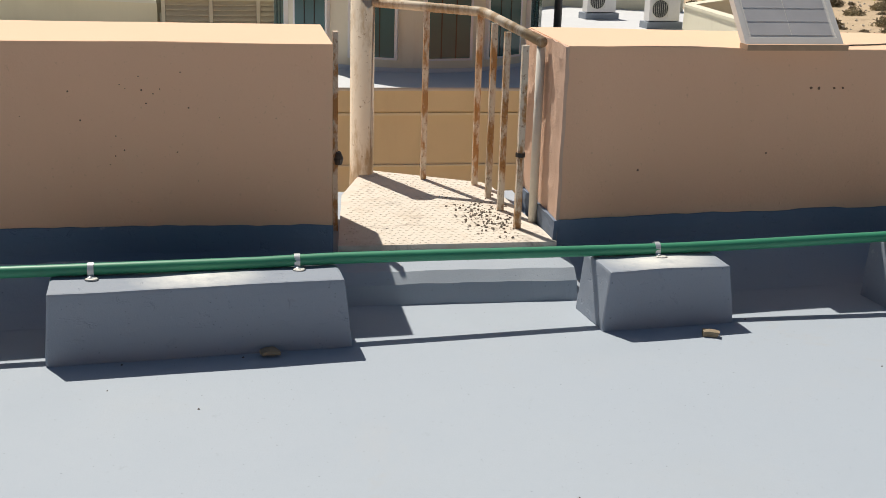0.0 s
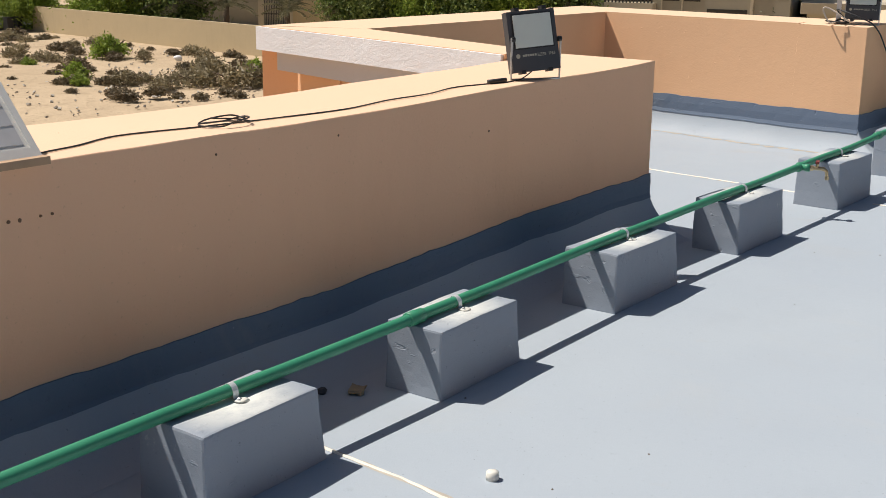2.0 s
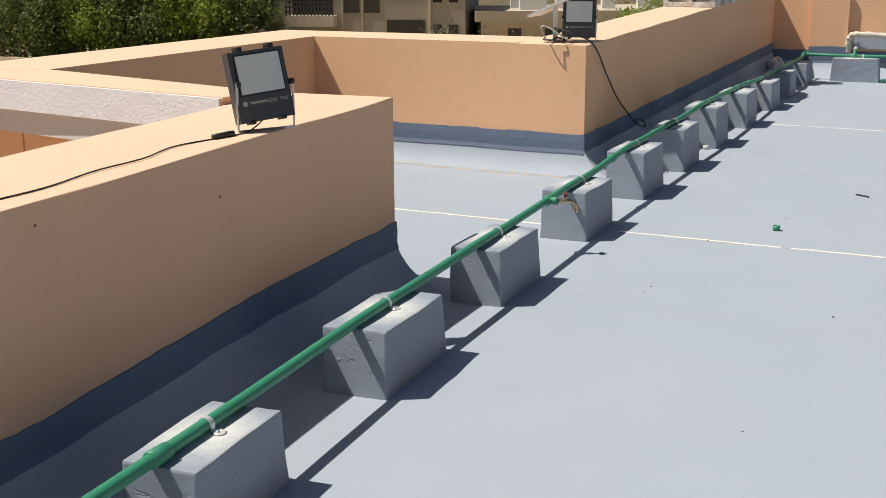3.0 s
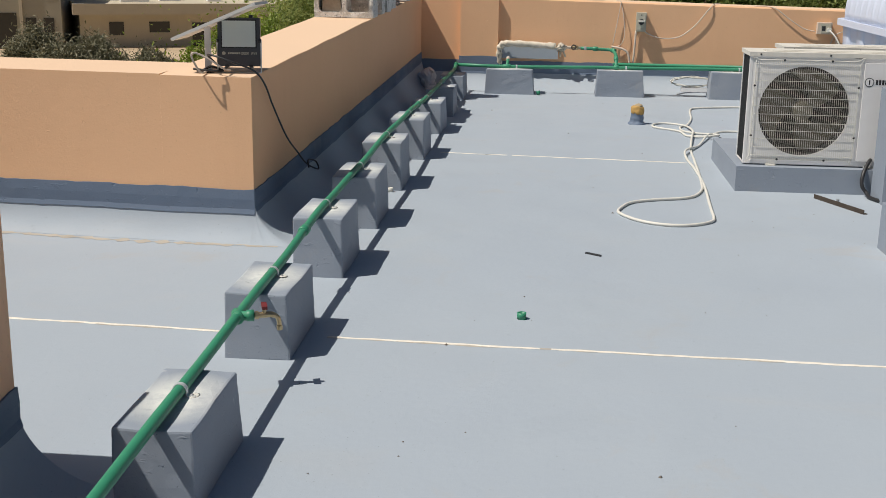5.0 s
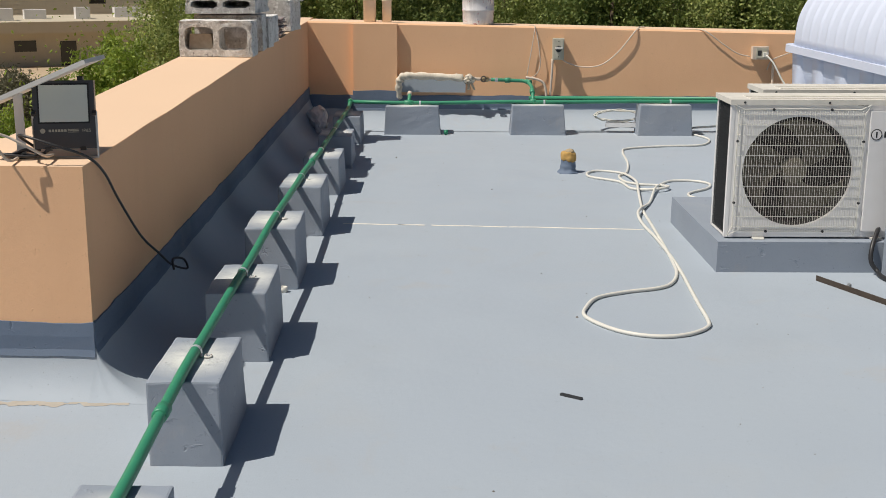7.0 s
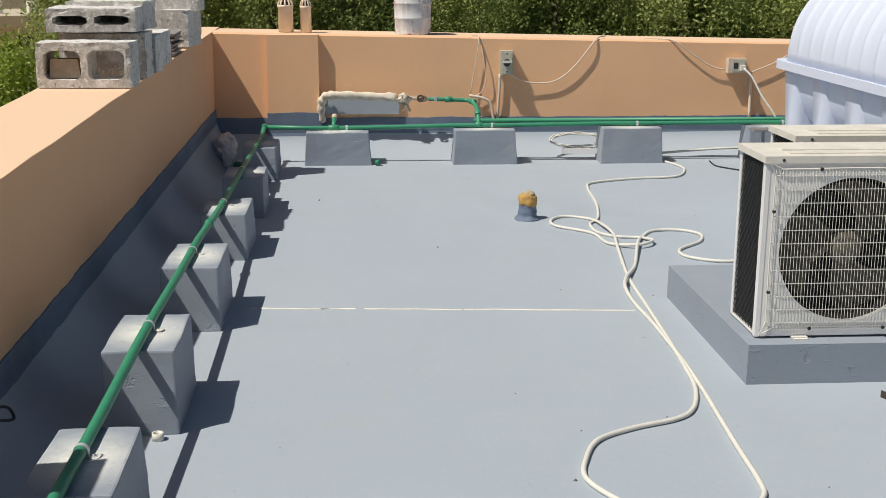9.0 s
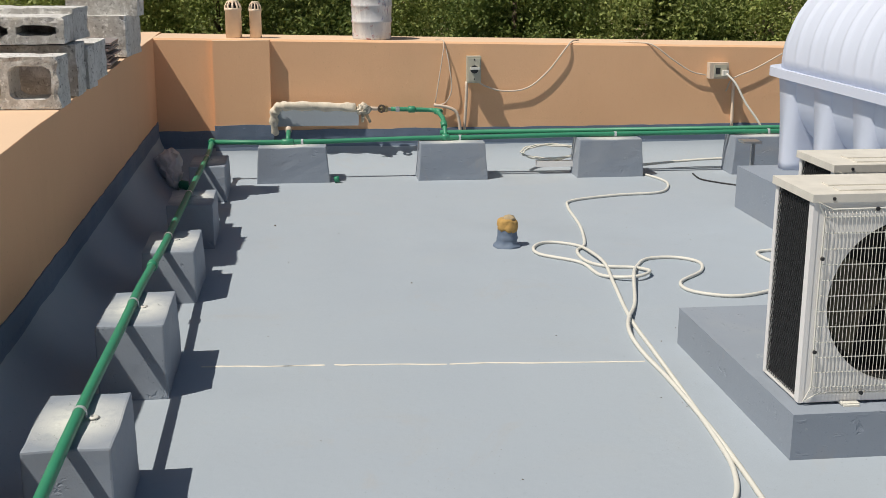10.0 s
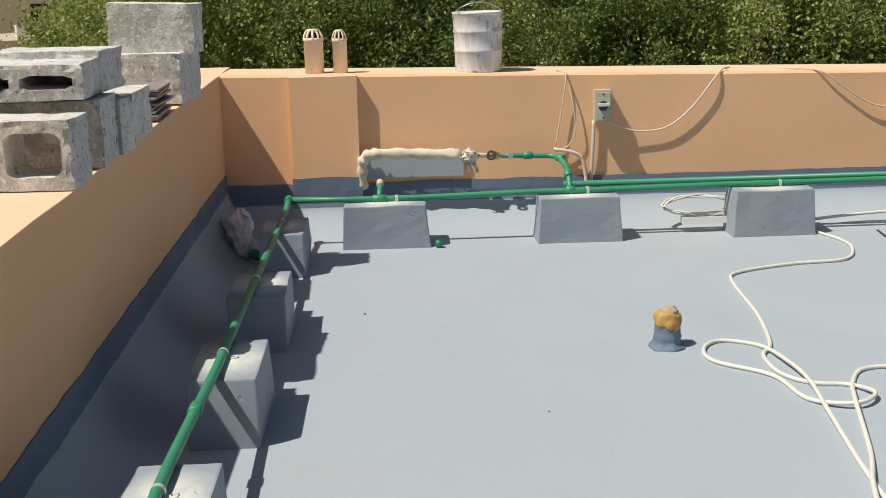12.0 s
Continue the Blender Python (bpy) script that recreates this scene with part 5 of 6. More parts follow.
for k in range(260):
    x, y = random.uniform(-1.5, 12.5), random.uniform(-1.0, 3.0)
    r = random.uniform(0.0012, 0.0035)
    if random.random() < 0.08:
        r *= 2
    v = [gr.verts.new((x + r * math.cos(a) * random.uniform(0.7, 1.3), y + r * math.sin(a) * random.uniform(0.7, 1.3), 0.0)) for a in (0, 1.6, 3.1, 4.7)]
    t = gr.verts.new((x, y, r * 1.1))
    for i in range(4):
        gr.faces.new((v[i], v[(i + 1) % 4], t))
tagged(part("grit", gr, RUBBLE), "scattered dark grit and crumbs on the grey floor", "grit", "", "stuff")
bagm = lathe([(0.012, 0), (0.045, 0.03), (0.07, 0.10), (0.065, 0.18), (0.05, 0.26), (0.03, 0.33), (0.018, 0.37)], 26)
bmesh.ops.subdivide_edges(bagm, edges=bagm.edges, cuts=1, use_grid_fill=True)
rough_up(bagm, 0.034, 18)
rough_up(bagm, 0.016, 55)
bag = tagged(part("plastic_bag", bagm, PLASTIC_BAG, None, "", True), "crumpled grey plastic bag lying against the cove", "plastic bag")
bag.matrix_basis = axis_pose((13.0, 3.42, 0.17), (-0.33, -0.09, -0.12))
bt = tagged(part("bottle", lathe([(0.02, 0), (0.026, 0.01), (0.026, 0.06), (0.012, 0.08), (0.012, 0.10)], 14), GREEN_DARK, None, "", True), "dark green bottle neck beside the bag", "bottle")
bt.matrix_basis = axis_pose((12.68, 3.31, 0.045), (-0.5, -0.85, -0.12))


# ---- things on the parapet crowns ----
sp = thing("solar_module", "dusty solar panel leaning on the parapet crown", "solar panel", at=(2.105, 3.292, top_z(2.15)), turn=2)
SPT = Matrix.Rotation(radians(47), 4, "X")
SW, SL = 0.152, 0.49


def sp_part(name, bm, mt, parent=sp, label=""):
    bmesh.ops.transform(bm, matrix=SPT, verts=bm.verts)
    return part(name, bm, mt, parent, label)


frame_p = sp_part("backing", box((-SW + 0.006, 0.016, -0.012), (SW - 0.006, SL - 0.006, 0.006), 0.001), SOLARFRAME)
for a, b in (((-SW, 0.01, -0.014), (-SW + 0.016, SL, 0.010)), ((SW - 0.016, 0.01, -0.014), (SW, SL, 0.010)), ((-SW + 0.016, 0.01, -0.014), (SW - 0.016, 0.034, 0.010)), ((-SW + 0.016, SL - 0.02, -0.014), (SW - 0.016, SL, 0.010))):
    sp_part("rail", box(a, b, 0.002), SOLARFRAME, sp, "dusty aluminium frame")
for r in range(9):
    for c in range(2):
        x0 = -SW + 0.024 + c * (SW - 0.023)
        y0 = 0.046 + r * 0.0478
        cell = sp_part("cell", box((x0, y0, 0.0055), (x0 + SW - 0.026, y0 + 0.0415, 0.0075), 0), SOLARCELL)
part("batten", box((-SW - 0.004, -0.02, 0.0), (SW + 0.004, 0.03, 0.016), 0.003), WOOD, sp, "pale timber batten under the panel")
part("strut", sweep([(0.0, 0.32, 0.0), (0.0, 0.32, 0.33)], 0.008, 6), STEEL, sp)


def on_crown(x, y, up=0.0):
    """A place on the crown of the askew parapet, y counted as if its face lay at 3.437."""
    k = 3.437 - face_y(x)
    q = x - (x - 0.9) * k / 2.4
    return (q, y - k, top_z(q) + 0.003 + up)


cable("wire", "black cable trailing along the parapet crown", [on_crown(*p) for p in ((2.31, 3.440), (2.37, 3.500), (2.49, 3.530), (2.64, 3.580), (2.87, 3.550), (3.12, 3.530), (3.35, 3.510), (3.55, 3.530), (3.72, 3.520), (3.90, 3.550), (4.12, 3.500), (4.19, 3.490, 0.012), (4.24, 3.460, 0.06))], 0.0021, BLACK)
ck = []
for k in range(16):
    a = k * 0.95
    ck.append(on_crown(2.93 + (0.07 + 0.02 * math.sin(k)) * math.cos(a), 3.535 + (0.05 + 0.015 * math.cos(k * 1.9)) * math.sin(a), 0.002 + 0.014 * (0.5 + 0.5 * math.sin(k * 1.3))))
cable("wire", "tangled coil of black cable on the parapet crown", ck, 0.0021, BLACK, 5)
tagged(part("connector", sweep([on_crown(4.03, 3.525, 0.005), on_crown(4.10, 3.506, 0.006)], 0.008, 8), BLACK, None, "", True), "black inline cable connector", "connector")


def floodlight(at, turn, lean, roll=0.0):
    t = thing("floodlight", "black solar floodlight with a frosted lens on the parapet", "floodlight", "floodlights", at=at, turn=turn)
    L = Matrix.Translation((0, 0, 0.03)) @ Matrix.Rotation(radians(roll), 4, "Y") @ Matrix.Rotation(radians(lean), 4, "X")

    def q(name, bm, mt, parent=t, label="", smooth=False):
        bmesh.ops.transform(bm, matrix=L, verts=bm.verts)
        return part(name, bm, mt, parent, label, smooth)

    hs = q("housing", box((-0.088, -0.014, 0.0), (0.088, 0.02, 0.2), 0.007, 3), FLOOD)
    q("bezel", box((-0.074, -0.017, 0.074), (0.074, -0.012, 0.192), 0.004), BLACK, hs)
    q("lens", box((-0.069, -0.020, 0.079), (0.069, -0.0145, 0.187), 0.006, 3), LENS, hs, "frosted glass lens")
    q("badge", lathe([(0.0075, 0), (0.0075, 0.001)], 14, None, axis_pose((-0.063, -0.0142, 0.053), (0, -1, 0))), BOXGREY, hs)
    for k in range(6):
        q("badge", box((-0.046 + 0.0088 * k, -0.0148, 0.050), (-0.0395 + 0.0088 * k, -0.0138, 0.057), 0), BOXGREY, hs, "grey bar of a nameplate")
    for k in range(3):
        q("badge", box((0.008, -0.0148, 0.048 + 0.004 * k), (0.040, -0.0138, 0.0495 + 0.004 * k), 0), BOXGREY, hs)
    tc = bpy.data.curves.new("rating", "FONT")
    tc.body, tc.size, tc.extrude, tc.align_x = "IP65", 0.0145, 0.0003, "CENTER"
    to = bpy.data.objects.new("rating", tc)
    scene.collection.objects.link(to)
    bpy.context.view_layer.update()
    me = bpy.data.meshes.new_from_object(to)
    bpy.data.objects.remove(to)
    tb_ = bmesh.new()
    tb_.from_mesh(me)
    bmesh.ops.transform(tb_, matrix=Matrix.Translation((0.062, -0.0146, 0.048)) @ Matrix.Rotation(radians(90), 4, "X"), verts=tb_.verts)
    q("rating_mark", tb_, BOXGREY, hs, "printed IP65 rating")
    for k in range(5):
        q("fin", box((-0.07, 0.02, 0.03 + 0.034 * k), (0.07, 0.034, 0.036 + 0.034 * k), 0.001), CHARCOAL, hs)
    for x in (-0.05, 0.05):
        q("lug", box((x - 0.008, -0.018, 0.2), (x + 0.008, 0.012, 0.212), 0.002), BLACK, hs)
        q("lug", box((x - 0.008, -0.018, -0.006), (x + 0.008, 0.012, 0.006), 0.002), BLACK, hs)
    part("bracket", sweep([(-0.09, 0.0, 0.14), (-0.09, 0.0, 0.004), (0.09, 0.0, 0.004), (0.09, 0.0, 0.14)], 0.0045, 6), STEEL, t, "steel bracket")
    for s in (-1, 1):
        part("pivot", lathe([(0.009, 0), (0.009, 0.012)], 8, None, axis_pose((s * 0.08, 0.0, 0.135), (s, 0, 0))), BLACK, t)
    return t


floodlight((4.205, 3.462, top_z(4.2)), -28, -11, -4.5)
floodlight((7.455, 3.585, 0.686), -80, -7)
stand = thing("solar_lamp_panel", "small grey solar panel on a white stand", "solar panel", at=(7.475, 3.725, 0.686))
part("pole", box((-0.004, -0.013, 0.0), (0.004, 0.013, 0.2), 0.002), WHITE, stand)
part("base", lathe([(0.035, 0), (0.033, 0.006), (0.012, 0.012)], 14), BLACK, stand, "", True)
pm = pose(0.02, -0.05, 0.215, 0, 0, 0) @ Matrix.Rotation(radians(-23), 4, "X")
pl = box((-0.105, -0.195, -0.006), (0.105, 0.195, 0.006), 0.002)
bmesh.ops.transform(pl, matrix=pm, verts=pl.verts)
part("panel", pl, SOLARFRAME, stand)
pl = box((-0.098, -0.187, 0.0055), (0.098, 0.187, 0.0075), 0)
bmesh.ops.transform(pl, matrix=pm, verts=pl.verts)
part("cells", pl, SOLARCELL, stand)
cable("wire", "thick black cable drooping from the floodlight to the shaded floor", [(7.50, 3.68, 0.684 + 0.02), (7.36, 3.69, 0.684 + 0.085), (7.33, 3.58, 0.684 + 0.06), (7.37, 3.50, 0.705), (7.48, 3.485, 0.64), (7.62, 3.485, 0.53), (7.85, 3.48, 0.36), (8.05, 3.47, 0.25), (8.15, 3.46, 0.19), (8.22, 3.44, 0.155), (8.27, 3.42, 0.14), (8.25, 3.43, 0.18), (8.17, 3.45, 0.20), (8.13, 3.44, 0.17)], 0.0042, BLACK)
cable("wire", "loop of grey cable by the lamp stand", [(7.46, 3.72, 0.684 + 0.01), (7.33, 3.715, 0.70), (7.285, 3.735, 0.76), (7.285, 3.73, 0.782), (7.30, 3.70, 0.772), (7.31, 3.655, 0.745), (7.36, 3.62, 0.71), (7.44, 3.62, 0.70)], 0.0042, CONDUIT)
cable("wire", "tangled black leads at the lamp stand", [(7.47, 3.66, 0.684 + 0.01), (7.44, 3.70, 0.684 + 0.03), (7.48, 3.75, 0.684 + 0.01), (7.42, 3.77, 0.684 + 0.02), (7.43, 3.67, 0.684 + 0.012), (7.50, 3.64, 0.684 + 0.03)], 0.005, BLACK)


# stacked concrete blocks
def hollow_block(at, size, turn=0.0, tilt=0.0, holes="x", lab="weathered hollow concrete block on the parapet", deep=None, seed=0.0):
    """A block, size (along x, along y, height); its hollows open along x, or none."""
    t = thing("concrete_block", lab, "concrete block", "stacked blocks", at=at, turn=turn)
    t.matrix_basis = pose(*at, tilt, 0, turn)
    sx, sy, sz = size
    bm = bmesh.new()
    if holes:
        wy, wz = 0.03 if sy > 0.2 else 0.02, min(0.035, sz * 0.3)
        half = sy / 2 - 1.5 * wy
        steps = lambda a, b, k: [a + (b - a) * q / k for q in range(k)]
        ys = steps(0, wy, 3) + steps(wy, wy + half, 6) + steps(wy + half, 2 * wy + half, 3) + steps(2 * wy + half, sy - wy, 6) + steps(sy - wy, sy, 3) + [sy]
        zs = steps(0, wz, 3) + steps(wz, sz - wz, 6) + steps(sz - wz, sz, 3) + [sz]
        open_y = set(range(3, 9)) | set(range(12, 18))
        solid = {(p, q) for p in range(21) for q in range(12) if not (p in open_y and 3 <= q < 9)}
        layers = 8
        vs = {}

        def at_node(p, q, k):
            if (p, q, k) not in vs:
                y, z = ys[p], zs[q]
                # rounded corners of the hollows
                if p in (3, 9, 12, 18) and q in (3, 9):
                    y += 0.011 if p in (3, 12) else -0.011
                    z += 0.22 * wz if q == 3 else -0.22 * wz
                vs[(p, q, k)] = bm.verts.new((sx * k / layers, y, z))
            return vs[(p, q, k)]

        for p, q in solid:
            ring = ((p, q), (p + 1, q), (p + 1, q + 1), (p, q + 1))
            bm.faces.new([at_node(*c, 0) for c in ring[::-1]])
            bm.faces.new([at_node(*c, layers) for c in ring])
            for (c, d), nb_ in zip(zip(ring, ring[1:] + ring[:1]), ((p, q - 1), (p + 1, q), (p, q + 1), (p - 1, q))):
                if nb_ not in solid:
                    for k in range(layers):
                        bm.faces.new((at_node(*c, k), at_node(*d, k), at_node(*d, k + 1), at_node(*c, k + 1)))
    else:
        add_box(bm, (0, 0, 0), (sx, sy, sz))
        bmesh.ops.subdivide_edges(bm, edges=bm.edges, cuts=11, use_grid_fill=True)
    bmesh.ops.recalc_face_normals(bm, faces=bm.faces)
    bmesh.ops.transform(bm, matrix=Matrix.Translation((0, -sy, 0)), verts=bm.verts)
    rough_up(bm, 0.003, 9, seed)
    rough_up(bm, 0.0022, 60, seed)
    # knocked corners and crumbled edges
    for v in bm.verts:
        near = sum((abs(v.co.x) < 0.02 or abs(v.co.x - sx) < 0.02, abs(v.co.y) < 0.02 or abs(v.co.y + sy) < 0.02, abs(v.co.z) < 0.02 or abs(v.co.z - sz) < 0.02))
        bite = noise.noise(v.co * 21 + Vector((seed * 3, 0, 5)))
        if near >= 2 and bite > 0.1 and v.co.z > 0.03:
            v.co = v.co.lerp(Vector((sx / 2, -sy / 2, sz / 2)), 0.09 * bite * (near - 1))
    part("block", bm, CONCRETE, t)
    if holes == "rubble":
        part("rubble", rough_up(box((0.03, -sy * 0.44, wz), (sx, -0.05, sz * 0.62), 0.02), 0.03, 18, seed), MORTAR, t, "mortar rubble filling the hollow")
    return t


def crown(x):
    return top_z(x) + 0.002


hollow_block((10.49, 3.893, crown(10.55)), (0.195, 0.40, 0.193), 0, 0, "rubble", "hollow concrete block with a mortar filled cell", seed=1)
hollow_block((10.80, 3.87, crown(10.85)), (0.19, 0.385, 0.205), 2, 0, "", "rough concrete block with a broken face", seed=2)
hollow_block((11.0, 3.875, crown(11.05)), (0.05, 0.38, 0.20), 0, 0, "", "thin upright concrete slab", seed=3)
hollow_block((11.06, 3.88, crown(11.1)), (0.15, 0.40, 0.175), -3, 0, "", "broken concrete block on the parapet", seed=4)
hollow_block((10.72, 3.90, crown(10.8) + 0.215), (0.4, 0.39, 0.105), 3, 0, "x", "slotted concrete block laid across the stack", seed=5)
hollow_block((11.02, 3.88, crown(11.05) + 0.205), (0.25, 0.36, 0.13), -4, 0, "", "chipped concrete block at the back of the stack", seed=6)
hollow_block((11.29, 3.83, crown(11.4)), (0.30, 0.335, 0.165), 0, 0, "", "narrow upright concrete slab", seed=7)
hollow_block((12.24, 3.88, crown(12.5)), (0.36, 0.39, 0.21), -4, 0, "", "yellowish concrete block under another", seed=8)
hollow_block((12.30, 3.80, crown(12.5) + 0.214), (0.2, 0.36, 0.205), -2, 2, "", "smooth grey concrete block topping the pile", seed=9)
for k in range(9):
    o = part("tile", rough_up(box((0, 0, 0), (0.32, 0.2, 0.009), 0.001), 0.001, 20, k), TILE)
    o.matrix_basis = pose(11.76 + random.uniform(-0.012, 0.02), 3.51 + random.uniform(-0.012, 0.02), crown(11.95) + 0.0135 * k, 2.0, 0, random.uniform(-4, 4))
    tagged(o, "grey ceramic floor tile in a leaning stack", "tile", "stacked tiles")

# ---- landing of the spiral stair beyond the opening ----
stair = thing("spiral_stair", "rusting cream steel stair landing with a railing", "spiral stair")
DZ = 0.116
deck = prism([(0.80, 3.235), (1.42, 3.235), (1.37, 3.90), (1.35, 3.95), (0.97, 4.16), (0.86, 3.80)], DZ - 0.016, DZ, 0.002)
deck_ob = part("landing", deck, PLATE, stair, "sun bleached chequer plate landing")
tr = bmesh.new()
for r in range(34):
    for c in range(26):
        x = 0.81 + c * 0.024 + (0.012 if r % 2 else 0)
        y = 3.25 + r * 0.026
        left = 0.81 + max(0.0, (y - 3.3)) * 0.12 + max(0.0, y - 3.8) * 0.25
        if x > left + 0.015 and x < 1.345 and y < 4.14 - 0.52 * max(0.0, x - 0.98):
            s = 1 if (r + c) % 2 else -1
            add_box(tr, (-0.008, -0.0022, -0.002), (0.008, 0.0022, 0.0008), pose(x, y, DZ, 0, 0, 45 * s))
tagged(part("tread_pattern", tr, PLATE, deck_ob), kind="stuff")
part("column", lathe([(0.041, -7.0), (0.041, 0.735)], 24, None, Matrix.Translation((0.957, 4.115, 0))), WORN, stair, "worn cream steel column", True)
part("column_cap", lathe([(0.044, 0), (0.044, 0.01), (0.02, 0.016)], 20, None, Matrix.Translation((0.957, 4.115, 0.735))), RUSTY, stair)
for x, y, z in ((1.157, 4.01, 0.69), (1.318, 3.92, 0.686), (1.328, 3.745, 0.677), (1.333, 3.585, 0.668), (1.338, 3.38, 0.655)):
    part("baluster", box((x - 0.0092, y - 0.0092, 0.10), (x + 0.0092, y + 0.0092, z - 0.005), 0.002), RUSTY, stair)
part("handrail", sweep([(0.97, 4.11, 0.70), (1.157, 4.012, 0.694), (1.315, 3.925, 0.69), (1.33, 3.905, 0.689), (1.40, 3.43, 0.652)], 0.0155, 12), WORN, stair, "worn cream handrail", True)
part("newel", sweep([(1.402, 3.45, 0.10), (1.402, 3.45, 0.645)], 0.0135, 10), WHITE_DUSTY, stair, "", True)
part("clamp", lathe([(0.0145, 0), (0.0145, 0.012)], 8, None, Matrix.Translation((1.338, 3.38, 0.33))), BLACK, stair, "black tie round a baluster")
gp = thing("gate_post", "thin rusty flat bar post with a latch", "post", at=(0.811, 3.455, 0.10))
part("bar", box((-0.008, -0.012, 0), (0.006, 0.02, 0.575), 0.004), RUSTY, gp)
part("latch", rough_up(lathe([(0.010, 0), (0.014, 0.015), (0.008, 0.035)], 9, None, Matrix.Translation((0.008, -0.012, 0.20))), 0.004, 50), CHARCOAL, gp, "black latch")
db = bmesh.new()
for k in range(240):
    x, y = random.gauss(1.27, 0.05), random.gauss(3.50, 0.10)
    if x > 1.39 or y < 3.26 or y > 3.9 or x < 1.0:
        continue
    r = random.uniform(0.001, 0.0045)
    add_box(db, (-r, -r * 0.7, -r * 0.4), (r, r * 0.7, r * 0.4), pose(x, y, DZ + r * 0.3, random.uniform(0, 360), random.uniform(0, 360), 0))
tagged(part("debris", db, DIRT), "plaster crumbs and rubble on the landing", "debris", "", "stuff")

# ---- surroundings ----
GZ = -7.0
gm = bmesh.new()
rows = []
EDGE = [-3000, -600, -200] + [-100 + 4 * k for k in range(71)] + [300, 800, 3000]
for x in EDGE:
    row = []
    for y in EDGE:
        near = 1.0 if 25 < x < 57 and 35 < y < 95 else 0.0
        row.append(gm.verts.new((x, y, GZ + near * 0.35 * noise.noise(Vector((x * 0.11, y * 0.11, 0))))))
    rows.append(row)
for a, b in zip(rows, rows[1:]):
    for k in range(len(EDGE) - 1):
        gm.faces.new((a[k], b[k], b[k + 1], a[k + 1]))
structure(part("ground", gm, SAND, None, "", True), "bare desert sand plot with tracks and scrub", "ground")
structure(part("road", box((-200, 101, GZ - 0.2), (300, 110, GZ + 0.30), 0), ASPHALT), "grey asphalt road past the sand plot", "road")
structure(part("pavement", box((-200, 110, GZ - 0.2), (300, 112.5, GZ + 0.42), 0.03), VILLA_PALE), "pale kerbed pavement beyond the road", "pavement")


def slab_wall(name, p, q, z0, z1, thick, mat, label, cat="wall"):
    d = (Vector(q) - Vector(p)).normalized()
    n = Vector((-d.y, d.x)) * thick / 2
    P, Q = Vector(p), Vector(q)
    o = part(name, prism([tuple(P - n), tuple(Q - n), tuple(Q + n), tuple(P + n)], z0, z1, 0.02), mat)
    return structure(o, label, cat)


slab_wall("wall_boundary_1", (60.6, 98.5), (58.0, 50.0), GZ - 0.3, GZ + 2.2, 0.25, TANWALL, "tan rendered boundary wall round the sand plot", "boundary wall")
slab_wall("wall_boundary_2", (60.6, 98.5), (115, 99.5), GZ - 0.3, GZ + 2.2, 0.25, TANWALL, "tan rendered boundary wall along the road", "boundary wall")

# neighbouring building below the stair
RZN = -2.0
nb = thing("neighbour_house", "cream rendered house with a curved window bay and flat roof", "house")
EY = 19.1


def grown(pts, g):
    """The outline moved out by g from its middle."""
    mx, my = sum(p[0] for p in pts) / len(pts), sum(p[1] for p in pts) / len(pts)
    return [(x + math.copysign(g, x - mx), y + math.copysign(g, y - my)) for x, y in pts]


outline = [(-9, EY), (11.5, EY), (11.75, 27.9), (14.0, 30.2), (13.0, 36), (-9, 36)]
part("wall", prism(outline, GZ, RZN - 0.34, 0.02), CREAM, nb)
part("cornice", prism(grown(outline, 0.06), RZN - 0.37, RZN - 0.02, 0.03), CREAM, nb, "cream cornice band")
part("string_course", box((-9.04, EY - 0.04, RZN - 1.30), (11.5, EY + 0.05, RZN - 1.27), 0.005), CREAM_PALE, nb)
part("string_course", box((-9.04, EY - 0.04, RZN - 0.44), (11.5, EY + 0.05, RZN - 0.40), 0.005), CREAM_PALE, nb)
part("coping", prism(grown(outline, 0.1), RZN - 0.022, RZN + 0.02, 0.01), ROOFWHITE, nb, "white roof edge")
part("roof", prism(grown(outline, -0.1), RZN + 0.015, RZN + 0.03, 0), ROOFWHITE, nb, "pale grey roof screed")
for k in range(5):
    part("ground_window", box((-3 + 3.2 * k, EY - 0.03, -5.6), (-1.6 + 3.2 * k, EY + 0.04, -4.0), 0.01), GLASSDARK, nb)
CX, CY, CRD = 3.90, 23.2, 2.52
ring = [(CX + CRD * math.cos(radians(a)), CY + CRD * math.sin(radians(a))) for a in range(180, 361, 4)] + [(6.2, 34.8), (1.6, 34.8)]
part("bay_wall", prism(ring, RZN + 0.02, RZN + 3.6), CREAM_PALE, nb, "pale cream curved bay wall")
part("bay_roof", prism([(CX + (x - CX) * 1.05, CY + (y - CY) * 1.05) for x, y in ring], RZN + 3.6, RZN + 3.85, 0.03), CREAM_PALE, nb)
part("bay_plinth", prism([(CX + (x - CX) * 1.012, CY + (y - CY) * 1.012) for x, y in ring], RZN + 0.02, RZN + 0.10, 0.01), ROOFWHITE, nb)
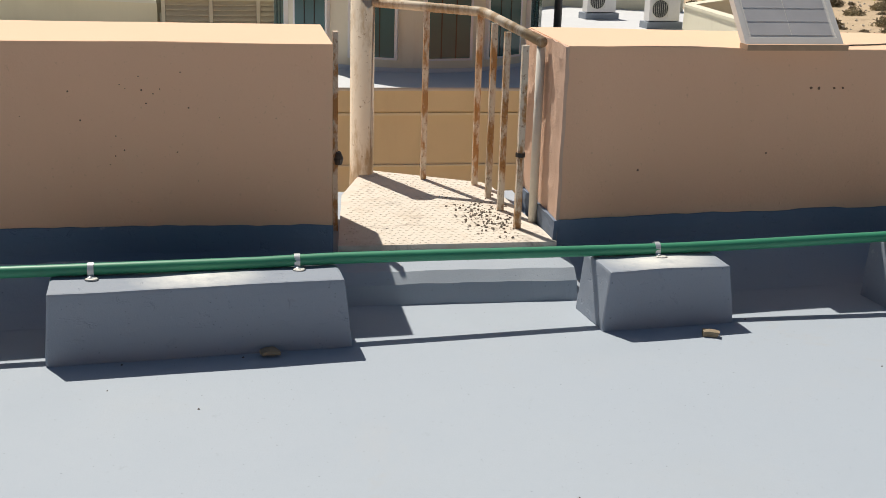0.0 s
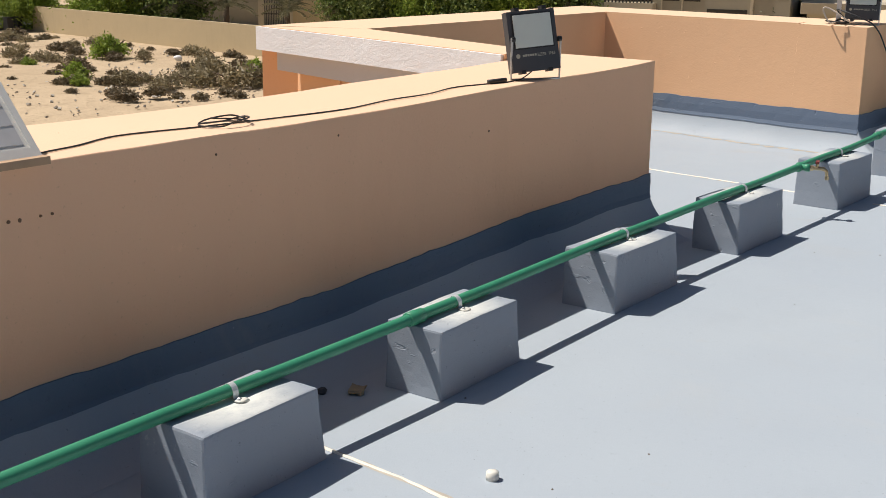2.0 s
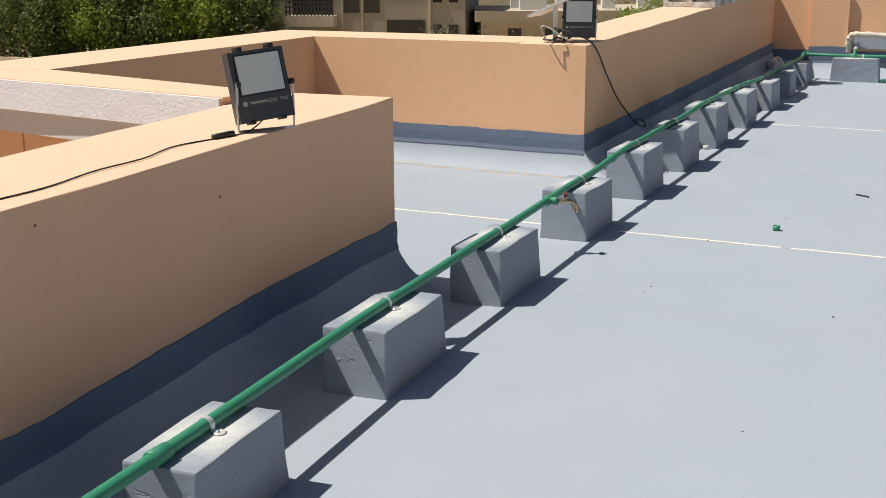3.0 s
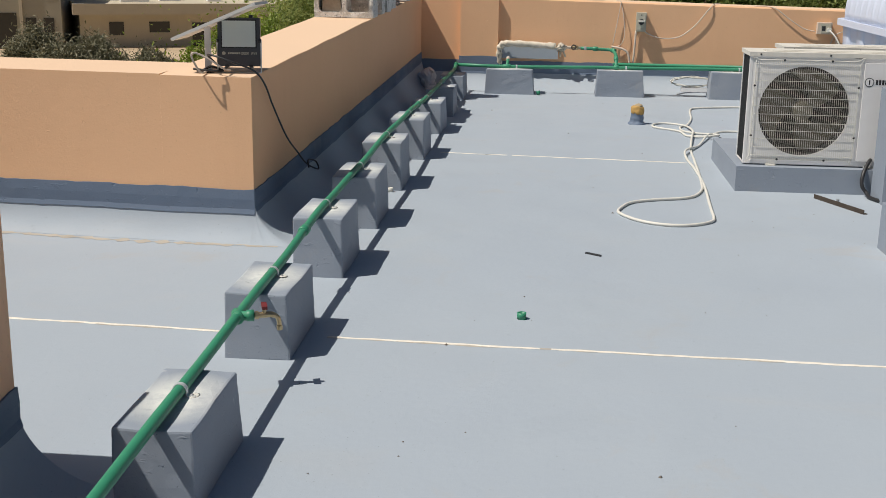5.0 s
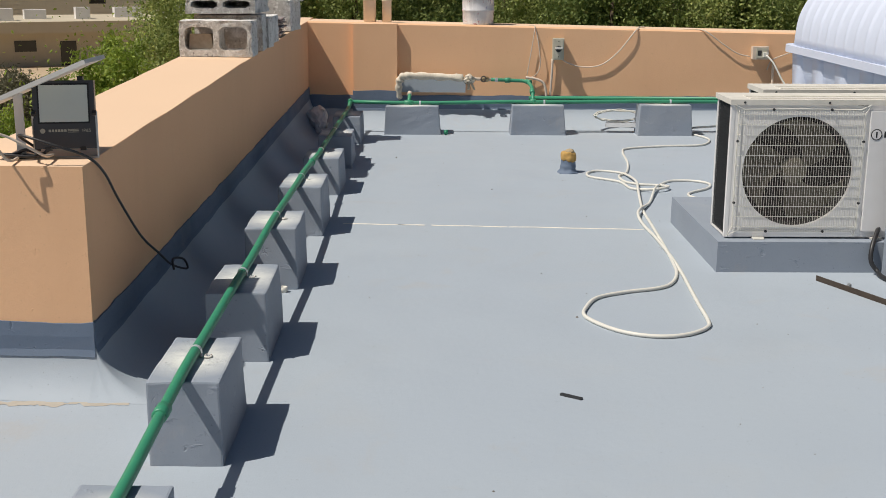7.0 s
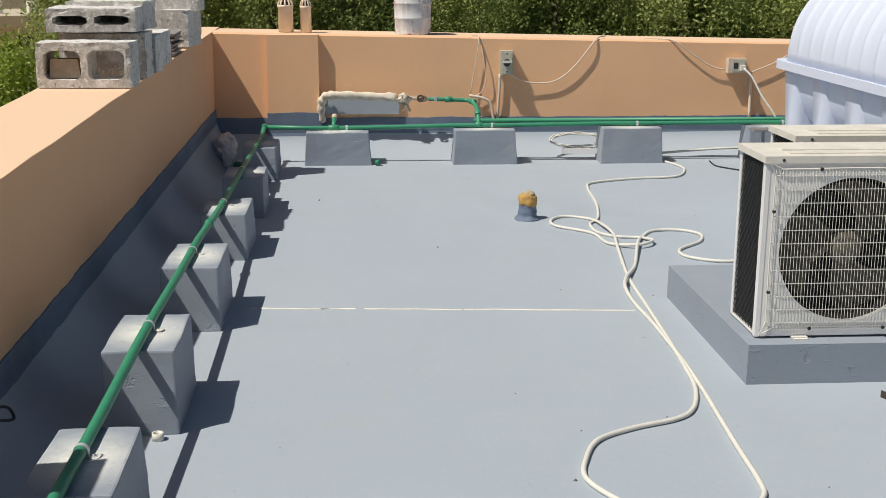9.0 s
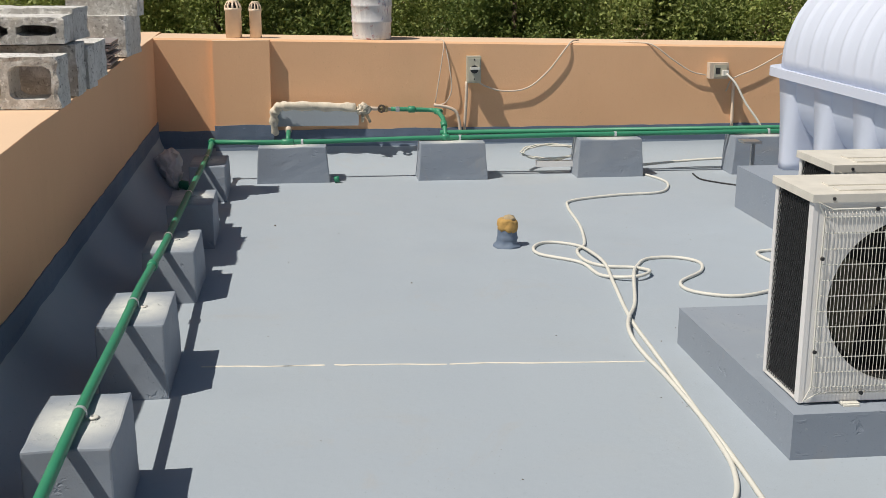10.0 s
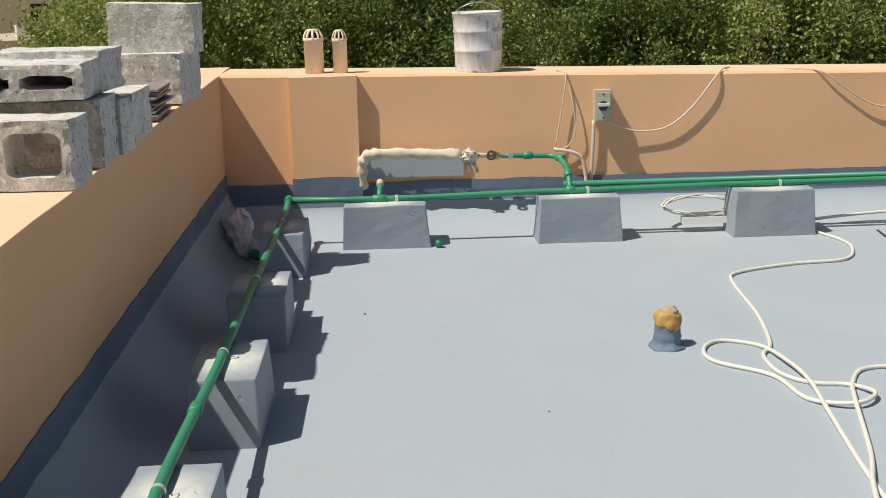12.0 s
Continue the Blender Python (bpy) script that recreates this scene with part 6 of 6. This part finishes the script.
for k, a in enumerate((190.0, 218.0, 247.6, 278.0, 305.0, 332.0)):
    m = pose(CX + (CRD - 0.03) * math.cos(radians(a)), CY + (CRD - 0.03) * math.sin(radians(a)), RZN + 0.24, 0, 0, a - 270 + 180)

    def w(name, lo, hi, mt, parent=nb, bev=0.004, label=""):
        bm = box(lo, hi, bev)
        bmesh.ops.transform(bm, matrix=m, verts=bm.verts)
        return part(name, bm, mt, parent, label)

    fr = w("window", (-0.45, -0.01, 0.0), (0.45, 0.07, 2.3), WHITE, nb, 0.004, "tall teal window in a white frame")
    w("pane", (-0.40, 0.065, 0.04), (-0.145, 0.076, 2.26), TEAL, fr, 0)
    w("pane", (-0.125, 0.065, 0.04), (0.125, 0.076, 2.26), TEAL, fr, 0)
    w("pane", (0.145, 0.065, 0.04), (0.40, 0.076, 2.26), TEAL, fr, 0)
    w("mullion", (-0.145, 0.06, 0.04), (-0.125, 0.085, 2.26), GLASSDARK, fr, 0)
    w("mullion", (0.125, 0.06, 0.04), (0.145, 0.085, 2.26), GLASSDARK, fr, 0)
part("drain_pipe", sweep([(6.75, 22.6, RZN), (6.75, 22.6, RZN + 3.4)], 0.08, 10), CHARCOAL, nb, "", True)


def roof_wall(p, q, h, t=0.22, mt=CREAM_PALE):
    d = (Vector(q) - Vector(p)).normalized()
    n = Vector((-d.y, d.x)) * t / 2
    P, Q = Vector(p), Vector(q)
    part("parapet", prism([tuple(P - n), tuple(Q - n), tuple(Q + n), tuple(P + n)], RZN + 0.02, RZN + h, 0.02), mt, nb)
    n *= 1.35
    part("parapet_coping", prism([tuple(P - n), tuple(Q - n), tuple(Q + n), tuple(P + n)], RZN + h, RZN + h + 0.06, 0.01), CREAM_PALE, nb)


roof_wall((6.2, 31.0), (9.8, 34.2), 0.85)
roof_wall((9.8, 34.2), (13.2, 32.6), 0.85)
roof_wall((11.45, 27.75), (11.1, 21.8), 0.62)
roof_wall((11.45, 27.75), (13.9, 30.2), 0.62)
roof_wall((11.1, 21.8), (11.2, 19.2), 0.62)
roof_wall((-8.8, 27.0), (-0.9, 24.3), 0.85, 0.22, CREAM)
roof_wall((-0.9, 24.3), (-2.0, 31.2), 0.6)


def far_ac(at, turn):
    t = thing("air_conditioner", "white outdoor air conditioner on a grey slab of the neighbouring roof", "air conditioner", "neighbour cooling units", at=at, turn=turn)
    part("base", box((-0.48, -0.22, 0), (0.48, 0.22, 0.16), 0.01), GREY_BLOCK, t, "grey concrete base slab")
    part("casing", box((-0.41, -0.15, 0.18), (0.41, 0.15, 0.78), 0.015), WHITE, t)
    part("fan_ring", lathe([(0.23, 0), (0.23, 0.008)], 28, None, axis_pose((-0.13, -0.150, 0.48), (0, -1, 0))), OFFWHITE, t)
    part("fan", lathe([(0.21, 0), (0.21, 0.012)], 28, None, axis_pose((-0.13, -0.150, 0.48), (0, -1, 0))), CHARCOAL, t, "dark round fan opening")
    for k in range(9):
        part("wire", box((-0.34 + 0.0525 * k - 0.004, -0.168, 0.28), (-0.34 + 0.0525 * k + 0.004, -0.164, 0.68), 0), OFFWHITE, t)
    part("valve", box((0.41, -0.05, 0.26), (0.46, 0.05, 0.36), 0.01), CHARCOAL, t)
    return t


fa = far_ac((10.05, 30.5, RZN + 0.03), 8)
copy_thing(fa, pose(11.0, 28.35, RZN + 0.03, 0, 0, 6))
copy_thing(fa, pose(9.75, 21.9, RZN - 0.12, 0, 0, -50) @ Matrix.Scale(0.85, 4))
lv = thing("louvre_screen", "cream slatted louvre screen on the neighbouring roof", "louvre screen", at=(-0.80, 23.9, RZN + 0.02))
for x in (0.0, 0.91, 1.82, 2.72):
    part("post", box((x - 0.035, -0.03, 0), (x + 0.035, 0.05, 0.98), 0.006), LOUVRE, lv)
part("top_rail", box((-0.06, -0.06, 0.93), (2.78, 0.9, 1.0), 0.01), LOUVRE, lv)
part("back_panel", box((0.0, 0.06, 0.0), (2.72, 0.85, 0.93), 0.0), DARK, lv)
for s in range(3):
    for k in range(9):
        b = box((-0.415, -0.055, -0.006), (0.415, 0.055, 0.006), 0.002)
        bmesh.ops.transform(b, matrix=pose(0.455 + 0.91 * s, 0.02, 0.08 + 0.1 * k, 52, 0, 0), verts=b.verts)
        part("slat", b, LOUVRE, lv)
cable("hose", "dark pipes lying on the neighbouring roof", [(7.0, 22.0, RZN + 0.06), (7.6, 21.3, RZN + 0.06), (8.0, 20.4, RZN + 0.06)], 0.05, CHARCOAL, 4, "pipe")
o = tagged(part("roof_drain", lathe([(0.05, 0), (0.05, 0.22), (0.03, 0.25)], 10, None, Matrix.Translation((8.6, 23.4, RZN + 0.03))), CHARCOAL), "dark pipe stub on the neighbouring roof", "pipe stub")


# ---- far houses ----
def face_pose(p, q):
    """A frame at p with x along the facade to q and y into the house."""
    d = (Vector(q) - Vector(p)).normalized()
    m = Matrix(((d.x, d.y, 0, p[0]), (d.y, -d.x, 0, p[1]), (0, 0, 1, 0), (0, 0, 0, 1)))
    return m, (Vector(q) - Vector(p)).length


def house(p, q, deep, top, mat, label, name="villa"):
    t = thing(name, label, "house")
    m, L = face_pose(p, q)

    def bx(nm, a, b, mt, parent=t, lab="", bev=0.02):
        bm = box(a, b, bev)
        bmesh.ops.transform(bm, matrix=m, verts=bm.verts)
        bmesh.ops.reverse_faces(bm, faces=bm.faces)
        return part(nm, bm, mt, parent, lab)

    bx("wall", (0, 0, GZ), (L, deep, top), mat)
    bx("roof", (-0.3, -0.3, top), (L + 0.3, deep + 0.3, top + 0.35), mat)
    return t, bx, L


v, bx, L = house((97.1, 42.9), (89.0, 68.0), 14, 1.5, VILLA, "taupe two storey villa with balconies and dark lattice")
for x in (0.6, 2.0):
    bx("window", (x, -0.05, -5.8), (x + 0.8, 0.02, -4.5), GLASSDARK, v)
    bx("window", (x, -0.05, -2.6), (x + 0.8, 0.02, -1.2), GLASSDARK, v)
bx("door", (3.5, -0.05, -7.0), (6.9, 0.02, -4.1), GLASSDARK, v, "dark garage opening")
bx("pilaster", (3.0, -0.2, GZ), (3.25, 0.0, 1.5), VILLA_PALE, v)
for x in (7.5, 9.3):
    bx("window", (x, -0.05, -3.5), (x + 1.4, 0.02, -0.8), GLASSDARK, v, "dark lattice window")
    bx("drain", (x + 1.5, -0.1, -7.0), (x + 1.6, 0.0, 1.5), VILLA_PALE, v)
for x0, w_ in ((11.3, 4.3), (16.6, 4.3), (21.6, 4.0)):
    b = bx("balcony", (x0, -1.6, -4.6), (x0 + w_, 0.0, -3.7), VILLA_PALE, v, "sand coloured balcony slab")
    bx("wall_opening", (x0 + 0.4, -0.05, -3.6), (x0 + w_ - 0.4, 0.02, -0.9), GLASSDARK, v, "dark balcony recess")
    bx("railing_rail", (x0, -1.62, -2.25), (x0 + w_, -1.52, -2.12), CHARCOAL, b)
    for k in range(14):
        xx = x0 + 0.1 + (w_ - 0.2) * k / 13
        bx("lattice_bar", (xx - 0.07, -1.6, -3.7), (xx + 0.07, -1.55, -2.2), CHARCOAL, b, "", 0)
    for k in range(3):
        bx("lattice_bar", (x0, -1.61, -3.4 + 0.42 * k), (x0 + w_, -1.56, -3.27 + 0.42 * k), CHARCOAL, b, "", 0)

a, bx, L = house((109.5, 20.0), (98.6, 42.0), 13, -3.75, VILLA_PALE, "low sand coloured annex with a flat roof and deep eaves", "annex")
bx("eave", (-0.9, -1.4, -4.25), (L + 0.6, 0.0, -3.35), VILLA_PALE, a, "projecting flat eaves")
for x, w_, z0, z1 in ((2.5, 1.2, -6.0, -4.9), (6.3, 1.0, -7.0, -5.0), (10.5, 1.3, -6.0, -4.9), (14.0, 1.3, -7.0, -5.0), (17.2, 1.7, -5.8, -4.9), (21.0, 1.2, -6.0, -4.9)):
    bx("window", (x, -0.05, z0), (x + w_, 0.02, z1), GLASSDARK, a)
for x, y, w_, h in ((4, 3, 1.6, 1.2), (7, 6, 2.5, 0.9), (12, 4, 1.2, 1.0), (15.5, 5, 1.8, 0.8), (18.5, 2.5, 2.4, 1.0), (20.5, 6, 0.9, 1.3)):
    bx("roof_unit", (x, y, -3.42), (x + w_, y + 1.0, -3.42 + h), WHITE, a, "white unit on the flat roof")
s, bx, L = house((127, 24), (117, 54), 10, 0.3, CREAM_PALE, "pale horizontal clad building behind the annex", "outbuilding")
for k in range(18):
    bx("siding_board", (0.0, -0.05, -6.5 + 0.38 * k), (L, 0.0, -6.16 + 0.38 * k), CREAM_PALE, s, "", 0.01)
bx("window", (12, -0.09, -2.6), (13.6, -0.04, -1.0), GLASSDARK, s)
h2, bx, L = house((83.5, 88.5), (72.5, 98.5), 8, -3.2, VILLA, "brown rendered house behind the gate", "villa")
gt = thing("gate", "black iron gate in a brown wall", "gate")
gmx, GL = face_pose((79.8, 81.5), (75.8, 85.6))


def gx(nm, lo, hi, mt, bev=0.01):
    bm = box(lo, hi, bev)
    bmesh.ops.transform(bm, matrix=gmx, verts=bm.verts)
    bmesh.ops.reverse_faces(bm, faces=bm.faces)
    return part(nm, bm, mt, gt)


gx("wall_panel", (-1.6, 0.1, GZ), (2.4, 0.35, GZ + 3.1), TANWALL)
gx("pillar", (2.4, -0.1, GZ), (2.9, 0.4, GZ + 3.3), VILLA_PALE)
gx("pillar", (5.1, -0.1, GZ), (5.6, 0.4, GZ + 3.3), VILLA_PALE)
for k in range(14):
    gx("bar", (2.95 + 0.155 * k, 0.0, GZ + 0.1), (3.0 + 0.155 * k, 0.06, GZ + 2.9), BLACK, 0)
for z in (0.3, 1.5, 2.8):
    gx("rail", (2.9, 0.0, GZ + z), (5.1, 0.06, GZ + z + 0.09), BLACK, 0)
for x, y in ((58.3, 98.9), (59.6, 99.4)):
    t = thing("wheelie_bin", "black wheeled rubbish bin by the road", "bin", "road bins", at=(x, y, GZ + 0.05))
    part("tub", prism([(-0.3, -0.35), (0.3, -0.35), (0.3, 0.35), (-0.3, 0.35)], 0.1, 1.15, 0.04), BLACK, t)
    part("lid", box((-0.34, -0.4, 1.15), (0.34, 0.38, 1.25), 0.04), BLACK, t)
o = tagged(part("sack", rough_up(lathe([(0.2, 0), (0.3, 0.12), (0.26, 0.25), (0.1, 0.34)], 12, None, Matrix.Translation((52.8, 68.0, GZ))), 0.1, 3), WHITE, None, "", True), "white sack lying on the sand", "sack")


# ---- planting ----
def leaf_mesh(name, centres, size, mat, long=1.8, droop=0.0, seed=0):
    """Many small leaves, each a bent pair of triangles, as one mesh."""
    rng = np.random.default_rng(seed)
    n = len(centres)
    a = rng.normal(size=(n, 3))
    a[:, 2] -= droop
    a /= np.linalg.norm(a, axis=1)[:, None]
    b = rng.normal(size=(n, 3))
    b -= (a * b).sum(1)[:, None] * a
    b /= np.linalg.norm(b, axis=1)[:, None]
    s = (size * rng.uniform(0.6, 1.35, n))[:, None]
    up = np.cross(a, b) * s * 0.15
    v = np.stack([centres - a * s * long / 2, centres + b * s / 2 + up, centres + a * s * long / 2, centres - b * s / 2 + up], 1).reshape(-1, 3)
    me = bpy.data.meshes.new(name)
    i = np.arange(n) * 4
    me.from_pydata(v.tolist(), [], np.stack([i, i + 1, i + 2, i + 3], 1).tolist())
    me.materials.append(mat)
    return me


def crown_points(n, clumps, rx, ry, z0, z1, clump_r, seed, fill=0.25, taper=0.3):
    """Leaf places in clumps over an uneven crown."""
    rng = np.random.default_rng(seed)
    c = []
    while len(c) < clumps:
        p = rng.uniform(-1, 1, 3)
        r = np.linalg.norm(p)
        if 0.55 < r < 1.0:
            c.append(p)
    c = np.array(c)
    k = rng.integers(0, clumps, n)
    p = c[k] * np.array([rx, ry, (z1 - z0) / 2])
    wob = rng.uniform(0.6, 1.4, clumps)[k][:, None]
    p = p + np.clip(rng.normal(size=(n, 3)), -1.7, 1.7) * clump_r * wob * np.array([1, 1, 0.9])
    m = int(n * fill)
    q = rng.normal(size=(m, 3)) * 0.42
    p[:m] = q * np.array([rx, ry, (z1 - z0) / 2])
    h = (p[:, 2] / ((z1 - z0) / 2) + 1) / 2
    p[:, :2] *= (1 - taper * np.clip(h, 0, 1))[:, None]
    p[:, 2] += (z0 + z1) / 2
    return p


def tree(name, label, mat, n, clumps, rx, z0, z1, clump_r, leaf, seed, trunk_r=0.12, long=1.8, droop=0.0, group="", taper=0.3, fill=0.25, fine=None):
    t = thing(name, label, "tree", group)
    rng = random.Random(seed)
    tk = bmesh.new()
    sweep(smooth_line([(0, 0, 0), (0.06, 0.03, z0 * 0.5 + 0.2), (0.0, 0.08, (z0 + z1) * 0.5), (0.05, 0.0, z1 * 0.92)], 5), lambda f: trunk_r * (1 - 0.85 * f), 8, tk)
    for k in range(9):
        h = z0 * 0.6 + (z1 - z0 * 0.6) * rng.uniform(0.1, 0.7)
        a = rng.uniform(0, 6.28)
        r = rx * rng.uniform(0.5, 0.85)
        sweep(smooth_line([(0.02, 0.03, h), (0.45 * r * math.cos(a), 0.45 * r * math.sin(a), h + 0.25 * r), (r * math.cos(a), r * math.sin(a), h + 0.65 * r)], 3), lambda f: trunk_r * 0.45 * (1 - 0.8 * f), 5, tk)
    part("trunk", tk, BARK, t, "", True)
    me = leaf_mesh("crown", crown_points(n, clumps, rx, rx, z0, z1, clump_r, seed, fill, taper), leaf, mat, long, droop, seed)
    cr = new("crown", me)
    cr.parent = t
    if fine:
        # young, finer leaves on the upper twigs
        lo, hi, count, size = fine
        pts = crown_points(count, clumps, rx, rx, z0, z1, clump_r, seed, fill, taper)
        pts = pts[(pts[:, 2] > lo) & (pts[:, 2] < hi)]
        tw = new("young_foliage", leaf_mesh("young_foliage", pts, size, mat, long, droop, seed + 500))
        tw.parent = t
    return t


def plant(base, spots):
    """Stand the base at the first spot and copies at the others."""
    for i, (x, y, turn, sc) in enumerate(spots):
        o = base if i == 0 else copy_thing(base, Matrix())
        o.matrix_basis = pose(x, y, GZ, 0, 0, turn) @ Matrix.Scale(sc, 4)
    return base


# dense dark trees behind the far wall
hA = tree("tree", "dense dark green tree in the row behind the wall", LEAF_DARK, 26000, 340, 1.75, 0.6, 9.6, 0.14, 0.031, 11, 0.14, 1.7, 0.2, "tree row", 0.18, 0.12, (6.3, 9.0, 180000, 0.025))
hB = tree("tree", "dense dark green tree in the row behind the wall", LEAF_DARK, 26000, 330, 1.85, 0.5, 10.2, 0.145, 0.031, 12, 0.14, 1.7, 0.2, "tree row", 0.15, 0.12, (6.3, 9.0, 185000, 0.025))
hC = tree("tree", "dense mid green tree in the row behind the wall", LEAF_MID, 24000, 300, 1.7, 0.6, 9.2, 0.145, 0.031, 13, 0.14, 1.7, 0.2, "tree row", 0.2, 0.12, (6.3, 9.0, 160000, 0.025))
plant(hA, [(19.0, 4.85, 10, 1.0), (19.4, 1.6, 80, 1.02), (19.1, -2.6, 200, 1.0), (19.5, -7.0, 300, 1.03), (22.0, 3.2, 140, 1.1), (22.1, -4.0, 20, 1.1)])
plant(hB, [(19.3, 3.5, 60, 1.0), (19.2, -0.5, 170, 0.98), (19.6, -4.9, 250, 1.0), (22.3, 5.4, 15, 1.1), (22.4, -0.6, 110, 1.1), (22.0, -7.6, 210, 1.1)])
plant(hC, [(18.6, 2.6, 33, 0.93), (18.7, -1.7, 120, 0.9), (18.5, 0.4, 290, 0.95), (22.6, 1.4, 77, 1.15)])
# lighter feathery trees beside them
lA = tree("tree", "feathery yellow green tree beside the dark row", LEAF_LIGHT, 60000, 190, 1.5, 1.5, 8.0, 0.16, 0.033, 21, 0.09, 2.3, 0.5, "light trees", 0.25, 0.15)
lB = tree("tree", "feathery yellow green tree with open twigs", LEAF_LIGHT, 60000, 170, 1.5, 1.2, 7.7, 0.16, 0.033, 22, 0.09, 2.3, 0.5, "light trees", 0.3, 0.1)
plant(lA, [(21.0, 5.6, 0, 0.98), (24.6, 6.6, 100, 0.95), (22.0, 5.3, 200, 1.0)])
plant(lB, [(21.8, 6.9, 40, 0.93), (23.6, 7.7, 160, 0.93), (22.2, 8.0, 250, 0.90), (21.4, 8.9, 310, 0.80)])
# grey olive-like trees before the annex
oA = tree("tree", "grey green olive tree with thin open crown", LEAF_GREY, 20000, 110, 2.9, 0.8, 6.0, 0.5, 0.085, 31, 0.12, 3.2, 0.0, "olive trees", 0.3, 0.1)
plant(oA, [(54.0, 23.0, 0, 0.70), (52.5, 21.0, 100, 0.55), (54.0, 25.6, 210, 0.76), (52.0, 23.6, 300, 0.66), (54.0, 20.4, 50, 0.62), (55.5, 19.8, 150, 0.5)])
# bushy trees and palms by the far villas
bA = tree("tree", "broad bushy green tree by the villas", LEAF_MID, 26000, 75, 4.6, 0.3, 7.0, 0.62, 0.17, 41, 0.2, 1.8, 0.1, "villa trees", 0.2)
bB = tree("tree", "broad bushy light green tree by the villas", LEAF_LIGHT, 24000, 70, 4.6, 0.3, 6.4, 0.6, 0.16, 42, 0.2, 1.8, 0.1, "villa trees", 0.2)
plant(bA, [(77.5, 73.0, 0, 0.95), (83.0, 67.0, 100, 1.0), (88.0, 60.8, 190, 0.9), (67, 88.5, 20, 1.0)])
plant(bB, [(80.5, 70.0, 50, 1.0), (85.5, 64.0, 150, 1.05), (64.5, 92.0, 10, 0.9), (60.5, 100.5, 70, 0.75)])


def palm(seed):
    t = thing("palm", "grey green date palm among the villa trees", "palm", "palms")
    tk = bmesh.new()
    sweep([(0, 0, 0), (0.05, 0, 1.0), (0, 0.05, 2.2)], lambda f: 0.28 - 0.06 * f, 8, tk)
    part("trunk", tk, BARK, t, "", True)
    rng = random.Random(seed)
    fr = bmesh.new()
    for k in range(26):
        a = rng.uniform(0, 6.28)
        el = rng.uniform(0.2, 1.35)
        Lf = rng.uniform(2.2, 3.0)
        d = Vector((math.cos(a), math.sin(a), 0))
        pts = [Vector((0, 0, 2.2)) + d * Lf * f * math.cos(el * (1 - 0.2 * f)) + Vector((0, 0, Lf * (f * math.sin(el) - 0.55 * f * f))) for f in [i / 7 for i in range(8)]]
        s = d.cross(Vector((0, 0, 1)))
        for i in range(1, 8):
            for sd in (-1, 1):
                for h in range(2):
                    p = pts[i - 1].lerp(pts[i], h * 0.5)
                    tip = p + (d * 0.35 + s * sd * 0.5 + Vector((0, 0, -0.16))) * 0.8
                    w = Vector((0, 0, 0.05))
                    vs = [fr.verts.new(q) for q in (p - w, p + w, tip)]
                    fr.faces.new(vs)
    part("fronds", fr, LEAF_GREY, t)
    return t


plant(palm(5), [(73.5, 79.0, 0, 1.0), (70.0, 83.0, 90, 1.2), (76.5, 76.0, 200, 1.0), (87.5, 57.5, 40, 1.0), (66.5, 86.0, 10, 1.2)])


# scrub on the sand
def scrub(name, mat, n, r, h, seed, label):
    t = thing(name, label, "shrub", "desert scrub")
    rng = random.Random(seed)
    tw = bmesh.new()
    for k in range(10):
        a = rng.uniform(0, 6.28)
        sweep([(0, 0, -0.1), (0.5 * r * math.cos(a), 0.5 * r * math.sin(a), h * 0.5), (0.9 * r * math.cos(a), 0.9 * r * math.sin(a), h * 0.8)], 0.02, 4, tw)
    part("brushwood", tw, BARK, t)
    pts = crown_points(n, 26, r, r, 0.0, h, 0.17 * r, seed, 0.3, 0.4)
    pts[:, 2] = np.abs(pts[:, 2])
    me = leaf_mesh("foliage", pts, 0.09, mat, 2.2, 0.0, seed)
    f = new("foliage", me)
    f.parent = t
    return t


sg = scrub("shrub", LEAF_LIGHT, 1300, 0.9, 1.0, 51, "low green desert shrub on the sand")
sd = scrub("shrub", LEAF_SCRUB, 800, 1.15, 0.6, 52, "brown grey desert shrub on the sand")
sr = scrub("shrub", LEAF_DRY, 600, 0.8, 0.45, 53, "dry brown desert scrub on the sand")
rg = random.Random(7)
spots = {0: [(50.5, 72.8, 0, 1.5), (41.0, 62.5, 40, 1.0), (50.5, 57.5, 90, 0.9)], 1: [(46.0, 53.2, 0, 1.7), (47.6, 51.9, 80, 1.5), (44.6, 55.4, 20, 1.3), (48.6, 59.5, 60, 1.4), (50.0, 61.5, 10, 1.2), (52.5, 75.5, 200, 1.3)], 2: []}
for k in range(150):
    x, y = rg.uniform(34, 57.5), rg.uniform(48, 96)
    if x > 57.0 + (y - 50) * 0.05 or abs(x - (30 + y * 0.1)) < 1.5:
        continue
    w = rg.random()
    spots[2 if w < 0.6 else 1 if w < 0.93 else 0].append((x, y, rg.uniform(0, 360), rg.uniform(0.45, 1.15)))
plant(sg, spots[0])
plant(sd, spots[1])
plant(sr, spots[2])
st = bmesh.new()
for k in range(700):
    x, y = rg.uniform(30, 58), rg.uniform(42, 98)
    if x > 57.0 + (y - 50) * 0.05:
        continue
    r = rg.uniform(0.03, 0.09)
    add_box(st, (-r, -r * 0.8, -r * 0.5), (r, r * 0.8, r * 0.6), pose(x, y, GZ + 0.05, rg.uniform(0, 40), rg.uniform(0, 40), rg.uniform(0, 360)))
tagged(part("stones", st, STAIN), "scattered stones and clods on the sand", "stones", "", "stuff")
